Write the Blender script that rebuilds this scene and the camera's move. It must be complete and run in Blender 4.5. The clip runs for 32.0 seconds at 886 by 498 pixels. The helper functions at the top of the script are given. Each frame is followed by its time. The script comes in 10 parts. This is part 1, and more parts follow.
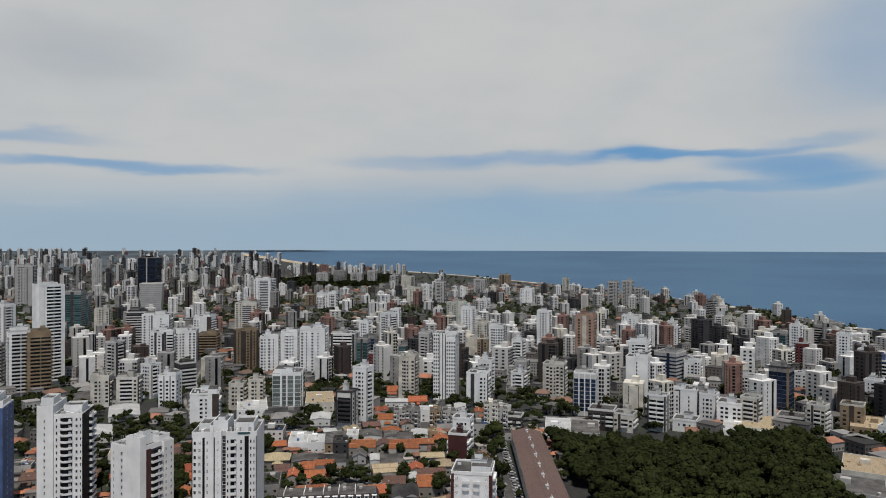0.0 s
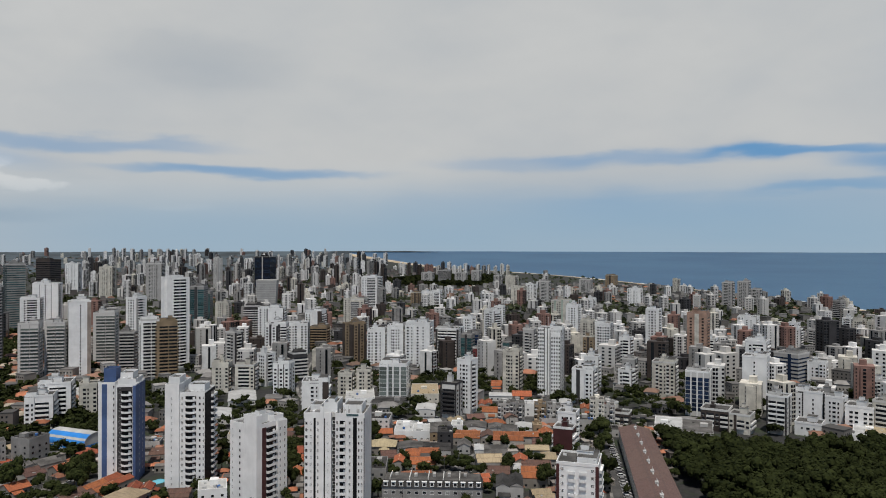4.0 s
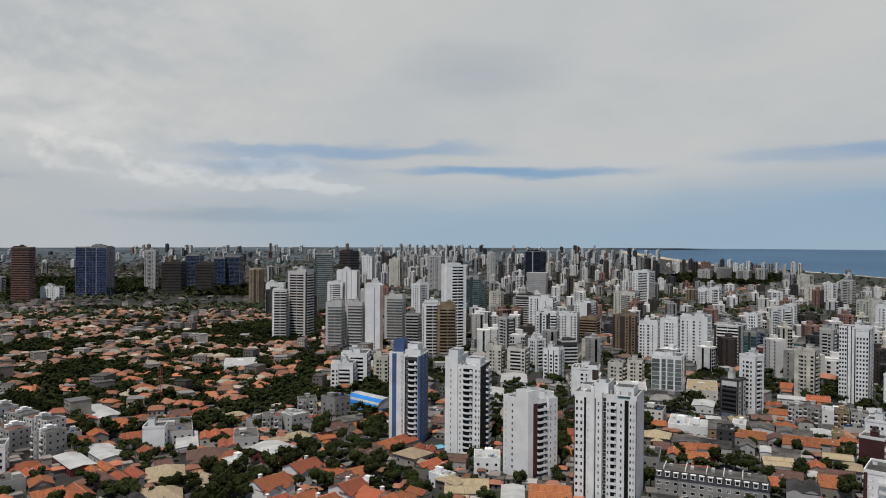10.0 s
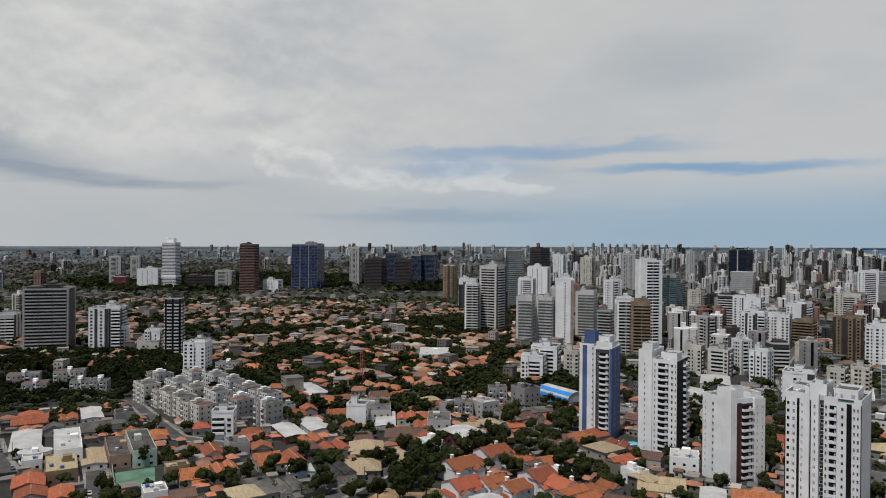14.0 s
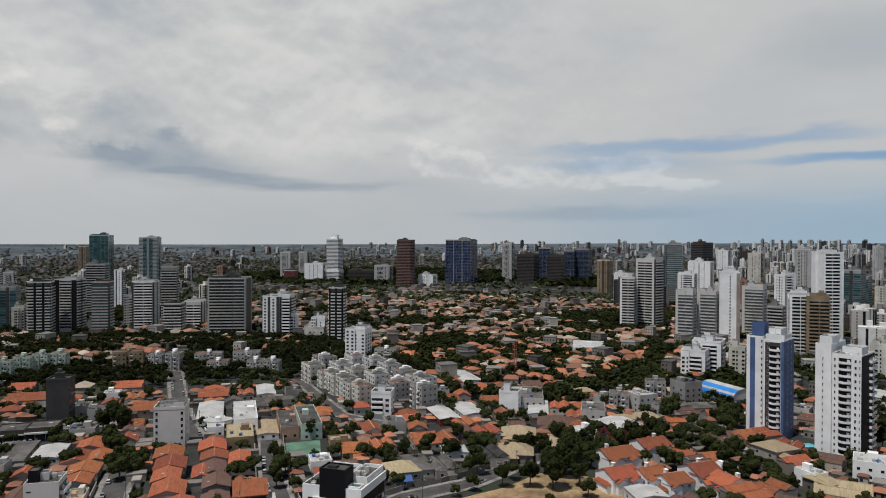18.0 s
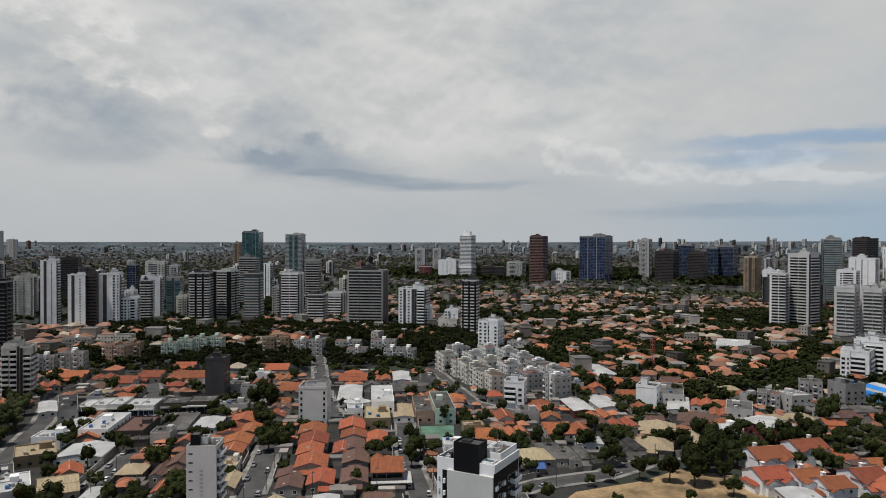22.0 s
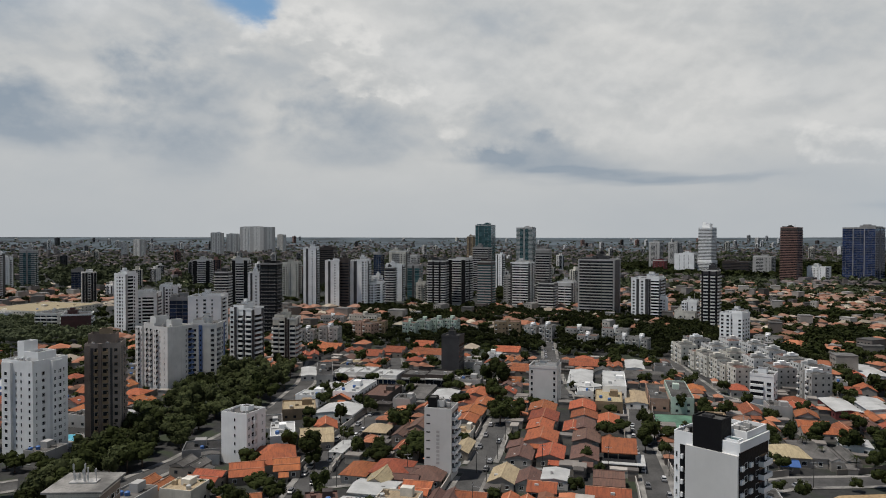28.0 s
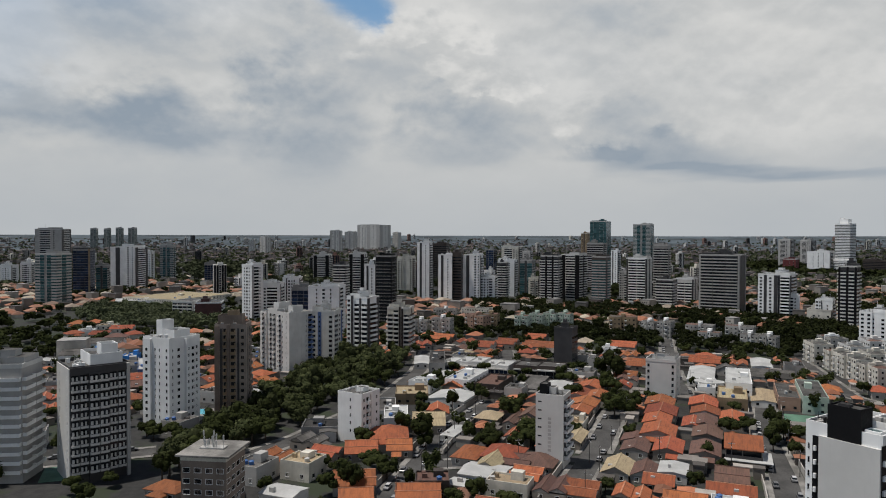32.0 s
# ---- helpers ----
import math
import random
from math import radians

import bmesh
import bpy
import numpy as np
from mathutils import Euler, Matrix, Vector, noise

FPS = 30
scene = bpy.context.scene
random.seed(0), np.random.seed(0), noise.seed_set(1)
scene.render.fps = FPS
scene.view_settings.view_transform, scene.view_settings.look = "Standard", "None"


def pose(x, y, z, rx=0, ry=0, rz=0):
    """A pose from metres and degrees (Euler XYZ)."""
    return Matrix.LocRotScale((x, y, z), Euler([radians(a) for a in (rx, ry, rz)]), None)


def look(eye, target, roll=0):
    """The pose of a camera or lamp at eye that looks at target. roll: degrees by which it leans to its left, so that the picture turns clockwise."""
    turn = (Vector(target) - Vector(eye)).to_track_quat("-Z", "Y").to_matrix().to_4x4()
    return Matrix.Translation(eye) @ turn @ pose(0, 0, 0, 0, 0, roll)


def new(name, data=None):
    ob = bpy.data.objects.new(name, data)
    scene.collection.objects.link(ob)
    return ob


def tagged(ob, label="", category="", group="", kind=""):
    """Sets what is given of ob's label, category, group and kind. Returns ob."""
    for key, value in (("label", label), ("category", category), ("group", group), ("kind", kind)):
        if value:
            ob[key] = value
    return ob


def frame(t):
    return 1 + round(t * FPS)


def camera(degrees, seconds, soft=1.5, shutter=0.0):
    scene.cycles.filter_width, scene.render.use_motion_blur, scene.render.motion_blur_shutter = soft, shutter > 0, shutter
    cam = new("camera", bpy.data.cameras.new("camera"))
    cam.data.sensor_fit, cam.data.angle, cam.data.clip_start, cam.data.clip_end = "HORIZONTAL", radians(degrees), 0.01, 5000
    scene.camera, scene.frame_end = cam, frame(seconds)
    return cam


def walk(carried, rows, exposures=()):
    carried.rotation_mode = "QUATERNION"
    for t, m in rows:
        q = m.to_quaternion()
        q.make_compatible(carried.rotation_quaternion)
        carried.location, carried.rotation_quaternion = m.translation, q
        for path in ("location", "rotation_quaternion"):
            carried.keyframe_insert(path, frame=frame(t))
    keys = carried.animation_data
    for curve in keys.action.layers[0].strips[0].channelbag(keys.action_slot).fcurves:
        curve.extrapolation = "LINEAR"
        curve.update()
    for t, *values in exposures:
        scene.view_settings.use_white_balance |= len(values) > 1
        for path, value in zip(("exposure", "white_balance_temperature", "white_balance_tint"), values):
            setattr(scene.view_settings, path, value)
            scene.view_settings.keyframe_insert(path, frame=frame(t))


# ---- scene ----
# ---- camera: a drone that sinks slowly on the spot and pans to its left ----
def drone(t, yaw, pitch, roll, x, y, z):
    right = Matrix.Rotation(radians(yaw), 4, "Z") @ Matrix.Rotation(radians(90 + pitch), 4, "X") @ Matrix.Rotation(radians(roll), 4, "Z")
    return t, Matrix.Translation((x, y, z)) @ right


cam = camera(64.41, 32.0, soft=1.0)
walk(cam, [
    drone(0, 0.00, -0.13, 0.15, 1.4, -0.7, 122.7),
    drone(0.5, 2.71, -0.15, 0.14, 1.4, -0.6, 121.8),
    drone(1, 5.43, -0.09, 0.12, 1.4, -0.6, 120.9),
    drone(1.5, 5.56, 0.04, 0.11, 1.4, -0.6, 120.0),
    drone(2, 6.11, 0.02, 0.11, 1.4, -0.6, 119.1),
    drone(2.5, 7.15, 0.03, 0.11, 1.4, -0.6, 118.3),
    drone(3, 7.62, 0.09, 0.11, 1.4, -0.5, 117.6),
    drone(3.5, 8.07, 0.04, 0.13, 1.3, -0.5, 117.0),
    drone(5.5, 10.62, -0.07, 0.17, 0.9, -0.5, 115.0),
    drone(6, 12.35, -0.11, 0.22, 0.7, -0.5, 114.5),
    drone(6.5, 14.38, -0.14, 0.29, 0.6, -0.6, 113.8),
    drone(7, 16.54, -0.18, 0.36, 0.6, -0.6, 113.1),
    drone(7.5, 18.85, -0.23, 0.42, 0.5, -0.7, 112.3),
    drone(8, 21.16, -0.28, 0.46, 0.4, -0.7, 111.5),
    drone(8.5, 23.42, -0.26, 0.46, 0.4, -0.8, 110.7),
    drone(9, 25.65, -0.25, 0.43, 0.4, -0.8, 109.9),
    drone(9.5, 27.88, -0.27, 0.40, 0.3, -0.8, 109.1),
    drone(10, 30.09, -0.27, 0.39, 0.3, -0.8, 108.3),
    drone(10.5, 32.17, -0.28, 0.40, 0.3, -0.7, 107.6),
    drone(11, 34.16, -0.30, 0.41, 0.3, -0.6, 106.9),
    drone(11.5, 36.15, -0.30, 0.43, 0.3, -0.5, 106.2),
    drone(12, 38.14, -0.32, 0.45, 0.3, -0.4, 105.5),
    drone(12.5, 40.13, -0.31, 0.46, 0.3, -0.3, 104.8),
    drone(13, 42.08, -0.34, 0.47, 0.4, -0.1, 104.1),
    drone(13.5, 43.93, -0.38, 0.45, 0.4, 0.0, 103.3),
    drone(14, 45.56, -0.36, 0.42, 0.5, 0.1, 102.6),
    drone(14.5, 47.21, -0.40, 0.37, 0.6, 0.2, 101.8),
    drone(16.5, 53.45, -0.53, 0.32, 0.7, 0.4, 98.9),
    drone(17, 54.93, -0.58, 0.27, 0.7, 0.4, 98.1),
    drone(17.5, 56.45, -0.58, 0.22, 0.7, 0.3, 97.4),
    drone(18, 57.93, -0.58, 0.19, 0.6, 0.3, 96.6),
    drone(18.5, 59.32, -0.60, 0.17, 0.6, 0.3, 95.9),
    drone(19, 60.68, -0.58, 0.16, 0.5, 0.3, 95.1),
    drone(19.5, 62.09, -0.61, 0.16, 0.5, 0.2, 94.4),
    drone(20, 63.47, -0.64, 0.17, 0.4, 0.2, 93.8),
    drone(20.5, 64.80, -0.63, 0.17, 0.4, 0.2, 93.1),
    drone(21, 66.07, -0.63, 0.17, 0.3, 0.2, 92.5),
    drone(21.5, 67.36, -0.67, 0.17, 0.2, 0.2, 91.9),
    drone(22, 68.68, -0.71, 0.17, 0.2, 0.1, 91.3),
    drone(22.5, 70.08, -0.75, 0.19, 0.1, 0.1, 90.6),
    drone(23, 71.56, -0.80, 0.23, -0.0, 0.0, 90.0),
    drone(23.5, 73.06, -0.86, 0.26, -0.1, -0.1, 89.3),
    drone(24, 74.62, -0.88, 0.26, -0.2, -0.2, 88.7),
    drone(24.5, 76.20, -0.92, 0.23, -0.4, -0.3, 88.0),
    drone(25, 77.78, -0.92, 0.18, -0.5, -0.3, 87.3),
    drone(25.5, 79.36, -0.94, 0.14, -0.6, -0.4, 86.6),
    drone(27.5, 85.73, -1.00, 0.12, -0.9, -0.1, 83.8),
    drone(28, 87.26, -1.03, 0.10, -1.0, 0.1, 83.1),
    drone(28.5, 88.75, -1.03, 0.10, -1.1, 0.2, 82.4),
    drone(29, 90.20, -1.06, 0.10, -1.3, 0.3, 81.7),
    drone(29.5, 91.43, -1.06, 0.11, -1.4, 0.4, 81.0),
    drone(30, 92.53, -1.07, 0.11, -1.5, 0.5, 80.4),
    drone(30.5, 93.59, -1.06, 0.11, -1.6, 0.5, 79.8),
    drone(31, 94.63, -1.05, 0.11, -1.7, 0.5, 79.2),
    drone(31.5, 95.56, -1.09, 0.13, -1.8, 0.5, 78.6),
    drone(32, 96.43, -1.13, 0.15, -1.8, 0.5, 78.0),
])
scene.view_settings.exposure = 0.0

# ---- sky: thin cloud sheet with blue gaps, and a veiled high sun behind the early view ----
SUN_AZ, SUN_EL = 190.0, 70.0          # degrees, azimuth to the left from +y


def nodes_of(owner):
    owner.use_nodes = True
    tree = owner.node_tree
    tree.nodes.clear()
    return tree


class Net:
    """Short hand for wiring shader nodes."""

    def __init__(self, tree):
        self.tree = tree

    def node(self, kind):
        return self.tree.nodes.new(kind)

    def put(self, socket, value):
        if isinstance(value, bpy.types.NodeSocket):
            self.tree.links.new(value, socket)
        elif value is not None:
            socket.default_value = value

    def math(self, op, a, b=None, c=None, clamp=False):
        n = self.node("ShaderNodeMath")
        n.operation, n.use_clamp = op, clamp
        for i, v in enumerate((a, b, c)):
            if v is not None:
                self.put(n.inputs[i], v)
        return n.outputs[0]

    def mix(self, fac, a, b, blend="MIX"):
        n = self.node("ShaderNodeMix")
        n.data_type, n.blend_type = "RGBA", blend
        self.put(n.inputs[0], fac)
        self.put(n.inputs[6], a)
        self.put(n.inputs[7], b)
        return n.outputs[2]

    def noise(self, vector, scale, detail=3.0, rough=0.55, distortion=0.0):
        n = self.node("ShaderNodeTexNoise")
        if vector is not None:
            self.put(n.inputs["Vector"], vector)
        n.inputs["Scale"].default_value = scale
        n.inputs["Detail"].default_value = detail
        n.inputs["Roughness"].default_value = rough
        n.inputs["Distortion"].default_value = distortion
        return n.outputs["Fac"]

    def span(self, value, a, b, lo=0.0, hi=1.0, smooth=True):
        n = self.node("ShaderNodeMapRange")
        n.interpolation_type = "SMOOTHSTEP" if smooth else "LINEAR"
        for i, v in enumerate((value, a, b, lo, hi)):
            self.put(n.inputs[i], v)
        return n.outputs[0]

    def join(self, x, y, z):
        n = self.node("ShaderNodeCombineXYZ")
        for i, v in enumerate((x, y, z)):
            self.put(n.inputs[i], v)
        return n.outputs[0]

    def scaled(self, vector, sx, sy, sz):
        n = self.node("ShaderNodeVectorMath")
        n.operation = "MULTIPLY"
        self.put(n.inputs[0], vector)
        n.inputs[1].default_value = (sx, sy, sz)
        return n.outputs[0]


def rgb(r, g, b):
    """Linear colour from 0..255 picture values."""
    f = lambda v: (v / 255 / 12.92) if v / 255 <= 0.04045 else ((v / 255 + 0.055) / 1.055) ** 2.4
    return (f(r), f(g), f(b), 1.0)


def build_sky():
    world = bpy.data.worlds.new("sky")
    scene.world = world
    net = Net(nodes_of(world))
    way = net.node("ShaderNodeTexCoord").outputs["Generated"]
    cut = net.node("ShaderNodeSeparateXYZ")
    net.put(cut.inputs[0], way)
    x, y, z = cut.outputs
    az = net.math("MULTIPLY", net.math("ARCTAN2", net.math("MULTIPLY", x, -1.0), y), 57.2958)
    el = net.math("MULTIPLY", net.math("ARCSINE", z), 57.2958)
    clear = net.node("ShaderNodeTexSky")
    clear.sky_type, clear.sun_disc, clear.sun_elevation, clear.sun_rotation = "NISHITA", False, radians(SUN_EL), radians(-SUN_AZ)
    clear.altitude, clear.dust_density, clear.ozone_density = 60, 1.6, 1.2
    blue = net.mix(net.span(el, 18.0, 36.0, 0.8, 0.0), net.mix(1.0, clear.outputs[0], (0.026, 0.030, 0.036, 1), "MULTIPLY"), rgb(98, 156, 206))
    # slow swells of a thin veil over the sea, heaped clouds over the land
    soft = net.noise(net.scaled(way, 1, 1, 2.6), 2.6, 3.0, 0.5, 0.3)
    heap = net.noise(net.scaled(way, 1, 1, 1.5), 7.0, 6.0, 0.56, 0.15)
    wisp = net.noise(net.scaled(way, 1, 1, 5.0), 7.0, 3.0, 0.5, 0.2)
    land = net.span(az, 34.0, 66.0, 0.12, 1.0)
    puff = net.math("ADD", 2.2, net.math("MULTIPLY", land, 10.0))
    waz = net.math("ADD", az, net.math("MULTIPLY", net.math("SUBTRACT", heap, 0.5), puff))
    wel = net.math("ADD", el, net.math("ADD", net.math("MULTIPLY", net.math("SUBTRACT", heap, 0.5), net.math("MULTIPLY", net.math("MULTIPLY", land, net.span(el, 4.5, 9.0, 0.08, 1.0)), 9.0)), net.math("MULTIPLY", net.math("SUBTRACT", wisp, 0.5), 2.0)))

    def spot(a, e, wa, we, tilt=0.0):
        """A soft patch of sky round azimuth a and elevation e, in degrees."""
        da = net.math("DIVIDE", net.math("SUBTRACT", waz, a), wa)
        de = net.math("DIVIDE", net.math("SUBTRACT", net.math("SUBTRACT", wel, e), net.math("MULTIPLY", net.math("SUBTRACT", waz, a), tilt)), we)
        d2 = net.math("ADD", net.math("MULTIPLY", da, da), net.math("MULTIPLY", de, de))
        return net.math("EXPONENT", net.math("MULTIPLY", net.math("POWER", d2, 1.9), -1.0))

    def total(spots):
        out = None
        for amount, s in spots:
            s = net.math("MULTIPLY", s, amount)
            out = s if out is None else net.math("ADD", out, s)
        return out

    gaps = total([(0.75, spot(-26.5, 6.1, 6.0, 0.95, 0.08)), (0.5, spot(-20, 7.3, 8, 0.35)), (0.4, spot(-24, 4.8, 9, 0.45, -0.04)), (0.35, spot(-28, 7.8, 4, 0.6)), (0.5, spot(-11, 7.2, 10, 0.7, -0.01)), (0.7, spot(24, 5.9, 10, 0.5, 0.0)), (0.5, spot(38, 7.6, 13, 0.65, -0.02)), (0.35, spot(3, 6.9, 7, 0.8)),
                  (0.5, spot(-24, 2.6, 24, 2.8)), (0.38, spot(8, 2.4, 24, 2.6)), (0.2, spot(38, 1.8, 16, 1.6)), (0.8, spot(103.6, 18.4, 2.2, 1.9)), (0.4, spot(-33, 14, 8, 5)), (0.25, spot(129, 14, 5, 5)), (0.4, spot(44, 6.2, 7, 0.8))])
    dark = total([(0.62, spot(79, 5.9, 6.0, 1.35, 0.02)), (0.5, spot(74, 5.0, 6, 0.5, 0.03)), (0.4, spot(84, 6.4, 4, 0.6)), (0.5, spot(69, 4.4, 8, 0.42)), (0.42, spot(84, 8.2, 4.6, 2.6)), (0.58, spot(95, 8.4, 6.0, 2.8)), (0.72, spot(108, 9.2, 5.0, 4.4)), (0.8, spot(118.5, 8.4, 5.5, 2.4)),
                  (0.7, spot(128, 8.6, 5.0, 2.2)), (0.6, spot(46.5, 2.3, 9, 0.6)), (0.28, spot(103, 14, 6, 3)), (0.25, spot(119, 14, 5, 3)), (0.2, spot(27, 14, 7, 2.0))])
    white = total([(0.9, spot(50, 5.4, 9, 1.8, 0.05)), (0.8, spot(43, 6.2, 4, 0.9)), (0.5, spot(38, 4.6, 6, 0.7)), (0.8, spot(92, 12.2, 4.5, 1.6)), (0.8, spot(98, 16.5, 7, 2.2)), (0.5, spot(86, 9.5, 2.5, 3.0)), (0.5, spot(-22, 1.15, 5, 0.28)), (0.45, spot(29, 3.2, 2.2, 0.3)),
                   (0.4, spot(60, 7.5, 6, 1.2)), (0.35, spot(122, 12, 6, 1.6)), (0.4, spot(106, 13.5, 5, 1.4))])
    cover = net.math("ADD", 0.94, net.math("MULTIPLY", net.math("SUBTRACT", soft, 0.5), 0.35))
    cover = net.math("SUBTRACT", cover, net.math("MULTIPLY", gaps, 0.9))
    cover = net.span(cover, 0.0, 1.0, 0.04, 0.97)
    cover = net.math("MULTIPLY", cover, net.span(el, 20.0, 38.0, 1.0, 0.10))   # the cloud opens overhead, where the sun comes through
    toward = net.node("ShaderNodeVectorMath")
    toward.operation = "DOT_PRODUCT"
    net.put(toward.inputs[0], way)
    a, e = radians(SUN_AZ), radians(SUN_EL)
    toward.inputs[1].default_value = (-math.sin(a) * math.cos(e), math.cos(a) * math.cos(e), math.sin(e))
    cover = net.math("MULTIPLY", cover, net.span(toward.outputs["Value"], 0.30, 0.62, 1.0, 0.08))   # clear towards the sun
    grey = net.math("ADD", 0.46, net.math("MULTIPLY", net.math("SUBTRACT", soft, 0.5), 0.35))
    lift = net.math("MULTIPLY", land, net.span(el, 4.0, 9.0, 0.15, 1.0))
    grey = net.math("ADD", grey, net.math("MULTIPLY", lift, net.math("ADD", 0.12, net.math("MULTIPLY", net.math("SUBTRACT", heap, 0.5), 0.9))))
    grey = net.math("SUBTRACT", net.math("ADD", grey, net.math("MULTIPLY", white, 0.16)), net.math("MULTIPLY", dark, 0.60), clamp=True)
    # crisp cumulus heads, lit from above
    curd = net.scaled(way, 1, 1, 1.7)
    high = net.node("ShaderNodeVectorMath")
    high.operation = "ADD"
    net.put(high.inputs[0], curd)
    high.inputs[1].default_value = (0, 0, 0.018)
    bill, over = net.noise(curd, 9.0, 5.0, 0.52, 0.1), net.noise(high.outputs[0], 9.0, 5.0, 0.52, 0.1)
    relief = net.span(net.math("SUBTRACT", bill, over), -0.10, 0.10, -0.075, 0.075)
    grey = net.math("ADD", grey, net.math("MULTIPLY", relief, lift))
    head = net.math("ADD", net.math("MULTIPLY", white, 0.8), net.math("MULTIPLY", net.math("SUBTRACT", bill, 0.5), 1.3))
    head = net.math("MULTIPLY", net.span(head, 0.36, 0.56), net.span(az, 30.0, 38.0, 0.0, 0.75))
    lit = net.span(net.math("SUBTRACT", bill, over), -0.09, 0.10, 0.46, 0.92)
    grey = net.math("ADD", net.math("MULTIPLY", grey, net.math("SUBTRACT", 1.0, head)), net.math("MULTIPLY", lit, head))
    ramp = net.node("ShaderNodeValToRGB")
    net.put(ramp.inputs[0], grey)
    e = ramp.color_ramp.elements
    e[0].position, e[0].color = 0.0, rgb(146, 157, 168)
    e[1].position, e[1].color = 1.0, rgb(228, 226, 222)
    m = e.new(0.5)
    m.color = rgb(195, 196, 195)
    haze = net.mix(net.span(el, -1.0, 7.0), rgb(138, 174, 202), blue)
    tone = net.mix(cover, haze, ramp.outputs[0])
    low = net.math("MULTIPLY", net.span(el, 7.5, 0.5), net.span(az, 22.0, 66.0, 0.85, 0.55))
    tone = net.mix(low, tone, net.mix(net.span(az, 30.0, 64.0), rgb(145, 171, 191), rgb(172, 178, 184)))
    ground = net.mix(net.span(el, -6.0, -0.5), (0.10, 0.11, 0.11, 1), tone)
    back = net.node("ShaderNodeBackground")
    net.put(back.inputs[0], ground)
    back.inputs[1].default_value = 1.0
    net.tree.links.new(back.outputs[0], net.node("ShaderNodeOutputWorld").inputs[0])


build_sky()
sun = bpy.data.lights.new("sun", "SUN")
sun.energy, sun.angle, sun.color = 3.8, radians(0.6), (1.0, 0.95, 0.88)
a, e = radians(SUN_AZ), radians(SUN_EL)
aim = Vector((-math.sin(a) * math.cos(e), math.cos(a) * math.cos(e), math.sin(e)))
new("sun", sun).matrix_world = look(aim * 500, (0, 0, 0))

# ---- materials ----
def material(name, colour, rough=0.8, vary=0.12, grain=0.35, scale=0.6, metal=0.0, spread=0.0, tint=None, stain=0.0, bump=0.15, relief=3.0, island=False, spec=0.4):
    """Paint, plaster, stone: two scales of noise in the colour, streaks of dirt that run down, and a change from thing to thing."""
    mat = bpy.data.materials.new(name)
    net = Net(nodes_of(mat))
    geo = net.node("ShaderNodeNewGeometry")
    place = geo.outputs["Position"]
    coarse = net.noise(place, scale * 0.25, 3.0)
    fine = net.noise(place, scale * 3.0, 4.0, 0.6)
    dull = tuple(c * (1 - 2.2 * vary) for c in colour[:3]) + (1,)
    light = tuple(min(1, c * (1 + vary)) for c in colour[:3]) + (1,)
    col = net.mix(net.span(coarse, 0.3, 0.7), dull, light)
    col = net.mix(net.math("MULTIPLY", net.span(fine, 0.45, 0.75), grain), col, dull)
    if stain:
        run = net.noise(net.scaled(place, 1.0, 1.0, 0.06), 1.3, 4.0, 0.65)
        col = net.mix(net.math("MULTIPLY", net.span(run, 0.52, 0.72), stain), col, tuple(c * 0.45 for c in colour[:3]) + (1,))
    if spread or tint:
        source = geo.outputs["Random Per Island"] if island else net.node("ShaderNodeObjectInfo").outputs["Random"]
        if tint:
            col = net.mix(net.span(source, 0.0, 1.0, 0.0, 1.0, False), col, tint)
        wob = net.math("ADD", 1.0 - spread, net.math("MULTIPLY", net.math("FRACT", net.math("MULTIPLY", source, 7.31)), 2 * spread))
        hsv = net.node("ShaderNodeHueSaturation")
        net.put(hsv.inputs["Color"], col)
        net.put(hsv.inputs["Value"], wob)
        col = hsv.outputs[0]
    shade = net.node("ShaderNodeBsdfPrincipled")
    net.put(shade.inputs["Base Color"], col)
    net.put(shade.inputs["Roughness"], net.span(fine, 0.3, 0.7, max(0.02, rough - 0.08), min(1, rough + 0.08)))
    shade.inputs["Metallic"].default_value = metal
    shade.inputs["Specular IOR Level"].default_value = spec
    if bump:
        b = net.node("ShaderNodeBump")
        b.inputs["Strength"].default_value = bump
        b.inputs["Distance"].default_value = 0.05
        net.put(b.inputs["Height"], net.noise(place, relief, 3.0))
        net.put(shade.inputs["Normal"], b.outputs[0])
    net.tree.links.new(shade.outputs[0], net.node("ShaderNodeOutputMaterial").inputs[0])
    return mat


def glass_material(name, colour, rough=0.08, spread=0.35):
    """Window glass over dim rooms: dark, glossy, each pane a little different."""
    mat = bpy.data.materials.new(name)
    net = Net(nodes_of(mat))
    geo = net.node("ShaderNodeNewGeometry")
    r = geo.outputs["Random Per Island"]
    dim = tuple(c * (1 - spread) for c in colour) + (1,)
    lit = tuple(min(1, c * (1 + 2.5 * spread)) for c in colour) + (1,)
    col = net.mix(net.span(r, 0.2, 1.0), dim, lit)
    shade = net.node("ShaderNodeBsdfPrincipled")
    net.put(shade.inputs["Base Color"], col)
    net.put(shade.inputs["Roughness"], net.span(net.noise(geo.outputs["Position"], 0.6), 0.3, 0.7, rough, rough + 0.12))
    shade.inputs["Specular IOR Level"].default_value = 0.3
    net.tree.links.new(shade.outputs[0], net.node("ShaderNodeOutputMaterial").inputs[0])
    return mat


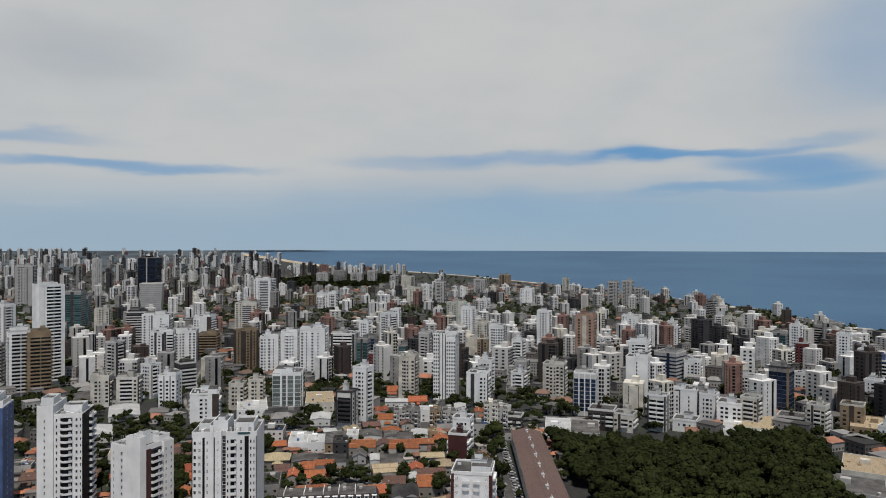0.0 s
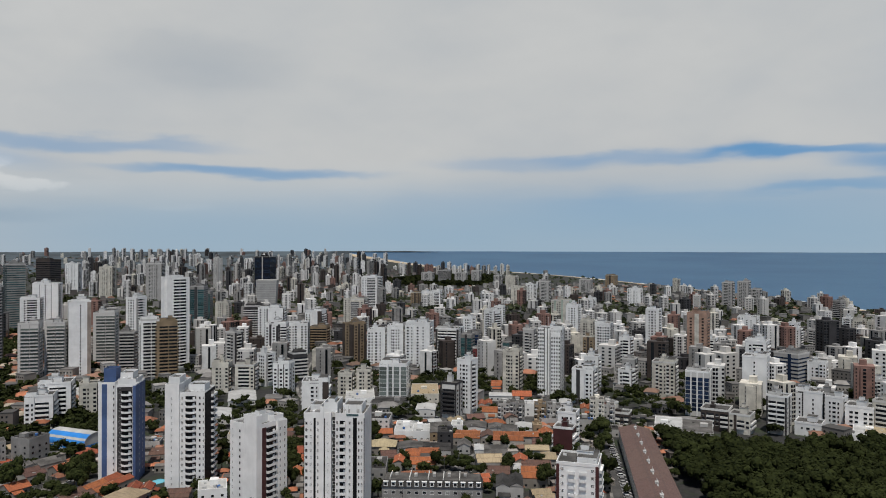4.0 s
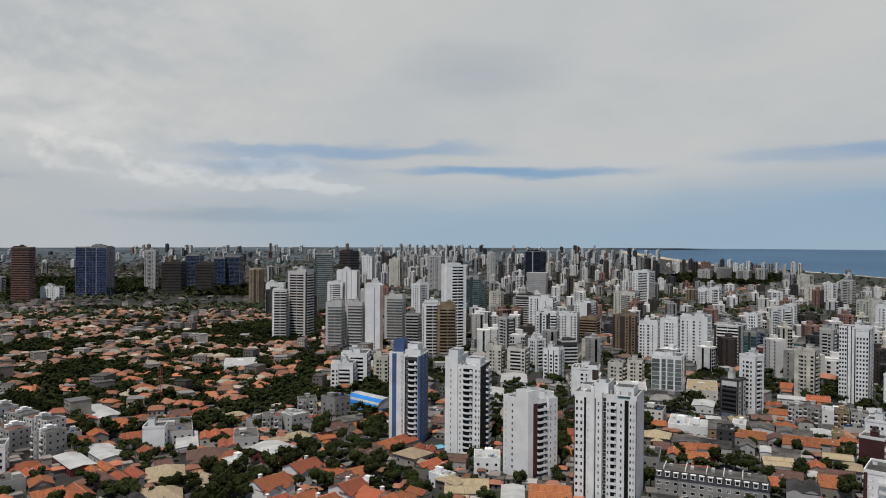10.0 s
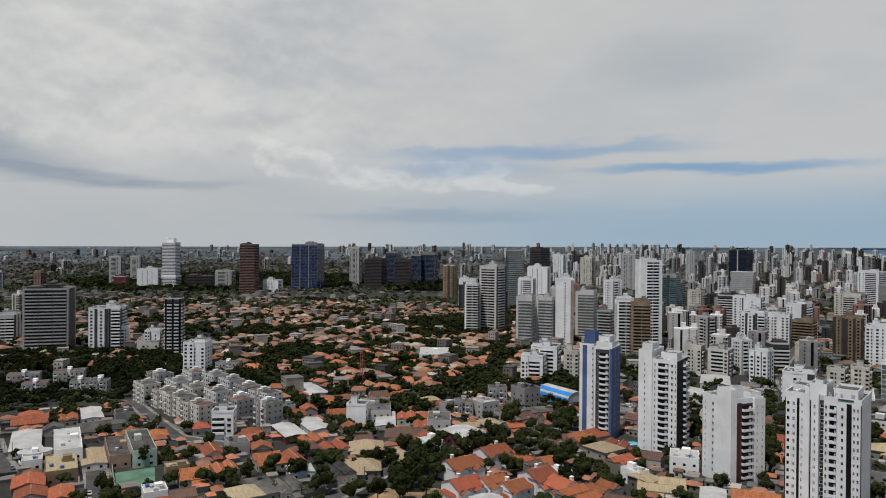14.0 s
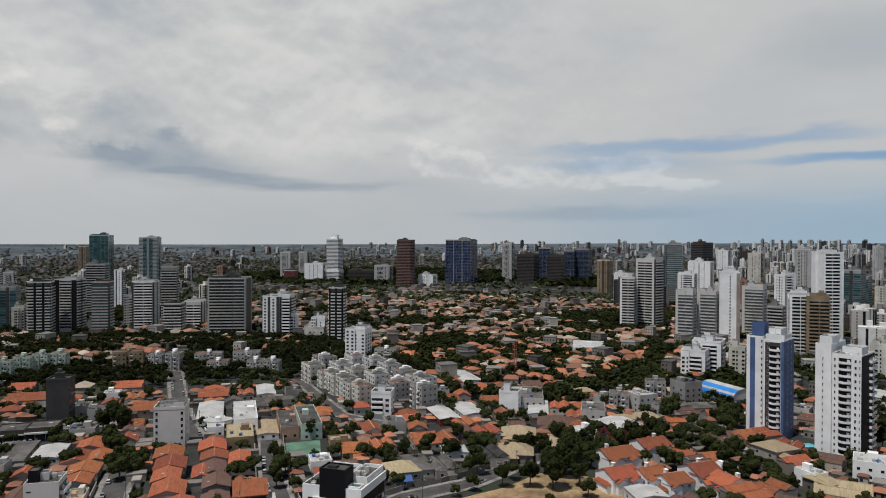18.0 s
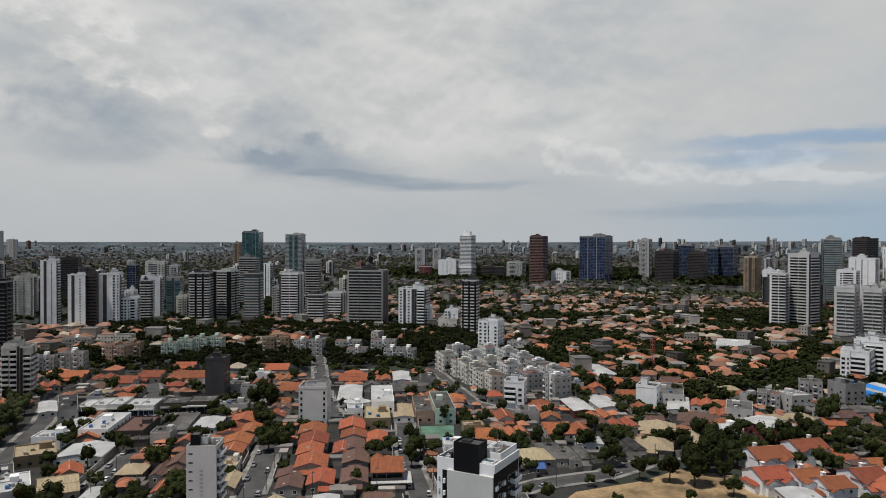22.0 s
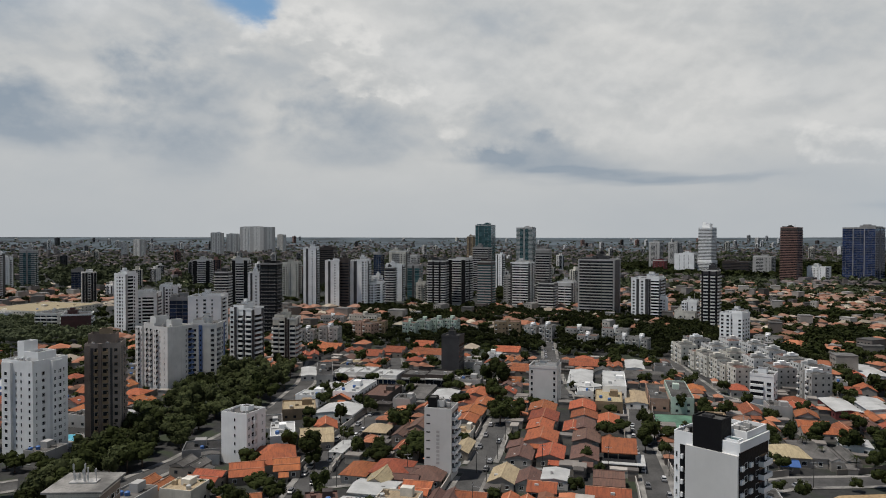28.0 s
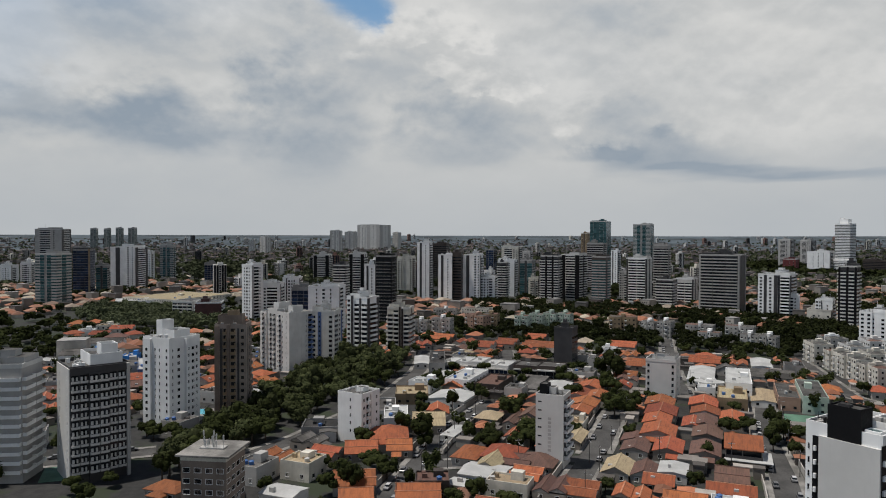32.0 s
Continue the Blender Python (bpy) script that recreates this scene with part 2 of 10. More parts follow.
def tile_material(name, colour, dark, pitch=0.45, spread=0.18):
    """Clay or sheet roofing: ribs that run down the slope, blotches and weathering."""
    mat = bpy.data.materials.new(name)
    net = Net(nodes_of(mat))
    geo = net.node("ShaderNodeNewGeometry")
    local = net.node("ShaderNodeTexCoord").outputs["Object"]
    place = geo.outputs["Position"]
    blotch = net.noise(place, 0.35, 4.0, 0.6)
    speck = net.noise(place, 2.2, 3.0, 0.6)
    col = net.mix(net.span(blotch, 0.45, 0.85, 0.0, 0.7), colour, dark)
    run = net.noise(net.scaled(local, 1.6, 0.22, 0.22), 1.0, 4.0, 0.65)
    col = net.mix(net.span(run, 0.42, 0.72, 0.0, 0.6), col, tuple(c * 0.6 for c in dark[:3]) + (1,))
    col = net.mix(net.span(run, 0.42, 0.25, 0.0, 0.35), col, tuple(min(1, c * 1.35) for c in colour[:3]) + (1,))
    col = net.mix(net.math("MULTIPLY", net.span(speck, 0.5, 0.75), 0.3), col, tuple(c * 0.55 for c in dark[:3]) + (1,))
    cut = net.node("ShaderNodeSeparateXYZ")
    net.put(cut.inputs[0], local)
    course = net.math("FRACT", net.math("DIVIDE", net.math("ADD", cut.outputs[1], cut.outputs[2]), pitch))
    rib = net.math("ABSOLUTE", net.math("SINE", net.math("MULTIPLY", cut.outputs[0], 3.14159 / 0.26)))
    col = net.mix(net.math("MULTIPLY", net.math("LESS_THAN", course, 0.16), 0.45), col, dark)
    hsv = net.node("ShaderNodeHueSaturation")
    info = net.node("ShaderNodeObjectInfo").outputs["Random"]
    net.put(hsv.inputs["Color"], col)
    net.put(hsv.inputs["Value"], net.math("ADD", 1 - spread, net.math("MULTIPLY", info, 2 * spread)))
    net.put(hsv.inputs["Hue"], net.math("ADD", 0.49, net.math("MULTIPLY", net.math("FRACT", net.math("MULTIPLY", info, 5.7)), 0.02)))
    shade = net.node("ShaderNodeBsdfPrincipled")
    net.put(shade.inputs["Base Color"], hsv.outputs[0])
    shade.inputs["Roughness"].default_value = 0.85
    b = net.node("ShaderNodeBump")
    b.inputs["Strength"].default_value = 0.7
    b.inputs["Distance"].default_value = 0.06
    net.put(b.inputs["Height"], rib)
    net.put(shade.inputs["Normal"], b.outputs[0])
    net.tree.links.new(shade.outputs[0], net.node("ShaderNodeOutputMaterial").inputs[0])
    return mat


def leaf_material(name, a, b, spread=0.3):
    mat = bpy.data.materials.new(name)
    net = Net(nodes_of(mat))
    geo = net.node("ShaderNodeNewGeometry")
    r = geo.outputs["Random Per Island"]
    big = net.noise(geo.outputs["Position"], 0.05, 3.0)
    col = net.mix(r, a, b)
    col = net.mix(net.span(big, 0.4, 0.7, 0.0, 0.35), col, (0.040, 0.048, 0.016, 1))
    hsv = net.node("ShaderNodeHueSaturation")
    net.put(hsv.inputs["Color"], col)
    net.put(hsv.inputs["Value"], net.math("ADD", 1 - spread, net.math("MULTIPLY", net.node("ShaderNodeObjectInfo").outputs["Random"], 2 * spread)))
    shade = net.node("ShaderNodeBsdfPrincipled")
    net.put(shade.inputs["Base Color"], hsv.outputs[0])
    shade.inputs["Roughness"].default_value = 0.8
    shade.inputs["Specular IOR Level"].default_value = 0.03
    net.tree.links.new(shade.outputs[0], net.node("ShaderNodeOutputMaterial").inputs[0])
    return mat


def ground_material():
    """Town ground: worn asphalt, bare concrete yards, dry earth and rough grass in patches."""
    mat = bpy.data.materials.new("town_ground")
    net = Net(nodes_of(mat))
    place = net.node("ShaderNodeNewGeometry").outputs["Position"]
    a = net.noise(place, 0.010, 4.0, 0.6)
    b = net.noise(place, 0.045, 4.0, 0.6)
    c = net.noise(place, 0.35, 4.0, 0.65)
    d = net.noise(place, 2.5, 3.0)
    col = net.mix(net.span(c, 0.35, 0.65), (0.012, 0.012, 0.012, 1), (0.028, 0.027, 0.026, 1))
    col = net.mix(net.span(b, 0.50, 0.60), col, (0.020, 0.030, 0.011, 1))
    col = net.mix(net.math("MULTIPLY", net.span(b, 0.40, 0.30), 0.6), col, (0.045, 0.040, 0.033, 1))
    col = net.mix(net.span(a, 0.54, 0.66, 0.0, 0.75), col, (0.016, 0.025, 0.009, 1))
    col = net.mix(net.math("MULTIPLY", net.span(d, 0.45, 0.7), 0.35), col, (0.04, 0.04, 0.038, 1))
    shade = net.node("ShaderNodeBsdfPrincipled")
    net.put(shade.inputs["Base Color"], col)
    shade.inputs["Roughness"].default_value = 0.9
    net.tree.links.new(shade.outputs[0], net.node("ShaderNodeOutputMaterial").inputs[0])
    return mat


def sea_material():
    mat = bpy.data.materials.new("sea_water")
    net = Net(nodes_of(mat))
    place = net.node("ShaderNodeNewGeometry").outputs["Position"]
    swell = net.noise(net.scaled(place, 1, 1, 1), 0.0016, 3.0)
    chop = net.noise(net.scaled(place, 1, 0.5, 1), 0.08, 4.0, 0.6)
    shade = net.node("ShaderNodeBsdfPrincipled")
    net.put(shade.inputs["Base Color"], net.mix(net.span(swell, 0.35, 0.65), (0.038, 0.094, 0.172, 1), (0.050, 0.118, 0.200, 1)))
    shade.inputs["Roughness"].default_value = 0.55
    shade.inputs["Specular IOR Level"].default_value = 0.18
    b = net.node("ShaderNodeBump")
    b.inputs["Strength"].default_value = 0.8
    b.inputs["Distance"].default_value = 1.2
    net.put(b.inputs["Height"], chop)
    net.put(shade.inputs["Normal"], b.outputs[0])
    net.tree.links.new(shade.outputs[0], net.node("ShaderNodeOutputMaterial").inputs[0])
    return mat


M = {
    "white": material("white_render", (0.79, 0.79, 0.78), stain=0.10, spread=0.05, vary=0.045, grain=0.15),
    "offwhite": material("offwhite_render", (0.62, 0.61, 0.585), stain=0.2, spread=0.06, vary=0.06, grain=0.2),
    "cream": material("cream_render", (0.60, 0.57, 0.50), stain=0.25, spread=0.08),
    "grey": material("grey_render", (0.405, 0.395, 0.38), stain=0.15, vary=0.06, spread=0.08),
    "midgrey": material("mid_grey_render", (0.28, 0.272, 0.262), stain=0.2, spread=0.08),
    "palegrey": material("pale_grey_panel", (0.555, 0.545, 0.525), stain=0.06, vary=0.03, spread=0.03, grain=0.12),
    "dark": material("charcoal_cladding", (0.045, 0.043, 0.045), rough=0.5, stain=0.1),
    "black": material("black_tile_cladding", (0.010, 0.010, 0.011), rough=0.6, vary=0.08, spec=0.12),
    "brown": material("brown_tile_cladding", (0.055, 0.042, 0.036), rough=0.6, stain=0.15),
    "maroon": material("maroon_tile_cladding", (0.075, 0.026, 0.026), rough=0.5),
    "tan": material("tan_tile_cladding", (0.27, 0.20, 0.125), stain=0.2),
    "orange": material("terracotta_tile_cladding", (0.37, 0.24, 0.18), stain=0.15),
    # wooded hills with pale blue distance haze mixed into the base colour
    "hazewood": material("hazed_wooded_hills", (0.062, 0.082, 0.096), vary=0.3, grain=0.5, scale=0.02, rough=0.95, bump=0.0),
    "taupe": material("taupe_render", (0.30, 0.255, 0.22), stain=0.2),
    "tank": material("blue_plastic", (0.05, 0.13, 0.33), rough=0.5, vary=0.05),
    "tarp": material("blue_tarpaulin", (0.04, 0.10, 0.28), rough=0.6),
    "redbrown": material("red_brown_cladding", (0.24, 0.14, 0.115), stain=0.1),
    "red": material("dark_red_cladding", (0.15, 0.035, 0.035), stain=0.1),
    "blue": material("blue_tile_cladding", (0.075, 0.125, 0.27), rough=0.55, stain=0.1),
    "palegreen": material("pale_green_render", (0.42, 0.50, 0.43), stain=0.2),
    "concrete": material("weathered_roof_slab", (0.078, 0.075, 0.071), vary=0.25, grain=0.6, stain=0.0, rough=0.9),
    "darkroof": material("bitumen_roof", (0.042, 0.040, 0.039), vary=0.3, grain=0.5, rough=0.9),
    "sheet": material("white_sheet_roof", (0.44, 0.44, 0.43), vary=0.1, rough=0.5, stain=0.15),
    "fibre": material("fibre_cement_roof", (0.105, 0.099, 0.093), vary=0.25, grain=0.6, rough=0.9, spread=0.2),
    "glass": glass_material("dark_window_glass", (0.013, 0.015, 0.018)),
    "blueglass": glass_material("blue_curtain_glass", (0.019, 0.031, 0.075), 0.06, 0.25),
    "navyglass": glass_material("navy_curtain_glass", (0.016, 0.027, 0.054), 0.05, 0.25),
    "tealglass": glass_material("green_curtain_glass", (0.036, 0.078, 0.084), 0.06, 0.25),
    "housewall": material("house_wall_paint", (0.46, 0.435, 0.40), stain=0.4, spread=0.3, tint=(0.17, 0.145, 0.12, 1)),
    "tile": tile_material("orange_clay_tiles", (0.33, 0.094, 0.035, 1), (0.15, 0.048, 0.026, 1), spread=0.32),
    "tile_old": tile_material("weathered_clay_tiles", (0.135, 0.070, 0.052, 1), (0.070, 0.045, 0.038, 1)),
    "tile_cream": tile_material("cream_roof_tiles", (0.37, 0.295, 0.185, 1), (0.25, 0.195, 0.125, 1)),
    "longroof": tile_material("brown_sheet_roof", (0.13, 0.080, 0.066, 1), (0.085, 0.055, 0.048, 1), 6.0, 0.02),
    "bark": material("tree_bark", (0.10, 0.075, 0.055), vary=0.3, scale=4, rough=0.9),
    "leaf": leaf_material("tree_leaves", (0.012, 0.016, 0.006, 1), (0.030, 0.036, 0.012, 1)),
    "leaf_belt": leaf_material("belt_tree_leaves", (0.026, 0.034, 0.015, 1), (0.068, 0.076, 0.034, 1)),
    # paler leaves for distant trees: the haze before them is put into the colour
    "leaf_haze": leaf_material("hazed_tree_leaves", (0.048, 0.058, 0.034, 1), (0.078, 0.090, 0.050, 1)),
    "ridge": material("ridge_tiles", (0.42, 0.19, 0.11), vary=0.25, grain=0.6, spread=0.3),
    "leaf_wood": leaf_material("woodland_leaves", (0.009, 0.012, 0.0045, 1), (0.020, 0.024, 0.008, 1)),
    "asphalt": material("road_asphalt", (0.070, 0.068, 0.066), vary=0.18, grain=0.5, rough=0.92, scale=0.5),
    "paving": material("pavement_concrete", (0.23, 0.22, 0.205), vary=0.25, grain=0.5, rough=0.9),
    "earth": material("dry_earth", (0.31, 0.215, 0.115), vary=0.3, grain=0.6, rough=0.95, scale=0.3),
    "sand": material("beach_sand", (0.48, 0.38, 0.26), vary=0.15, rough=0.95, scale=0.05),
    "foam": material("surf_foam", (0.72, 0.74, 0.74), vary=0.1, rough=0.7, scale=0.1),
    "shedroof": material("mixed_sheet_roofs", (0.34, 0.31, 0.28), spread=0.45, tint=(0.07, 0.06, 0.055, 1), island=True),
    "farroof_pale": material("far_pale_roofs", (0.40, 0.35, 0.27), spread=0.3, tint=(0.24, 0.19, 0.15, 1), island=True),
    "paleglass": glass_material("pale_grey_glass", (0.125, 0.145, 0.135), 0.1, 0.2),
    "umber": material("umber_brick_tiles", (0.21, 0.165, 0.135), stain=0.15),
    "walkwall": material("walk_up_render", (0.345, 0.335, 0.315), stain=0.3, spread=0.15),
    "court": material("green_court_paint", (0.10, 0.20, 0.14), vary=0.15, rough=0.8),
    "pool": material("pool_water", (0.10, 0.42, 0.55), rough=0.1, vary=0.08, bump=0.0),
    "carpaint": material("car_paint", (0.55, 0.55, 0.56), rough=0.3, vary=0.03, spread=0.35, tint=(0.05, 0.05, 0.055, 1), bump=0.0),
    "rubber": material("tyre_rubber", (0.02, 0.02, 0.02), rough=0.9),
    "hallblue": material("blue_sheet_cladding", (0.03, 0.22, 0.62), rough=0.45, vary=0.06, stain=0.1),
    "steel": material("galvanised_steel", (0.45, 0.45, 0.46), rough=0.45, metal=0.6, vary=0.1),
    "mast": material("red_mast_paint", (0.40, 0.10, 0.08), rough=0.6),
    "farwall": material("far_house_walls", (0.44, 0.41, 0.365), spread=0.35, tint=(0.10, 0.085, 0.075, 1), island=True, stain=0.0),
    "farroof": material("far_house_roofs", (0.40, 0.142, 0.068), spread=0.4, tint=(0.17, 0.095, 0.065, 1), island=True),
    "fartower": material("far_tower_render", (0.75, 0.745, 0.73), spread=0.1, tint=(0.52, 0.505, 0.48, 1), stain=0.1),
    "fartower_joined": material("skyline_tower_render", (0.76, 0.75, 0.74), spread=0.12, island=True, tint=(0.44, 0.425, 0.40, 1), stain=0.1),
    "townwall": material("town_block_paint", (0.44, 0.425, 0.40), spread=0.35, tint=(0.12, 0.11, 0.10, 1), island=True, stain=0.0),
    "townroof": material("town_sheet_roofs", (0.26, 0.25, 0.24), spread=0.6, tint=(0.035, 0.033, 0.031, 1), island=True),
    "midroof": material("middle_house_roofs", (0.30, 0.125, 0.072), spread=0.35, tint=(0.16, 0.115, 0.088, 1), island=True),
    "dullwall": material("bare_brick_walls", (0.24, 0.22, 0.21), spread=0.4, tint=(0.11, 0.095, 0.088, 1), island=True, stain=0.0),
    "dullroof": material("weathered_far_roofs", (0.135, 0.095, 0.082), spread=0.4, tint=(0.07, 0.07, 0.072, 1), island=True),
    "ground": ground_material(),
    "sea": sea_material(),
}

# ---- building blocks ----
class Shape:
    """Collects boxes and faces, and turns them into one mesh."""

    def __init__(self):
        self.v, self.f, self.m = [], [], []

    def face(self, points, slot=0):
        k = len(self.v)
        self.v.extend(points)
        self.f.append(tuple(range(k, k + len(points))))
        self.m.append(slot)

    def box(self, x0, x1, y0, y1, z0, z1, slot=0, top=None):
        k = len(self.v)
        self.v += [(x0, y0, z0), (x1, y0, z0), (x1, y1, z0), (x0, y1, z0), (x0, y0, z1), (x1, y0, z1), (x1, y1, z1), (x0, y1, z1)]
        self.f += [(k, k + 1, k + 5, k + 4), (k + 1, k + 2, k + 6, k + 5), (k + 2, k + 3, k + 7, k + 6), (k + 3, k, k + 4, k + 7), (k + 4, k + 5, k + 6, k + 7), (k + 3, k + 2, k + 1, k)]
        self.m += [slot] * 4 + [slot if top is None else top, slot]

    def plate(self, x0, x1, y0, y1, z0, z1, far=False):
        """A box set into a wall at its back: its front, and its four edges unless it stays far off."""
        k = len(self.v)
        self.v += [(x0, y0, z0), (x1, y0, z0), (x1, y1, z0), (x0, y1, z0), (x0, y0, z1), (x1, y0, z1), (x1, y1, z1), (x0, y1, z1)]
        faces = [(k, k + 1, k + 5, k + 4)]
        if not far:
            faces += [(k + 1, k + 2, k + 6, k + 5), (k + 3, k, k + 4, k + 7), (k + 4, k + 5, k + 6, k + 7)]
        self.f += faces
        self.m += [0] * len(faces)

    def tub(self, x0, x1, y0, y1, z0, z1, lip, thick=0.22, slot=0, top=None):
        """A block with a parapet round its roof, in one piece."""
        k, t = len(self.v), thick
        for a, b, c, d, z in ((x0, x1, y0, y1, z0), (x0, x1, y0, y1, z1 + lip), (x0 + t, x1 - t, y0 + t, y1 - t, z1 + lip), (x0 + t, x1 - t, y0 + t, y1 - t, z1)):
            self.v += [(a, c, z), (b, c, z), (b, d, z), (a, d, z)]
        for r in range(3):
            for i in range(4):
                j = (i + 1) % 4
                self.f.append((k + 4 * r + i, k + 4 * r + j, k + 4 * r + 4 + j, k + 4 * r + 4 + i))
                self.m.append(slot)
        self.f.append((k + 12, k + 13, k + 14, k + 15))
        self.m.append(slot if top is None else top)

    def prism(self, ring, z0, z1, slot=0, top=None, taper=1.0):
        k, n = len(self.v), len(ring)
        cx, cy = sum(p[0] for p in ring) / n, sum(p[1] for p in ring) / n
        self.v += [(x, y, z0) for x, y in ring] + [(cx + (x - cx) * taper, cy + (y - cy) * taper, z1) for x, y in ring]
        for i in range(n):
            j = (i + 1) % n
            self.f.append((k + i, k + j, k + n + j, k + n + i))
            self.m.append(slot)
        self.f.append(tuple(range(k + n, k + 2 * n)))
        self.m.append(slot if top is None else top)

    def mesh(self, name, *mats):
        me = bpy.data.meshes.new(name)
        me.from_pydata(self.v, [], self.f)
        for m in mats:
            me.materials.append(M[m])
        if len(mats) > 1:
            me.polygons.foreach_set("material_index", self.m)
        me.update()
        return me


def child(name, me, parent, label="", place=None, kind=""):
    ob = new(name, me)
    ob.parent = parent
    if place is not None:
        ob.matrix_basis = place
    return tagged(ob, label, kind=kind)


def height_of_ground(x, y):
    """Flat round the drone; far out it climbs gently to the skyline."""
    r = math.hypot(x, y)
    if r < 2000:
        return 0.0
    az = math.degrees(math.atan2(-x, y))
    rim = float(np.interp(az, (-180, 10, 42, 61, 75, 180), (100, 100, 90, 78, 73, 73)))
    return rim * min(1.0, (r - 2000) / 2900) ** 1.5


CELL = {"w": 2.7, "n": 1.7, "b": 4.2, "s": 1.5, ".": 1.8, "g": 3.0, "B": 7.0, "d": 3.2, "p": 0.7, "t": 1.2, "k": 0.5, "L": 6.0}
UNIT = {}


def tray(s, h, deep, z0, z1, bow=0.0):
    """A balcony's slab and parapet in one piece: outside, rim, inside and underside."""
    n = 6 if bow else 1
    line = [(-h, 0.1)] + [(-h + 2 * h * i / n, -deep - bow * math.sin(math.pi * i / n)) for i in range(n + 1)] + [(h, 0.1)]
    k, m = len(s.v), len(line)
    inner = [(x * (1 - 0.13 / h), y if y > 0 else y + 0.13) for x, y in line]
    for ring, z in ((line, z0), (line, z1), (inner, z1), (inner, z0 + 0.16)):
        s.v += [(x, y, z) for x, y in ring]
    for a in range(3):
        for i in range(m - 1):
            s.f.append((k + a * m + i, k + a * m + i + 1, k + (a + 1) * m + i + 1, k + (a + 1) * m + i))
            s.m.append(0)
    s.f += [tuple(range(k + 3 * m, k + 4 * m)), tuple(range(k, k + m))[::-1]]
    s.m += [0, 0]


def unit(kind, w, mat="white"):
    """Windows, balconies and small wall pieces, facing -y with their middle at the origin."""
    key = (kind, round(w, 1), mat)
    if key in UNIT:
        return UNIT[key]
    s, h = Shape(), round(w, 1) / 2
    if kind == "window":                                   # frame with sill, reveal and pane in one piece
        e = 0.05 if h < 0.5 else 0.09
        outer = ((-h - e, -0.55 - e), (h + e, -0.55 - e), (h + e, 0.7 + e), (-h - e, 0.7 + e))
        pane = ((-h, -0.55), (h, -0.55), (h, 0.7), (-h, 0.7))
        for ring, y, low in ((outer, 0.05, 0), (outer, -0.04, -0.05), (pane, -0.04, 0), (pane, 0.0, 0)):
            s.v += [(x, y + (low if i < 2 else 0), z) for i, (x, z) in enumerate(ring)]
        for a in range(3):
            for i in range(4):
                b = (i + 1) % 4
                s.f.append((4 * a + i, 4 * a + b, 4 * a + 4 + b, 4 * a + 4 + i))
                s.m.append(1)
        s.f.append((12, 13, 14, 15))
        s.m.append(0)
        me = s.mesh("window", "glass", mat)
    elif kind == "slot":
        s.box(-h, h, -0.03, 0.1, -0.1, 0.35)
        me = s.mesh("window", "glass")
    elif kind == "balcony":
        tray(s, h, 1.25, -1.45, -0.3)
        me = s.mesh("balcony", mat)
    elif kind == "bowed":
        tray(s, h, 0.45, -1.42, -0.42, 1.25)
        me = s.mesh("balcony", mat)
    elif kind == "ledge":
        tray(s, h, 0.9, -1.45, -0.75)
        me = s.mesh("loggia", mat)
    else:                                                  # small proud panel
        s.box(-h, h, -0.5, 0.1, -0.55, 0.45, 0)
        me = s.mesh("panel", mat)
    UNIT[key] = me
    return me


def facade(length, h, pattern, storey, base=3.4):
    """The cells of a face: for each its kind, left edge and width."""
    scale = length / sum(CELL[c] for c in pattern)
    x, out = -length / 2, []
    for c in pattern:
        out.append((c, x, CELL[c] * scale))
        x += CELL[c] * scale
    floors = max(1, int((h - base - 0.8) / storey))
    return out, [base + storey * (i + 0.5) for i in range(floors)]


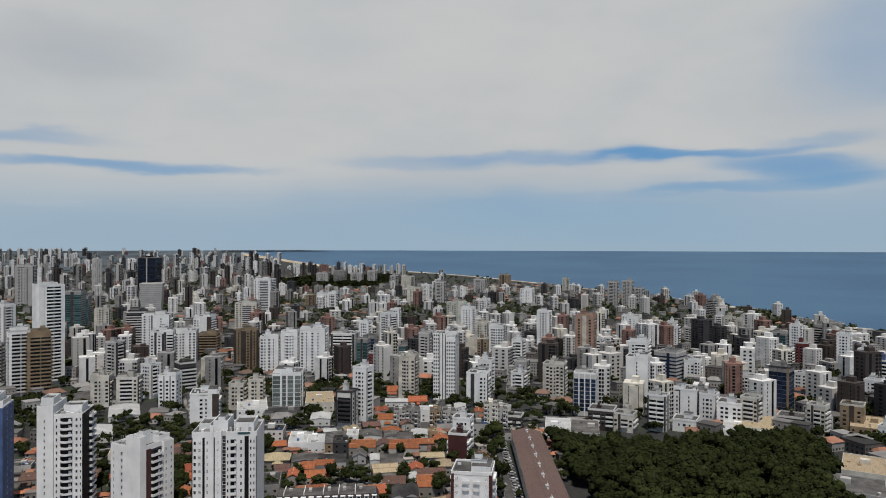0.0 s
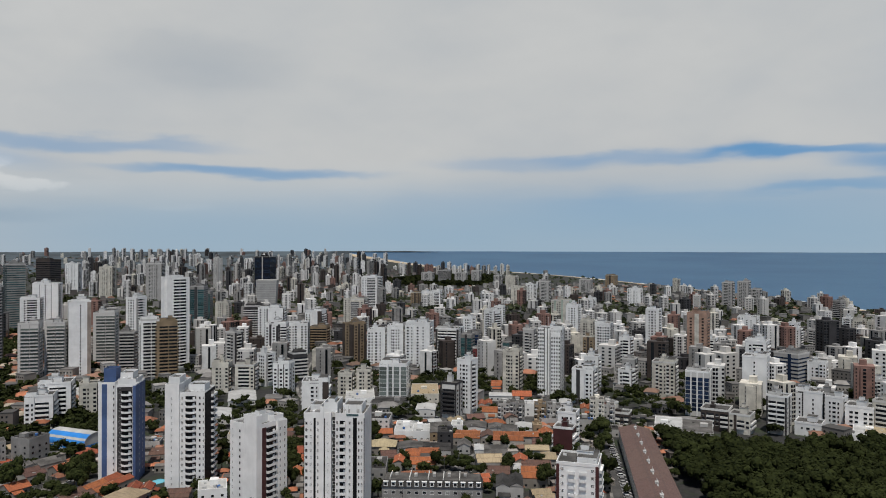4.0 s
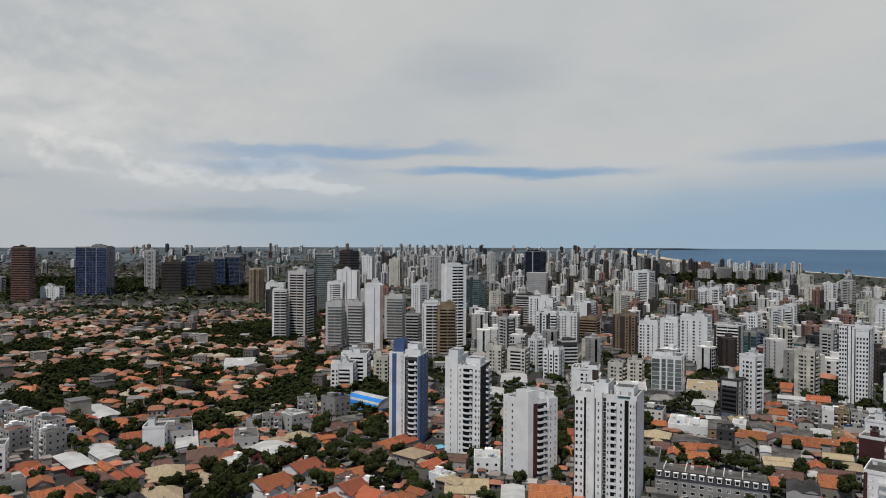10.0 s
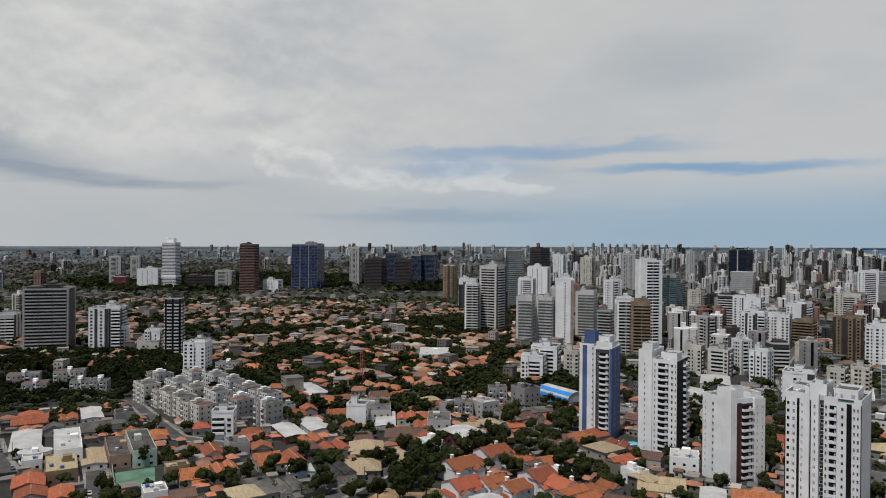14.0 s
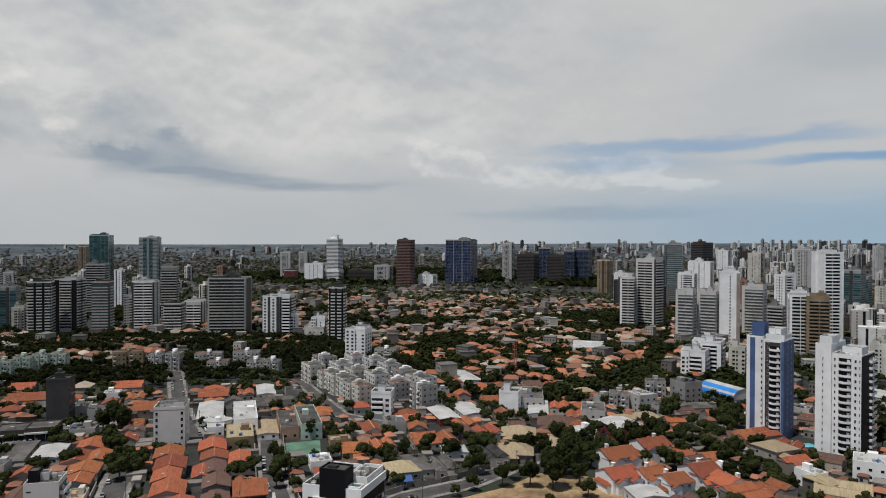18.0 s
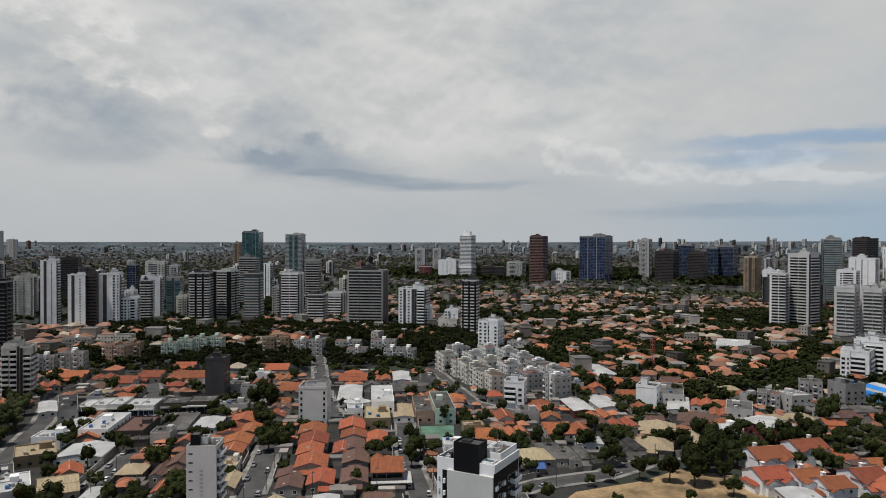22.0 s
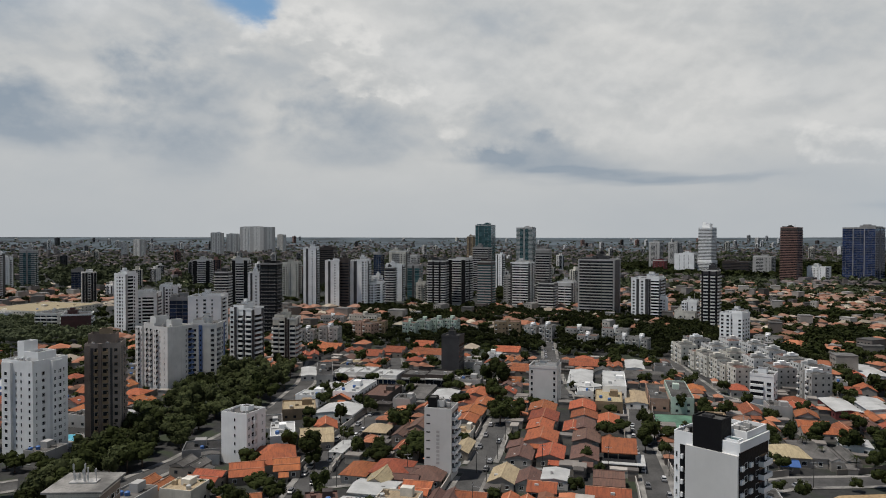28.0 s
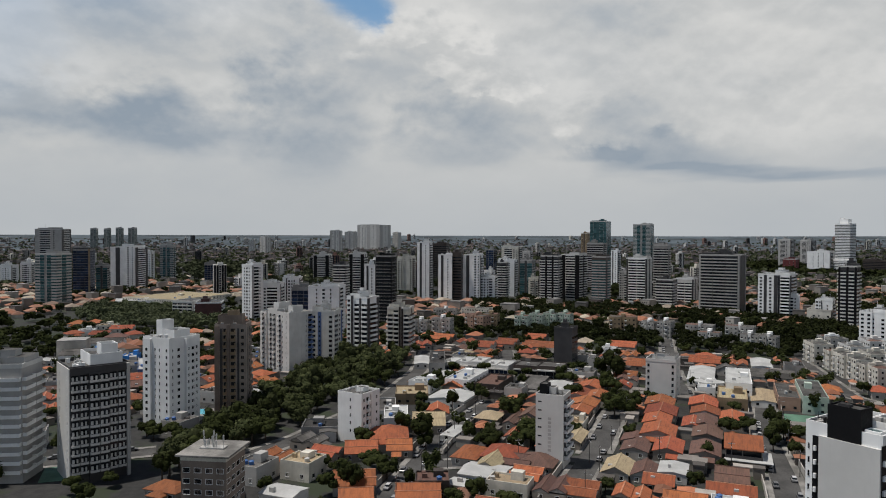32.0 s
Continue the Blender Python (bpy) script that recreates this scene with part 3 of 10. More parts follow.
def dress(sheets, turn, length, depth, h, pattern, storey, split=None, parent=None, base=3.4, shift=0.0):
    """Windows, balconies, glazing and coloured strips on one face. turn: 0 front, 1 side, 2 back, 3 other side."""
    cells, levels = facade(length, h, pattern, storey, base)
    rot = Matrix.Rotation(turn * math.pi / 2, 4, "Z")

    def put(which, x0, x1, y0, y1, z0, z1):
        s = sheets[which]
        k = len(s.v)
        x0, x1 = x0 + shift, x1 + shift
        away = math.hypot(parent.location.x, parent.location.y) > 420
        if which == "glass":
            s.plate(x0, x1, y0, y1, z0, z1, away)
        elif away and which == "trim":
            s.plate(x0, x1, y0, y1, z0, z1)
        else:
            s.box(x0, x1, y0, y1, z0, z1)
        c, n = round(math.cos(turn * math.pi / 2)), round(math.sin(turn * math.pi / 2))
        s.v[k:] = [(c * x - n * y, n * x + c * y, z) for x, y, z in s.v[k:]]

    face = -depth / 2
    for c, x, w in cells:
        mid = x + w / 2
        if c in "wn":
            half = min(0.95 if c == "w" else 0.5, w * 0.38)
            if split:
                me = unit("window", half * 2)
                for z in levels:
                    child("window", me, parent, place=rot @ pose(mid, face, z + 0.15))
            else:
                for z in levels:
                    put("glass", mid - half, mid + half, face - 0.04, face + 0.1, z - 0.6, z + 0.85)
                    put("trim", mid - half - 0.1, mid + half + 0.1, face - 0.13, face + 0.1, z - 0.74, z - 0.6)
        elif c == "b" or c == "B":
            m = 0.25
            if split:
                me = unit("balcony", w - 2 * m)
                for z in levels:
                    child("balcony", me, parent, place=rot @ pose(mid, face, z))
            else:
                put("glass", x + m, x + w - m, face - 0.03, face + 0.1, base, levels[-1] + storey * 0.4)
                for z in levels:
                    put("trim", x + m, x + w - m, face - 1.0, face + 0.1, z - storey / 2 + 0.02, z - 0.28)
        elif c == "d":                                   # ribbon windows between plain bands
            for z in levels:
                put("glass", x, x + w, face - 0.04, face + 0.1, z - 0.45, z + 0.9)
        elif c == "L":                                   # dark balconies with pale slab edges
            put("glass", x + 0.15, x + w - 0.15, face - 0.03, face + 0.1, base, levels[-1] + storey * 0.4)
            for z in levels:
                put("accent", x + 0.15, x + w - 0.15, face - 0.85, face + 0.1, z - storey / 2 + 0.24, z - 0.42)
                put("trim", x + 0.1, x + w - 0.1, face - 0.95, face + 0.1, z - storey / 2 - 0.06, z - storey / 2 + 0.24)
                for q in (0.2, 0.5, 0.8):
                    put("trim", x + w * q - 0.12, x + w * q + 0.12, face - 0.95, face - 0.8, z - storey / 2 + 0.24, z - 0.3)
            put("accent", x, x + 0.15, face - 0.5, face + 0.1, base, h - 0.4)
        elif c == "s" or c == "k":
            put("accent", x, x + w, face - 0.12, face + 0.1, 0.2, h - 0.02)
        elif c == "p":
            put("trim", x, x + w, face - 0.45, face + 0.1, 0.2, h + 0.3)
        elif c == "t":
            put("accent", x, x + w, face - 0.12, face + 0.1, 0.2, h - 0.02)
            for z in levels:
                put("glass", mid - w * 0.2, mid + w * 0.2, face - 0.15, face + 0.1, z - 0.4, z + 0.6)
        elif c == "g":
            for z in levels:
                put("glass", x + 0.08, x + w - 0.08, face - 0.05, face + 0.1, z - storey / 2 + 0.22, z + storey / 2 - 0.1)
            put("trim", x - 0.08, x + 0.08, face - 0.14, face + 0.1, base, h)


STYLE = {
    # wall, trim, accent, glass, front, side, storey, label
    "whitestripe": ("white", "white", "black", "glass", "nwk.k.kwwwk", "wkwk", 2.95, "white apartment tower with dark vertical stripes and small windows"),
    "whitestripe2": ("white", "white", "dark", "glass", "wkwkw", "wkw", 2.9, "white apartment block with dark vertical stripes"),
    "tallband": ("white", "white", "grey", "glass", "..", ".BB..", 3.0, "very tall white apartment tower with long balconies"),
    "greyband": ("midgrey", "grey", "dark", "glass", "B", "wBw", 3.0, "grey apartment tower ringed with pale balconies"),
    "whiteslit": ("white", "white", "taupe", "glass", ".w.", "..n.s", 2.9, "white apartment tower of bare columns with a taupe side"),
    "whitegrey": ("white", "palegrey", "dark", "glass", ".B", ".BB", 3.0, "white apartment tower with a bare column beside grey balconies"),
    "whitedarkband": ("white", "palegrey", "dark", "glass", ".BB", "sB", 3.0, "white apartment tower with dark glazed balconies"),
    "tanband": ("tan", "tan", "brown", "glass", "B", ".BB", 3.0, "tan apartment tower ringed with balconies"),
    "greyglass": ("palegrey", "palegrey", "grey", "paleglass", ".LL", "sLs", 3.0, "pale grey apartment tower with glazed balconies"),
    "whitebars": ("white", "white", "dark", "glass", ".s.n.", "sbs", 2.9, "white apartment tower with dark bars between balconies"),
    "darklight": ("palegrey", "palegrey", "dark", "glass", ".BB.", "sBs", 3.0, "tall pale and charcoal apartment tower"),
    "blackband": ("dark", "palegrey", "black", "glass", "BB", "B", 3.0, "dark apartment tower with white balcony bands"),
    "blackband2": ("offwhite", "white", "dark", "glass", "sBBs", "wsw", 3.0, "pale apartment tower with black and white balcony bands"),
    "blackbalc": ("dark", "palegrey", "black", "glass", "bsbsb", "bsb", 3.0, "black apartment tower with white balconies"),
    "blackwhite": ("palegrey", "palegrey", "black", "glass", "ssBss", "bsb", 3.0, "black and white striped apartment tower with balconies"),
    # side strips of white, whiteband, cream and grey put that face's shade into colour
    "white": ("white", "white", "grey", "glass", ".nwn.", "sbn.", 2.9, "plain white apartment tower with small windows"),
    "whiteband": ("white", "white", "midgrey", "glass", ".wB.", "sBs", 2.95, "white apartment tower with balcony bands"),
    "whitedots": ("white", "white", "dark", "glass", ".ww.ww", "wsws", 2.9, "white apartment block with rows of small windows"),
    "whitedark": ("white", "white", "dark", "glass", "wsbsb", "sbs", 2.95, "white apartment tower with dark balcony recesses"),
    "whitegrid": ("white", "white", "grey", "paleglass", "gpgpgpg", "gpgg", 3.1, "white gridded apartment block with glazed bays"),
    "whitemaroon2": ("white", "white", "brown", "glass", "...s", "sbbs", 2.9, "white slab apartment block with brown balcony side"),
    "whiteblank": ("white", "white", "grey", "glass", "....n....", "ww", 2.9, "white apartment tower with a bare end wall"),
    "whiteblank2": ("white", "white", "grey", "glass", ".ww.w", "www", 2.9, "white apartment block beside the dark tower"),
    "whiteblock": ("white", "white", "grey", "glass", "bw", "ww", 2.9, "small white apartment block of five storeys"),
    "greyblock": ("palegrey", "palegrey", "grey", "glass", "n...n", ".n.", 2.9, "pale grey six-storey block with a gabled top"),
    "whitecube": ("white", "white", "grey", "glass", "...", "w.w", 3.2, "white cubic office building with bare walls"),
    "cream": ("cream", "cream", "brown", "glass", ".wn.w", "sbw", 2.9, "cream apartment tower with small windows"),
    "creamband": ("cream", "offwhite", "brown", "glass", ".Bw", "sbs", 2.9, "cream apartment block with balconies"),
    "creambalc": ("cream", "offwhite", "brown", "glass", "bsbsb", "bsb", 2.9, "cream apartment block with brown stripes and balconies"),
    "creamgreen": ("cream", "offwhite", "palegreen", "glass", "wswsw", "ws", 2.9, "cream apartment tower with green stripes"),
    "creamlow": ("cream", "offwhite", "brown", "glass", "wsbw", "bb", 2.9, "low cream apartment block with brown stripe"),
    "creamfar": ("offwhite", "offwhite", "grey", "glass", "swsws", "sws", 3.0, "far pale apartment slab on the skyline"),
    "lowcream": ("offwhite", "offwhite", "brown", "glass", "bbbb", "ww", 3.0, "low pale block with balconies"),
    "tanlow": ("tan", "cream", "brown", "glass", "wsw", "ww", 2.9, "tan brick apartment block with brown stripe"),
    "brownlow": ("brown", "offwhite", "dark", "glass", "wbwb", "ww", 2.9, "low brown apartment block with pale balconies"),
    "browntan": ("tan", "tan", "brown", "glass", "sws", "swsws", 2.9, "tan and dark brown striped tower"),
    "brownred": ("brown", "redbrown", "maroon", "glass", "BB", "BB", 3.1, "tall red-brown tower with banded balconies"),
    "darkbrown": ("brown", "brown", "dark", "glass", "ddd", "dd", 3.2, "dark brown office tower with ribbon windows"),
    "darkteal": ("midgrey", "grey", "dark", "tealglass", "gsg", "dd", 3.1, "dark grey tower with green glass"),
    "teal": ("tealg", "palegrey", "dark", "tealglass", "ggdgg", "ggg", 3.1, "tall green glass tower with a flat crown"),
    "tealgrey": ("grey", "palegrey", "midgrey", "tealglass", "dgsgd", "dgd", 3.1, "tall grey and green glass tower"),
    "bluedark": ("midgrey", "midgrey", "dark", "navyglass", "ggg", "gg", 3.1, "dark blue glass office tower with thin mullions"),
    "blueoffice": ("midgrey", "midgrey", "grey", "blueglass", "gggpgggpggg", "ggpgg", 3.3, "broad blue glass office tower with pale piers"),
    "navyglass": ("midgrey", "dark", "tan", "navyglass", "ggggs", "ggg", 3.2, "navy glass office tower with tan corner"),
    "blueframe": ("palegrey", "white", "grey", "navyglass", "gpgpgpg", "gpg", 3.0, "blue glass apartment block in a white frame"),
    "bluewhite2": ("blue", "white", "blue", "glass", "BB", "wbw", 2.9, "blue apartment block with white balconies"),
    # pale glass and grey strips carry the haze over these far towers
    "bluetop": ("grey", "grey", "midgrey", "paleglass", "gsg", "gg", 3.1, "far grey tower with a blue crown, haze in its glass colour"),
    "blackglass": ("black", "midgrey", "grey", "navyglass", "dddsddd", "ddd", 3.2, "black glass twin office tower"),
    "flare": ("grey", "palegrey", "midgrey", "glass", "gggg", "ggg", 3.2, "grey office tower flaring out at its top"),
    "rounddark": ("offwhite", "dark", "dark", "glass", "pBp", "wsw", 2.9, "pale tower with dark bowed balconies"),
    "grey": ("grey", "palegrey", "dark", "glass", ".bw.", "sbs", 2.9, "plain grey apartment tower with balconies"),
    "greybox": ("grey", "palegrey", "navy", "navyglass", "ddsd", "ddd", 3.2, "grey office block with a dark blue strip"),
    "greenband": ("brown", "grey", "dark", "tealglass", "BB", "sb", 3.0, "brown apartment tower with glazed bowed balconies"),
    "biggrey": ("dark", "grey", "dark", "glass", "pBBBp", "p.ss.p", 3.05, "broad grey apartment slab with pale balcony lines"),
    "darkdots": ("dark", "palegrey", "black", "glass", "sbsbs", "bsb", 2.95, "slim dark tower with white balcony dots"),
    "cone": ("white", "white", "grey", "glass", "ddd", "dd", 3.1, "tall white tower stepping in towards its top"),
    "redslab": ("red", "offwhite", "maroon", "glass", "www", "ww", 2.9, "dark red tiled apartment block with windows"),
    "maroonslab": ("maroon", "white", "maroon", "glass", "...", "bb", 3.0, "maroon slab building with white balconies"),
    "orange": ("orange", "orange", "cream", "glass", "wsw", "wbw", 2.9, "orange-brown apartment tower with cream stripe"),
    "black": ("black", "midgrey", "black", "glass", "LL", "LL", 3.0, "black apartment tower with dark balconies"),
    "blackslab": ("dark", "dark", "black", "glass", "...", "dd", 3.2, "dark grey slab office building with blank front"),
    "lowwhitemaroon": ("white", "white", "maroon", "glass", "sw.b.b.ws", "sbs", 3.0, "low white and maroon apartment block with flat roof"),
    "zigzag": ("grey", "offwhite", "dark", "glass", "BB", "bb", 2.9, "grey tower with zigzag balcony fronts"),
    "greybeige2": ("offwhite", "offwhite", "blue", "glass", "wt.w", "bws", 2.8, "grey-beige apartment tower with blue corner balconies"),
    "hotel": ("umber", "cream", "brown", "glass", "wwww", "wwww", 3.0, "low beige block with overhanging flat roof and aerials"),
}
M["tealg"], M["navy"] = M["tealglass"], M["navyglass"]


# parts that stand out from the front: from, to (shares of the width), depth, height share, pattern
BAYS = {
    "whitestripe": [(-0.5, -0.08, 1.6, 1.03, "nnnk.k"), (0.06, 0.5, 2.4, 0.97, "nnnnk")],
    "whiteblank2": [(-0.5, 0.0, 1.2, 1.03, "ww")],
    "tallband": [(-0.5, -0.1, 2.0, 1.02, "..")],
}


def tower(x, y, w, d, h, turn, style, split=False, crown=1.0):
    """A high building: body, dressed faces, roof slab with parapet, lift block. Its front faces local -y, its side +x."""
    wall, trim, accent, glass, front, side, storey, label = STYLE[style]
    z = height_of_ground(x, y)
    base = 3.4
    s = Shape()
    thing = new("office_tower" if glass in ("blueglass", "navyglass") and wall != "white" else "apartment_tower")
    thing.matrix_basis = pose(x, y, z - 0.3, 0, 0, turn)
    tagged(thing, label, "building")
    if style == "cone":
        for k, (a, t0, t1) in enumerate(((1.0, 0, 0.3), (0.9, 0.3, 0.97), (0.5, 0.97, 1.05))):
            s.box(-w / 2 * a, w / 2 * a, -d / 2 * a, d / 2 * a, h * t0, h * t1, 0)
        s.box(-w * 0.3, -w * 0.1, -d * 0.1, d * 0.1, h * 1.05, h * 1.08, 0)
    elif style == "flare":
        k = 1.25
        s.prism([(-w / 2, -d / 2), (w / 2, -d / 2), (w / 2, d / 2), (-w / 2, d / 2)], 0, h, 0, taper=k)
    else:
        s.box(-w / 2, w / 2, -d / 2, d / 2, 0, h, 0, 1)
    rnd = random.Random(int(abs(x) * 17 + abs(y) * 5))
    bays = BAYS.get(style, [])
    if not bays and h > 20 and w > 12 and style[:5] in ("white", "cream", "grey", "tanlo") and rnd.random() < 0.6:
        u = rnd.choice((-0.5, -0.2, 0.12))
        bays = [(u, u + 0.34, 1.3, rnd.choice((0.96, 1.0, 1.04)), front[:2] if "." not in front[:2] else "wn")]
    for u0, u1, out, k, _ in bays:
        b = Shape()
        b.box(u0 * w, u1 * w, -d / 2 - out, -d / 2 + 0.05, 0, h * k, 0, 1)
        child("bay", b.mesh("bay", wall, "concrete"), thing)
    child("wall", s.mesh("wall", wall, "concrete"), thing)
    sheets = {"glass": Shape(), "trim": Shape(), "accent": Shape()}
    hh = h * (0.29 if style == "cone" else 1.0)
    for turn_, pat, length, depth in ((0, front, w, d), (1, side, d, w), (2, front[::-1], w, d), (3, side[::-1], d, w)):
        own = split and turn_ in ((0, 1) if split is True else split)
        if style == "flare":
            continue
        dress(sheets, turn_, length, depth, hh, pat, storey, own, thing, base)
    for u0, u1, out, k, pat in bays:
        dress(sheets, 0, (u1 - u0) * w, d + 2 * out, h * k, pat, storey, None, thing, base, (u0 + u1) / 2 * w)
    if style == "cone":
        for a, t0, t1 in ((0.9, 0.3, 0.97),):
            for turn_, length, depth in ((0, w * a, d * a), (1, d * a, w * a), (3, d * a, w * a)):
                dress(sheets, turn_, length, depth, h * t1, "ddd", storey, None, thing, h * t0 + 1)
    if style == "flare":
        n = int(h / storey)
        for i in range(1, n):
            k = (1 + 0.25 * i / n) / 2
            sheets["trim"].box(-w * k - 0.1, w * k + 0.1, -d * k - 0.1, d * k + 0.1, i * storey, i * storey + 0.5)
    for which, name, mat in (("glass", "glazing", glass), ("trim", "banding", trim), ("accent", "cladding", accent)):
        if sheets[which].f:
            child(name, sheets[which].mesh(name, mat), thing, kind="stuff")
    if style not in ("cone", "flare"):
        r = Shape()                                       # parapet round the roof
        r.tub(-w / 2 - 0.1, w / 2 + 0.1, -d / 2 - 0.1, d / 2 + 0.1, h - 0.4, h + 0.12, 0.88, 0.3, 0, 1)
        child("parapet", r.mesh("parapet", trim, "concrete"), thing)
        q = Shape()
        cw, cd = w * rnd.uniform(0.28, 0.42), d * rnd.uniform(0.3, 0.45)
        ox, oy = rnd.uniform(-0.22, 0.15) * w, rnd.uniform(-0.1, 0.2) * d
        up = (rnd.uniform(2.6, 4.6)) * crown
        if h < 18 and style[:5] in ("walku", "lowcr", "creaml", "tanlo", "brown"):
            cw, cd, up = 3.0, 3.4, 1.7
        if style == "hotel":
            cw, cd, up = 4.0, 4.0, 0.8
        q.box(ox - cw / 2, ox + cw / 2, oy - cd / 2, oy + cd / 2, h + 0.003, h + up, 0, 1)
        q.box(ox - cw / 2 - 0.2, ox + cw / 2 + 0.2, oy - cd / 2 - 0.2, oy + cd / 2 + 0.2, h + up, h + up + 0.3, 0, 1)
        if rnd.random() < 0.6:
            q.box(ox - cw * 0.3, ox + cw * 0.2, oy - cd * 0.3, oy + cd * 0.3, h + up + 0.3, h + up + 2.2, 0, 1)
        child("lift_block", q.mesh("lift_block", wall, "concrete"), thing)
    if style not in ("cone", "flare") and h > 18 and w > 12:
        u = Shape()                                       # set-back top floor and roof plant
        a = rnd.choice((-1, 1))
        x0, x1 = sorted((a * w * 0.46, a * w * rnd.uniform(-0.05, 0.12)))
        u.box(x0, x1, -d * rnd.uniform(0.3, 0.44), d * 0.42, h + 0.004, h + 2.7, 0, 1)
        for _ in range(5):
            p, q_ = rnd.uniform(-0.44, 0.36) * w, rnd.uniform(-0.44, 0.36) * d
            u.box(p, p + rnd.uniform(0.8, 2.0), q_, q_ + rnd.uniform(0.8, 1.6), h + 0.005, h + rnd.uniform(1.1, 2.1), 0, 1)
        p, q_ = rnd.uniform(-0.3, 0.3) * w, rnd.uniform(-0.3, 0.3) * d
        u.box(p - 0.06, p + 0.06, q_ - 0.06, q_ + 0.06, h, h + rnd.uniform(5, 9), 0)
        child("roof_plant", u.mesh("roof_plant", wall, "concrete"), thing)
    return thing

# ---- land and sea ----
def polar(az, r):
    a = radians(az)
    return -math.sin(a) * r, math.cos(a) * r


def coast_radius(az):
    """How far the shore lies from the drone, by azimuth in degrees (to the left from +y)."""
    return float(np.interp(az, (-70, -45, -32.2, -26.3, -20.5, -9.8, -0.7, 8.4, 11.5, 15.5, 18), (760, 900, 1200, 1390, 1680, 2230, 2800, 3250, 3700, 4500, 5200)))


def sheet(name, mat, inner, outer, az0, az1, steps, rings, lift, label, category, close=False):
    """A strip of ground between two radii, given as functions of the azimuth."""
    v, f = [], []
    for i in range(steps + 1):
        az = az0 + (az1 - az0) * i / steps
        a = radians(az)
        r0, r1 = inner(az), outer(az)
        for j in range(rings + 1):
            k = j / rings
            r = r0 + (r1 - r0) * k
            x, y = -math.sin(a) * r, math.cos(a) * r
            v.append((x, y, height_of_ground(x, y) + lift))
    n = rings + 1
    for i in range(steps):
        for j in range(rings):
            f.append((i * n + j, i * n + j + 1, (i + 1) * n + j + 1, (i + 1) * n + j))
    me = bpy.data.meshes.new(name)
    me.from_pydata(v, [], [q[::-1] for q in f])
    me.materials.append(M[mat])
    me.polygons.foreach_set("use_smooth", [True] * len(f))
    me.update()
    return tagged(new(name, me), label, category, kind="structure")


sheet("ground", "ground", lambda a: 0.0, lambda a: 4920.0, -180, 180, 240, 60, 0.0, "town ground of asphalt, concrete yards and rough grass", "ground")
sheet("backdrop", "hazewood", lambda a: 3050.0, lambda a: 4925.0, 16, 180, 90, 24, 1.2, "far wooded hills on the skyline with haze in their colour", "hills")
sheet("water", "sea", coast_radius, lambda a: 4935.0, -100, 17.5, 160, 40, 0.35, "calm blue sea reaching the horizon", "sea")
sheet("beach", "sand", lambda a: coast_radius(a) - (26 if a < 5 else 26 + (a - 5) * 20), lambda a: coast_radius(a) + 6, -75, 16.5, 160, 2, 0.55, "long sandy beach along the shore", "beach")
sheet("surf", "foam", lambda a: coast_radius(a) + 3 + 3 * math.sin(a * 2.1), lambda a: coast_radius(a) + 11 + 6 * math.sin(a * 1.3) + 4 * math.sin(a * 5.7), -75, 16.0, 320, 1, 0.75, "white surf line on the beach", "surf")

sheet("far_point", "hazewood", lambda a: 4760.0, lambda a: 4760 + 110 * min(1.0, (a - 8.6) / 3), 8.7, 17.5, 40, 2, 5.0, "low dark point of land far across the bay", "headland")

# ---- the towers that can be told apart ----
tower(-351.5, 630.6, 17.8, 17.8, 88.2, -34.0, "tallband")
tower(-348.6, 579.9, 15.0, 15.0, 53.5, -54.5, "whitegrey")
tower(-335.0, 584.4, 17.1, 17.1, 51.7, -56.1, "tanband")
tower(-391.5, 615.4, 13.5, 13.5, 37.5, 19.8, "greyband")
tower(-425.7, 632.1, 19.3, 19.3, 53.8, 22.7, "greyglass")
tower(-413.3, 574.8, 17.5, 17.5, 68.9, -50.3, "whiteslit")
tower(-430.2, 568.2, 16.2, 16.2, 50.9, 23.0, "greyglass")
tower(-439.0, 546.8, 15.7, 15.7, 52.0, 24.6, "greyglass")
tower(-538.0, 608.8, 22.3, 22.3, 78.4, 12.3, "darklight")
tower(-544.2, 581.6, 15.2, 15.2, 58.2, 33.8, "whitedarkband")
tower(-754.8, 796.6, 26.2, 26.2, 49.7, 35.9, "white")
tower(-720.6, 865.9, 22.3, 22.3, 94.4, -38.9, "darkteal")
tower(-854.8, 1106.4, 27.2, 27.2, 96.4, -1.2, "darkbrown")
tower(-676.4, 873.9, 31.3, 31.3, 68.5, 27.8, "white")
tower(-626.6, 781.9, 21.5, 21.5, 55.1, 28.0, "whiteband")
tower(-445.4, 714.6, 15.0, 15.0, 62.4, -13.1, "white")
tower(-323.5, 413.2, 16.1, 16.1, 21.9, 27.3, "whiteband")
tower(-327.8, 433.4, 19.6, 19.6, 26.4, 27.7, "whiteband")
tower(-313.4, 447.2, 11.1, 11.1, 23.2, 25.8, "cream")
tower(-284.6, 613.5, 11.0, 11.0, 39.8, -16.0, "grey")
tower(-261.1, 541.4, 13.3, 13.3, 23.8, 10.8, "cream")
tower(-242.7, 547.5, 15.6, 15.6, 21.7, 9.4, "creamband")
tower(-236.2, 571.9, 11.0, 11.0, 27.4, -22.5, "white")
tower(-203.7, 528.8, 12.9, 12.9, 26.7, 0.4, "whitestripe2")
tower(-218.0, 598.4, 13.3, 13.3, 24.5, -49.8, "blackband")
tower(-166.6, 497.5, 18.9, 18.9, 20.4, 12.7, "whitemaroon2")
tower(-113.9, 527.6, 20.4, 20.4, 30.0, 2.3, "whitegrid")
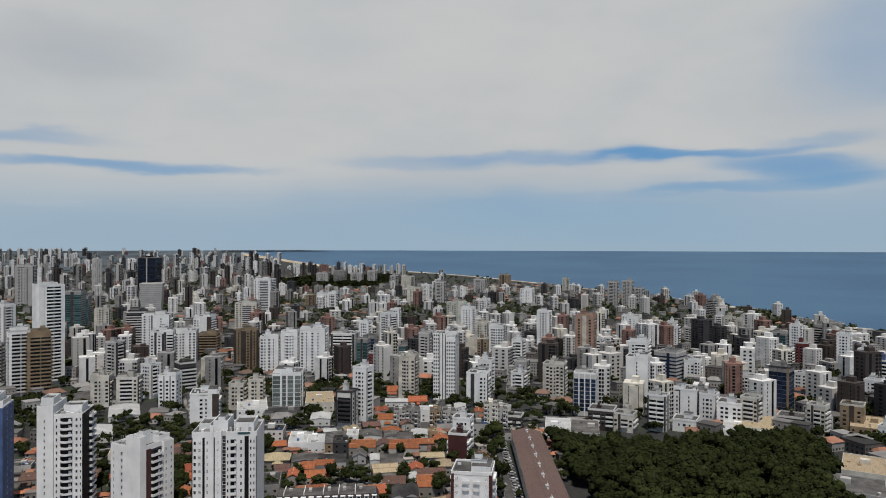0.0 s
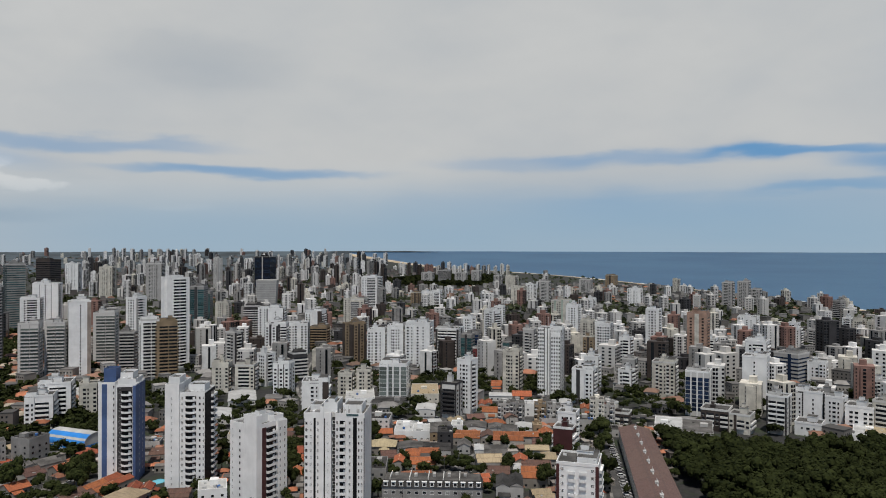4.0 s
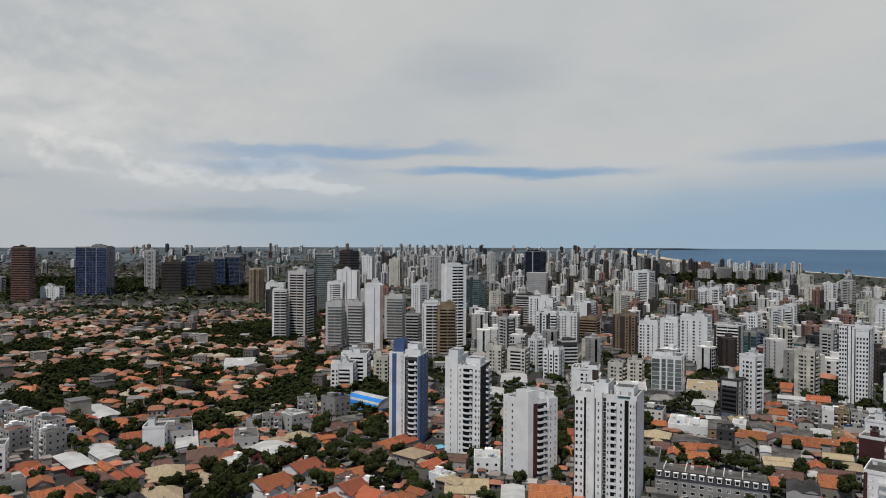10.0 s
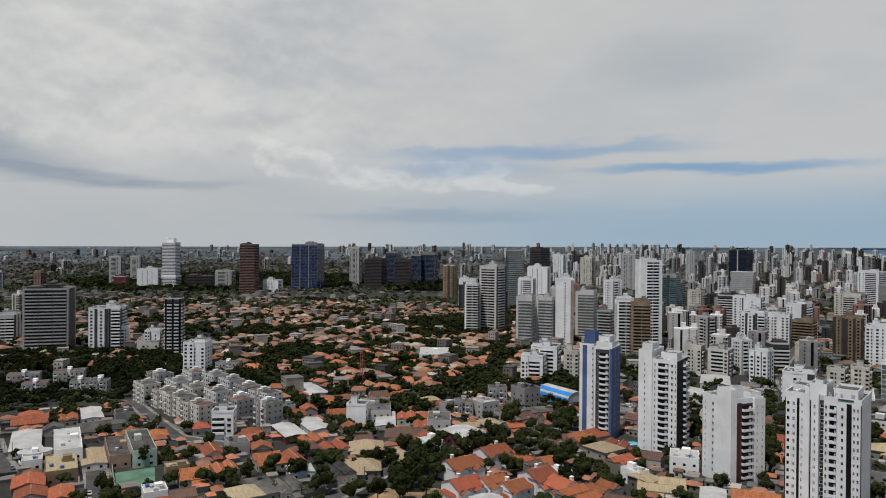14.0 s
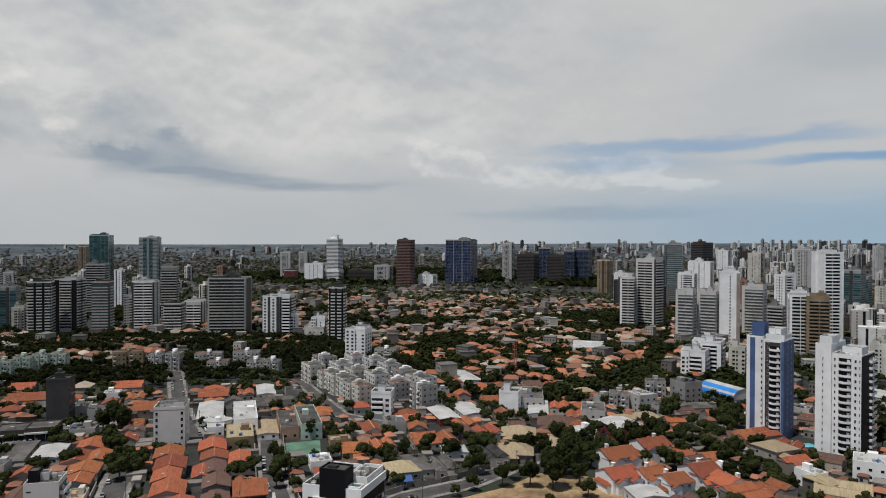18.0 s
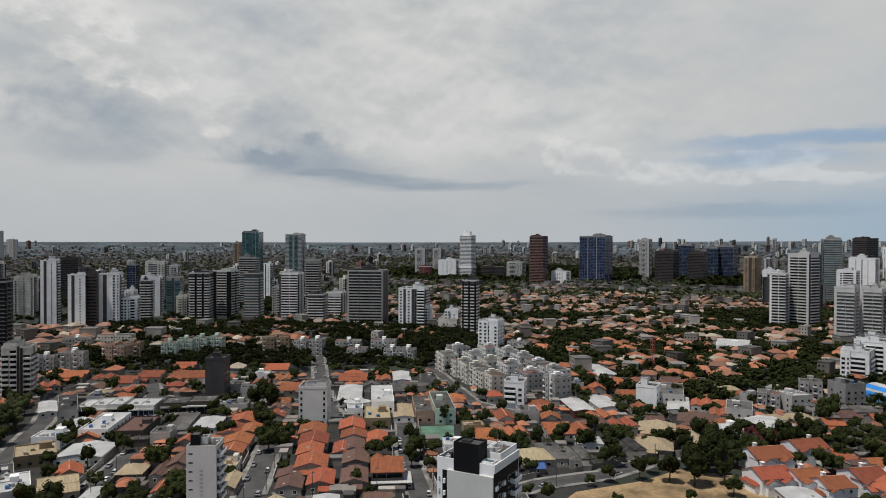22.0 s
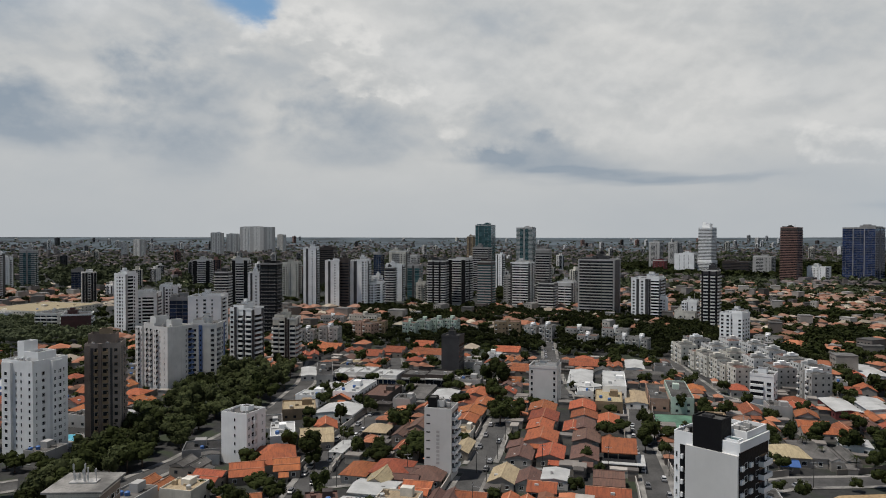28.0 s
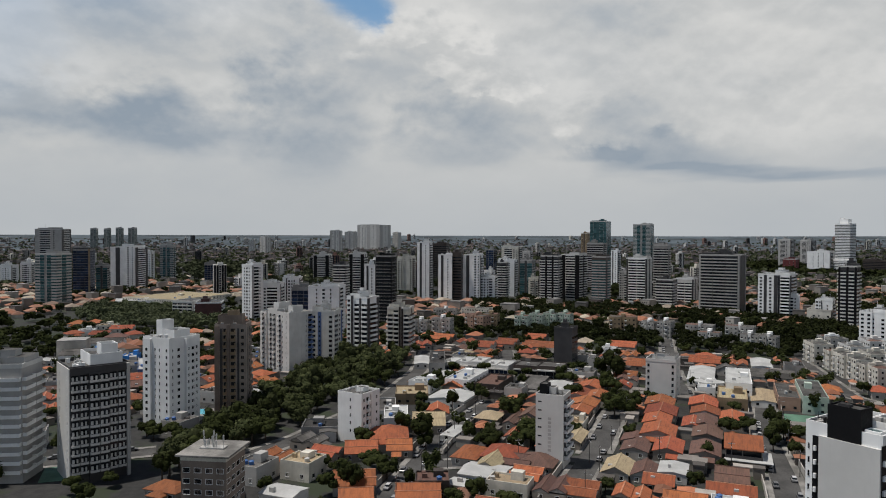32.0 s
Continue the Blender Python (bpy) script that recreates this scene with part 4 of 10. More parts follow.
tower(-196.0, 705.3, 17.4, 17.4, 39.8, -40.9, "browntan")
tower(-165.7, 681.5, 17.2, 17.2, 36.9, 6.0, "white")
tower(-147.0, 683.7, 15.9, 15.9, 40.9, 4.1, "white")
tower(-124.0, 687.7, 24.0, 24.0, 44.4, -0.3, "white")
tower(-98.8, 723.6, 24.2, 24.2, 34.9, -6.4, "blackband2")
tower(-78.5, 759.3, 15.9, 15.9, 26.2, -6.1, "bluedark")
tower(-55.3, 500.6, 11.0, 11.0, 37.9, -21.5, "white")
tower(-64.4, 483.9, 11.7, 11.7, 24.2, -13.7, "rounddark")
tower(-26.2, 570.6, 13.5, 13.5, 34.9, -12.4, "cream")
tower(-64.8, 858.3, 15.2, 15.2, 41.9, -34.1, "whiteband")
tower(-742.7, 1785.6, 42.6, 42.6, 94.8, 1.2, "blackglass")
tower(-500.3, 1213.2, 29.3, 29.3, 60.2, 15.8, "flare")
tower(-322.5, 1281.0, 30.9, 30.9, 64.4, -5.2, "whiteband")
tower(-287.2, 854.6, 20.5, 20.5, 38.9, -3.8, "whitemaroon2")
tower(-279.4, 705.0, 21.7, 21.7, 38.3, 14.6, "whitedark")
tower(-319.9, 792.2, 28.5, 28.5, 46.9, 13.1, "whitebars")
tower(-271.5, 748.8, 21.4, 21.4, 34.4, 12.6, "whitedots")
tower(-375.7, 875.8, 26.7, 26.7, 42.2, 12.9, "blackband")
tower(-514.9, 985.7, 22.9, 22.9, 59.9, 11.5, "darkteal")
tower(-466.1, 837.8, 24.4, 24.4, 45.4, 21.3, "grey")
tower(-261.4, 791.6, 20.0, 20.0, 26.0, 4.7, "tanband")
tower(-213.6, 655.1, 16.5, 16.5, 19.4, 6.3, "cream")
tower(-154.1, 533.3, 11.1, 11.1, 19.9, 2.3, "cream")
tower(-141.5, 539.7, 11.2, 11.2, 21.7, 7.7, "cream")
tower(-284.0, 1030.7, 31.0, 31.0, 41.3, 2.7, "creamband")
tower(-830.9, 1403.5, 31.8, 31.8, 83.8, 16.2, "grey")
tower(-525.0, 1027.9, 18.9, 18.9, 50.5, 12.7, "darkteal")
tower(-430.5, 894.0, 17.8, 17.8, 43.3, 12.5, "cream")
tower(-439.2, 808.7, 11.0, 11.0, 29.3, 12.3, "darkteal")
tower(-934.4, 1902.4, 18.0, 18.0, 88.0, -22.6, "creamfar")
tower(-1245.5, 1707.8, 30.9, 30.9, 74.4, 17.4, "white")
tower(-1028.0, 1529.7, 30.0, 30.0, 72.5, 16.9, "cream")
tower(4.6, 575.8, 18.8, 18.8, 52.8, -8.1, "whitestripe")
tower(21.2, 1007.8, 20.8, 20.8, 44.6, -33.8, "creamgreen")
tower(47.7, 827.4, 14.7, 14.7, 34.7, -13.9, "cream")
tower(61.3, 767.2, 15.6, 15.6, 38.3, -18.4, "whitedots")
tower(112.6, 767.9, 13.7, 13.7, 53.5, -21.4, "white")
tower(76.5, 696.1, 11.0, 11.0, 32.1, -23.9, "whiteband")
tower(70.7, 613.9, 11.0, 11.0, 24.3, -20.0, "grey")
tower(144.6, 701.8, 17.8, 17.8, 56.0, -22.6, "orange")
tower(162.6, 731.3, 11.0, 11.0, 28.9, -28.6, "whiteband")
tower(94.0, 578.2, 17.4, 17.4, 28.1, -18.7, "creamband")
tower(29.6, 547.7, 16.3, 16.3, 25.9, -14.3, "whitebars")
tower(38.4, 590.8, 11.6, 11.6, 29.0, -18.0, "white")
tower(107.5, 519.9, 15.8, 15.8, 31.1, -18.1, "blueframe")
tower(65.1, 586.0, 11.0, 11.0, 19.1, -23.9, "whiteband")
tower(40.1, 476.5, 11.0, 11.0, 15.7, -49.6, "creamlow")
tower(49.7, 472.4, 11.0, 11.0, 10.5, -16.6, "brownlow")
tower(11.4, 410.4, 11.0, 11.0, 14.9, -14.1, "maroonslab")
tower(14.0, 428.4, 11.0, 11.0, 19.6, -13.5, "white")
tower(14.8, 301.6, 17.0, 17.0, 28.2, -8.7, "lowwhitemaroon", True)
tower(154.6, 550.3, 16.5, 16.5, 38.1, -23.5, "whiteblank")
tower(175.2, 619.2, 16.3, 16.3, 41.0, -26.2, "whiteband")
tower(209.5, 643.1, 20.8, 20.8, 28.3, -42.8, "greybox")
tower(229.2, 638.7, 14.4, 14.4, 21.2, -25.8, "white")
tower(177.8, 510.2, 18.8, 18.8, 21.5, -26.8, "whitebars")
tower(186.5, 501.8, 11.0, 11.0, 21.4, -34.6, "darkteal")
tower(147.6, 474.9, 12.2, 12.2, 24.0, -31.1, "blackband2")
tower(200.2, 484.3, 15.8, 15.8, 17.3, -30.7, "whitedots")
tower(189.9, 496.1, 11.0, 11.0, 20.3, -35.2, "white")
tower(252.9, 521.0, 13.9, 13.9, 35.4, -41.5, "navyglass")
tower(210.5, 475.5, 11.0, 11.0, 22.4, -40.7, "creamband")
tower(392.7, 684.4, 11.6, 11.6, 40.0, -39.4, "white")
tower(410.3, 678.4, 11.3, 11.3, 25.7, -50.3, "white")
tower(366.9, 582.8, 12.0, 12.0, 30.4, -41.8, "bluewhite2")
tower(369.0, 717.2, 11.0, 11.0, 26.7, -42.8, "redslab")
tower(388.7, 770.1, 11.0, 11.0, 39.2, -40.9, "white")
tower(460.0, 1197.4, 12.9, 12.9, 36.2, -54.6, "greyband")
tower(344.6, 1414.6, 19.2, 19.2, 53.9, -27.1, "grey")
tower(384.7, 1456.8, 20.7, 20.7, 54.3, -27.5, "grey")
tower(407.5, 1454.5, 16.3, 16.3, 39.3, -31.7, "grey")
tower(257.9, 589.3, 11.0, 11.0, 16.7, -35.7, "whiteband")
tower(311.3, 603.9, 11.7, 11.7, 16.2, -44.4, "whitedots")
tower(304.6, 539.9, 13.7, 13.7, 17.7, -39.1, "greyglass")
tower(248.4, 461.5, 11.0, 11.0, 20.4, -43.3, "creamlow")
tower(240.3, 479.4, 17.1, 17.1, 9.0, -34.0, "brownlow")
tower(278.8, 474.6, 13.8, 13.8, 17.9, -36.3, "tanlow")
tower(342.2, 553.7, 12.4, 12.4, 19.3, -45.8, "white")
tower(393.6, 961.0, 12.1, 12.1, 28.9, -42.8, "cream")
tower(406.5, 949.5, 13.2, 13.2, 27.1, -41.6, "cream")
tower(432.7, 962.2, 12.9, 12.9, 25.9, -36.8, "cream")
tower(389.9, 984.3, 11.0, 11.0, 28.0, -46.3, "whiteband")
tower(296.1, 901.4, 11.3, 11.3, 28.7, -32.3, "whiteband")
tower(263.0, 854.9, 14.9, 14.9, 30.4, -32.5, "grey")
tower(314.8, 892.9, 11.1, 11.1, 22.6, -33.5, "grey")
tower(460.7, 855.5, 11.1, 11.1, 30.6, -40.9, "greyband")
tower(372.5, 772.6, 14.3, 14.3, 30.5, -39.3, "darkteal")
tower(343.9, 704.2, 15.4, 15.4, 22.2, -37.5, "whiteband")
tower(289.4, 872.2, 11.0, 11.0, 24.8, -33.4, "whitebars")
tower(278.1, 1028.5, 24.1, 24.1, 24.3, -26.8, "white")
tower(277.3, 431.7, 11.0, 11.0, 13.6, -48.7, "white")
tower(110.6, 479.1, 16.8, 16.8, 13.8, -22.4, "brownlow")
tower(124.5, 472.8, 13.0, 13.0, 12.1, -27.9, "creamlow")
tower(166.0, 474.3, 15.1, 15.1, 8.1, -27.9, "white")
tower(-82.7, 762.4, 11.0, 11.0, 42.3, -12.4, "white")
tower(-80.6, 725.9, 12.0, 12.0, 28.9, -10.6, "darkteal")
tower(-63.6, 679.0, 11.0, 11.0, 21.4, -8.1, "redslab")
tower(-35.5, 767.4, 19.2, 19.2, 16.8, -8.8, "darkteal")
tower(-15.9, 694.1, 11.0, 11.0, 38.7, -11.4, "grey")
tower(-62.5, 950.6, 12.5, 12.5, 39.2, -10.5, "white")
tower(34.0, 899.2, 15.6, 15.6, 46.4, -18.3, "white")
tower(45.6, 764.0, 11.0, 11.0, 24.3, -17.6, "tanlow")
tower(-56.2, 1444.7, 27.9, 27.9, 40.1, -7.6, "cream")
tower(-32.9, 1512.2, 19.5, 19.5, 42.1, -20.7, "white")
tower(-2.9, 1441.2, 19.0, 19.0, 51.7, -14.1, "grey")
tower(102.2, 1891.7, 30.7, 30.7, 37.4, -14.7, "grey")
tower(185.4, 2087.0, 26.8, 26.8, 41.6, -27.0, "tanlow")
tower(353.5, 2012.2, 15.6, 15.6, 35.3, -34.0, "cream")
tower(175.7, 1451.5, 25.7, 25.7, 38.0, -17.5, "white")
tower(80.6, 1308.5, 14.0, 14.0, 27.0, -30.1, "white")
tower(-144.8, 2119.6, 19.7, 19.7, 37.2, -27.1, "grey")
tower(-98.1, 2005.0, 30.2, 30.2, 39.7, -15.9, "cream")
tower(-230.7, 1370.9, 22.5, 22.5, 32.8, -7.5, "white")
tower(-209.1, 1345.1, 15.4, 15.4, 36.4, -7.3, "whiteband")
tower(-195.2, 1432.8, 12.2, 12.2, 23.8, -14.2, "orange")
tower(-260.4, 1393.6, 18.0, 18.0, 28.8, -3.7, "tanlow")
tower(-223.9, 2246.4, 26.0, 26.0, 44.7, -10.5, "grey")
tower(-326.3, 2243.6, 36.0, 36.0, 44.6, -3.4, "greyband")
tower(-275.9, 2273.4, 36.6, 36.6, 36.2, -4.7, "grey")
tower(-379.7, 2239.6, 35.8, 35.8, 37.4, -2.0, "grey")
tower(-723.7, 197.7, 36.3, 36.3, 59.4, 63.9, "biggrey")
tower(-767.8, 152.1, 17.2, 17.2, 31.9, 66.9, "blackband")
tower(-798.6, 180.2, 18.9, 18.9, 31.1, 64.0, "blackband2")
tower(-825.3, 133.6, 23.3, 23.3, 52.2, 67.1, "blackband2")
tower(-853.0, 164.1, 17.0, 17.0, 67.0, 70.2, "greyband")
tower(-801.6, 88.2, 16.4, 16.4, 54.3, 65.9, "greenband")
tower(-851.2, 62.1, 22.7, 22.7, 55.2, 62.3, "blackwhite")
tower(-856.3, 62.0, 13.7, 13.7, 21.1, 73.7, "cream")
tower(-830.0, 34.1, 20.7, 20.7, 54.2, 76.8, "blackbalc")
tower(-886.0, 7.3, 15.7, 15.7, 47.1, 73.1, "darkteal")
tower(-913.9, -17.9, 21.9, 21.9, 46.4, 79.1, "whitebars")
tower(-1032.9, -14.4, 25.5, 25.5, 61.2, 79.0, "creamband")
tower(-799.8, -38.3, 19.3, 19.3, 30.8, 83.9, "whiteband")
tower(-1521.9, 165.2, 35.0, 35.0, 107.3, 67.9, "teal")
tower(-1722.1, 287.7, 39.2, 39.2, 104.5, 65.5, "tealgrey")
tower(-1778.2, 156.4, 16.5, 16.5, 83.2, 63.7, "tanlow")
tower(-972.7, 101.3, 22.2, 22.2, 67.2, 69.8, "greyband")
tower(-1079.3, 140.4, 11.0, 11.0, 55.6, 53.8, "whitebars")
tower(-673.5, 232.3, 26.7, 26.7, 43.1, 57.2, "whitedark")
tower(-611.9, 267.3, 13.4, 13.4, 53.4, 54.7, "darkdots")
tower(-535.6, 253.3, 16.8, 16.8, 24.2, 44.8, "whiteblank2")
tower(-1496.2, 645.5, 31.6, 31.6, 106.7, 45.0, "cone")
tower(-1268.5, 705.4, 29.1, 29.1, 100.2, 42.2, "brownred")
tower(-1309.1, 870.2, 56.4, 56.4, 100.9, 39.3, "blueoffice")
tower(-1350.1, 1032.2, 23.5, 23.5, 93.6, 36.0, "grey")
tower(-1233.1, 998.6, 39.8, 39.8, 69.2, 32.8, "darkbrown")
tower(-1311.8, 1118.2, 30.1, 30.1, 83.2, 34.0, "bluedark")
tower(-1186.4, 1041.1, 32.3, 32.3, 67.2, 33.4, "darkbrown")
tower(-1281.3, 1167.4, 24.2, 24.2, 77.9, 34.9, "bluedark")
tower(-1272.9, 1202.2, 35.3, 35.3, 80.7, 31.3, "bluedark")
tower(-919.9, 922.2, 21.9, 21.9, 64.6, 29.5, "tanlow")
tower(-1674.1, 595.6, 26.1, 26.1, 69.7, 51.7, "grey")
tower(-1814.5, 696.4, 26.5, 26.5, 67.4, 45.1, "grey")
tower(-1520.2, 609.4, 42.0, 42.0, 46.2, 53.6, "white")
tower(-1576.8, 570.8, 25.5, 25.5, 29.0, 55.0, "redslab")
tower(-1476.8, 702.9, 52.0, 52.0, 30.9, 55.3, "darkbrown")
tower(-1409.7, 727.0, 36.0, 36.0, 42.7, 50.1, "grey")
tower(-1264.3, 755.9, 31.8, 31.8, 28.0, 41.7, "white")
tower(-634.6, 254.8, 18.4, 18.4, 15.5, 57.5, "cream")
tower(-664.1, 239.5, 13.5, 13.5, 24.8, -5.4, "white")
tower(-634.2, 258.1, 13.0, 13.0, 23.7, 58.0, "whitebars")
tower(-854.3, 125.2, 16.0, 16.0, 35.4, 68.2, "grey")
tower(-869.7, 15.7, 12.3, 12.3, 25.6, 73.3, "cream")
tower(-1045.4, -44.8, 11.9, 11.9, 56.9, 68.1, "bluedark")
tower(-1196.1, 9.7, 13.9, 13.9, 50.3, 70.8, "grey")
tower(-344.7, 177.8, 11.0, 11.0, 14.7, 53.2, "whiteblock")
tower(-349.9, 68.3, 13.8, 13.8, 18.8, 69.5, "greyblock")
tower(-317.5, 245.4, 11.0, 11.0, 12.4, 40.5, "whitecube")
tower(-425.9, 26.6, 11.0, 11.0, 23.2, 68.7, "blackslab")
tower(-209.5, -162.2, 13.2, 13.2, 36.8, 101.0, "zigzag", True)
tower(-410.4, -115.6, 15.0, 15.0, 33.1, 87.4, "greybeige2")
tower(-607.2, -239.1, 13.0, 13.0, 50.9, 63.4, "white")
tower(-634.8, -230.8, 18.6, 18.6, 33.2, 96.8, "whiteband")
tower(-662.5, -220.5, 16.2, 16.2, 36.7, 96.6, "whitebars")
tower(-583.2, -185.0, 15.3, 15.3, 33.3, 93.1, "bluedark")
tower(-527.3, -148.0, 23.5, 23.5, 39.0, 92.4, "white")
tower(-611.0, -118.5, 13.9, 13.9, 59.5, 82.2, "black")
tower(-435.1, -98.6, 14.1, 14.1, 39.1, 71.5, "whitedark")
tower(-461.8, -79.4, 14.7, 14.7, 30.2, 86.2, "creambalc")
tower(-792.9, -83.9, 16.4, 16.4, 55.6, 80.1, "whitebars")
tower(-790.9, -71.4, 11.0, 11.0, 58.1, 78.3, "darkbrown")
tower(-799.0, -54.8, 20.6, 20.6, 55.7, 82.8, "whitebars")
tower(-1139.4, -328.2, 25.3, 25.3, 44.5, 93.1, "blackwhite")
tower(-847.1, -199.2, 18.1, 18.1, 54.8, 89.8, "blackwhite")
tower(-670.6, -144.7, 11.0, 11.0, 48.8, 86.0, "whitebars")
tower(-774.8, -201.7, 14.2, 14.2, 44.0, 89.0, "blackband")
tower(-820.7, -113.0, 15.0, 15.0, 69.1, 82.3, "whitebars")
tower(-938.0, -154.2, 20.8, 20.8, 48.2, 86.4, "cream")
tower(-823.9, -37.9, 11.0, 11.0, 36.6, 70.7, "white")
tower(-869.5, -22.9, 11.3, 11.3, 44.7, 77.3, "blackband")
tower(-707.9, -501.6, 24.6, 24.6, 56.9, 88.2, "tealgrey")
tower(-1077.9, -764.6, 40.4, 40.4, 85.9, 105.0, "grey")
tower(-826.8, -545.1, 20.1, 20.1, 60.3, 106.7, "navyglass")
tower(-926.6, -543.8, 35.2, 35.2, 60.3, 93.5, "whitebars")
tower(-1091.2, -605.9, 12.1, 12.1, 50.5, 94.1, "white")
tower(-1151.6, -605.4, 21.3, 21.3, 59.9, 102.7, "tealgrey")
tower(-1033.3, -475.2, 13.5, 13.5, 34.4, 100.4, "bluedark")
tower(-2714.6, -1747.8, 22.3, 22.3, 81.0, 100.8, "bluetop")
tower(-2734.8, -1702.4, 19.8, 19.8, 81.4, 89.8, "bluetop")
tower(-2754.2, -1660.8, 21.8, 21.8, 84.1, 91.9, "bluetop")
tower(-2775.9, -1616.2, 25.9, 25.9, 84.6, 95.6, "bluetop")
tower(-3038.2, -645.8, 107.9, 107.9, 104.1, 74.9, "creamfar")
tower(-2860.1, -706.3, 42.5, 42.5, 76.7, 91.0, "creamfar")
tower(-2744.5, -737.6, 40.8, 40.8, 82.7, 92.2, "creamfar")
tower(-3120.1, -559.3, 27.3, 27.3, 70.4, 66.4, "creamfar")
tower(-1002.2, -783.8, 17.9, 17.9, 30.1, 92.7, "white")
tower(-971.1, -730.3, 15.0, 15.0, 35.0, 109.9, "whiteband")
tower(-626.3, -308.7, 20.1, 20.1, 16.6, 83.6, "lowcream")
tower(-618.6, -284.4, 22.8, 22.8, 16.3, 107.8, "maroonslab")
tower(-189.7, -85.3, 12.9, 12.9, 17.1, 89.4, "hotel", True)
tower(-1172.7, -136.9, 28.6, 28.6, 63.5, 84.8, "darkbrown")
tower(-873.3, -549.6, 13.6, 13.6, 37.1, 110.6, "darkteal")
tower(-1896.9, -84.6, 15.8, 15.8, 38.7, 58.6, "grey")
tower(-2488.3, -933.7, 28.2, 28.2, 61.5, 65.5, "creamfar")
tower(-1614.7, -1312.0, 29.0, 29.0, 69.9, 114.6, "grey")
tower(-2468.4, -977.4, 20.2, 20.2, 51.1, 100.1, "creamfar")

# ---- the near towers, wing by wing ----
PART = {"w": ("window", "window"), "b": ("balcony", "balcony"), "o": ("balcony", "bowed"), "l": ("loggia", "ledge"), "q": ("panel", "panel"), "s": ("window", "slot")}


class Hero:
    """One near tower. Local axes: its front faces -y, its right side +x; faces run from left to right as seen from outside."""

    def __init__(self, x, y, turn, label, storey=2.9, base=3.4):
        self.top = tagged(new("apartment_tower"), label, "building")
        self.top.matrix_basis = pose(x, y, -0.3, 0, 0, turn)
        self.storey, self.base = storey, base

    def wing(self, x0, x1, y0, y1, h, wall="white", name="wall", roof="concrete", z0=0.0, lip=0.9, label=""):
        s = Shape()
        if lip:
            s.tub(x0, x1, y0, y1, z0, h, lip, 0.22, 0, 1)
        else:
            s.box(x0, x1, y0, y1, z0, h, 0, 1)
        return child(name, s.mesh(name, wall, roof), self.top, label)

    def at(self, face, u, plane, z):
        if face == "f":
            return pose(u, plane, z)
        return pose(plane, u, z, 0, 0, 90) if face == "r" else pose(plane, -u, z, 0, 0, -90)

    def strip(self, face, u0, u1, plane, z0, z1, mat, out=0.1, name="cladding", label=""):
        s = Shape()
        s.box(u0, u1, -out, 0.08, z0, z1)
        child(name, s.mesh(name, mat), self.top, label, self.at(face, 0, plane, 0))

    def stack(self, face, u, plane, kind, w, h, mat="white", skip=(), rise=0.0):
        name, shape = PART[kind]
        n = int((h - self.base - 0.4) / self.storey)
        if kind in "bol":                                  # glazed doors behind the balconies
            g, blind = Shape(), Shape()
            for i in range(n):
                z = self.base + self.storey * (i + 0.5) + rise
                g.box(-w / 2 + 0.15, w / 2 - 0.15, -0.07, 0.05, z - 1.25, z + 0.95)
                for a, b in ((-0.42, -0.16), (0.1, 0.3)) if kind == "l" else ((0.18, 0.4),):
                    blind.box(a * w, b * w, -0.16 if kind != "l" else -0.5, -0.06, z - 0.7, z + 0.45)
            child("glazing", g.mesh("glazing", "glass"), self.top, kind="stuff", place=self.at(face, u, plane, 0))
            child("blinds", blind.mesh("blinds", mat), self.top, kind="stuff", place=self.at(face, u, plane, 0))
        for i in range(n):
            if i not in skip:
                child(name, unit(shape, w, mat), self.top, place=self.at(face, u, plane, self.base + self.storey * (i + 0.5) + rise))

    def clutter(self, x0, x1, y0, y1, z, seed, mat="white", count=6):
        rnd = random.Random(seed)
        for _ in range(count):
            a, b, c = rnd.uniform(0.5, 1.5), rnd.uniform(0.5, 1.3), rnd.uniform(0.6, 1.7)
            x, y = rnd.uniform(x0, x1 - a), rnd.uniform(y0, y1 - b)
            s = Shape()
            s.box(x, x + a, y, y + b, z, z + c)
            if rnd.random() < 0.5:
                s.box(x + 0.1, x + 0.17, y + 0.1, y + 0.17, z + c, z + c + rnd.uniform(1, 3))
            child("roof_plant", s.mesh("roof_plant", mat if rnd.random() < 0.6 else "grey"), self.top)


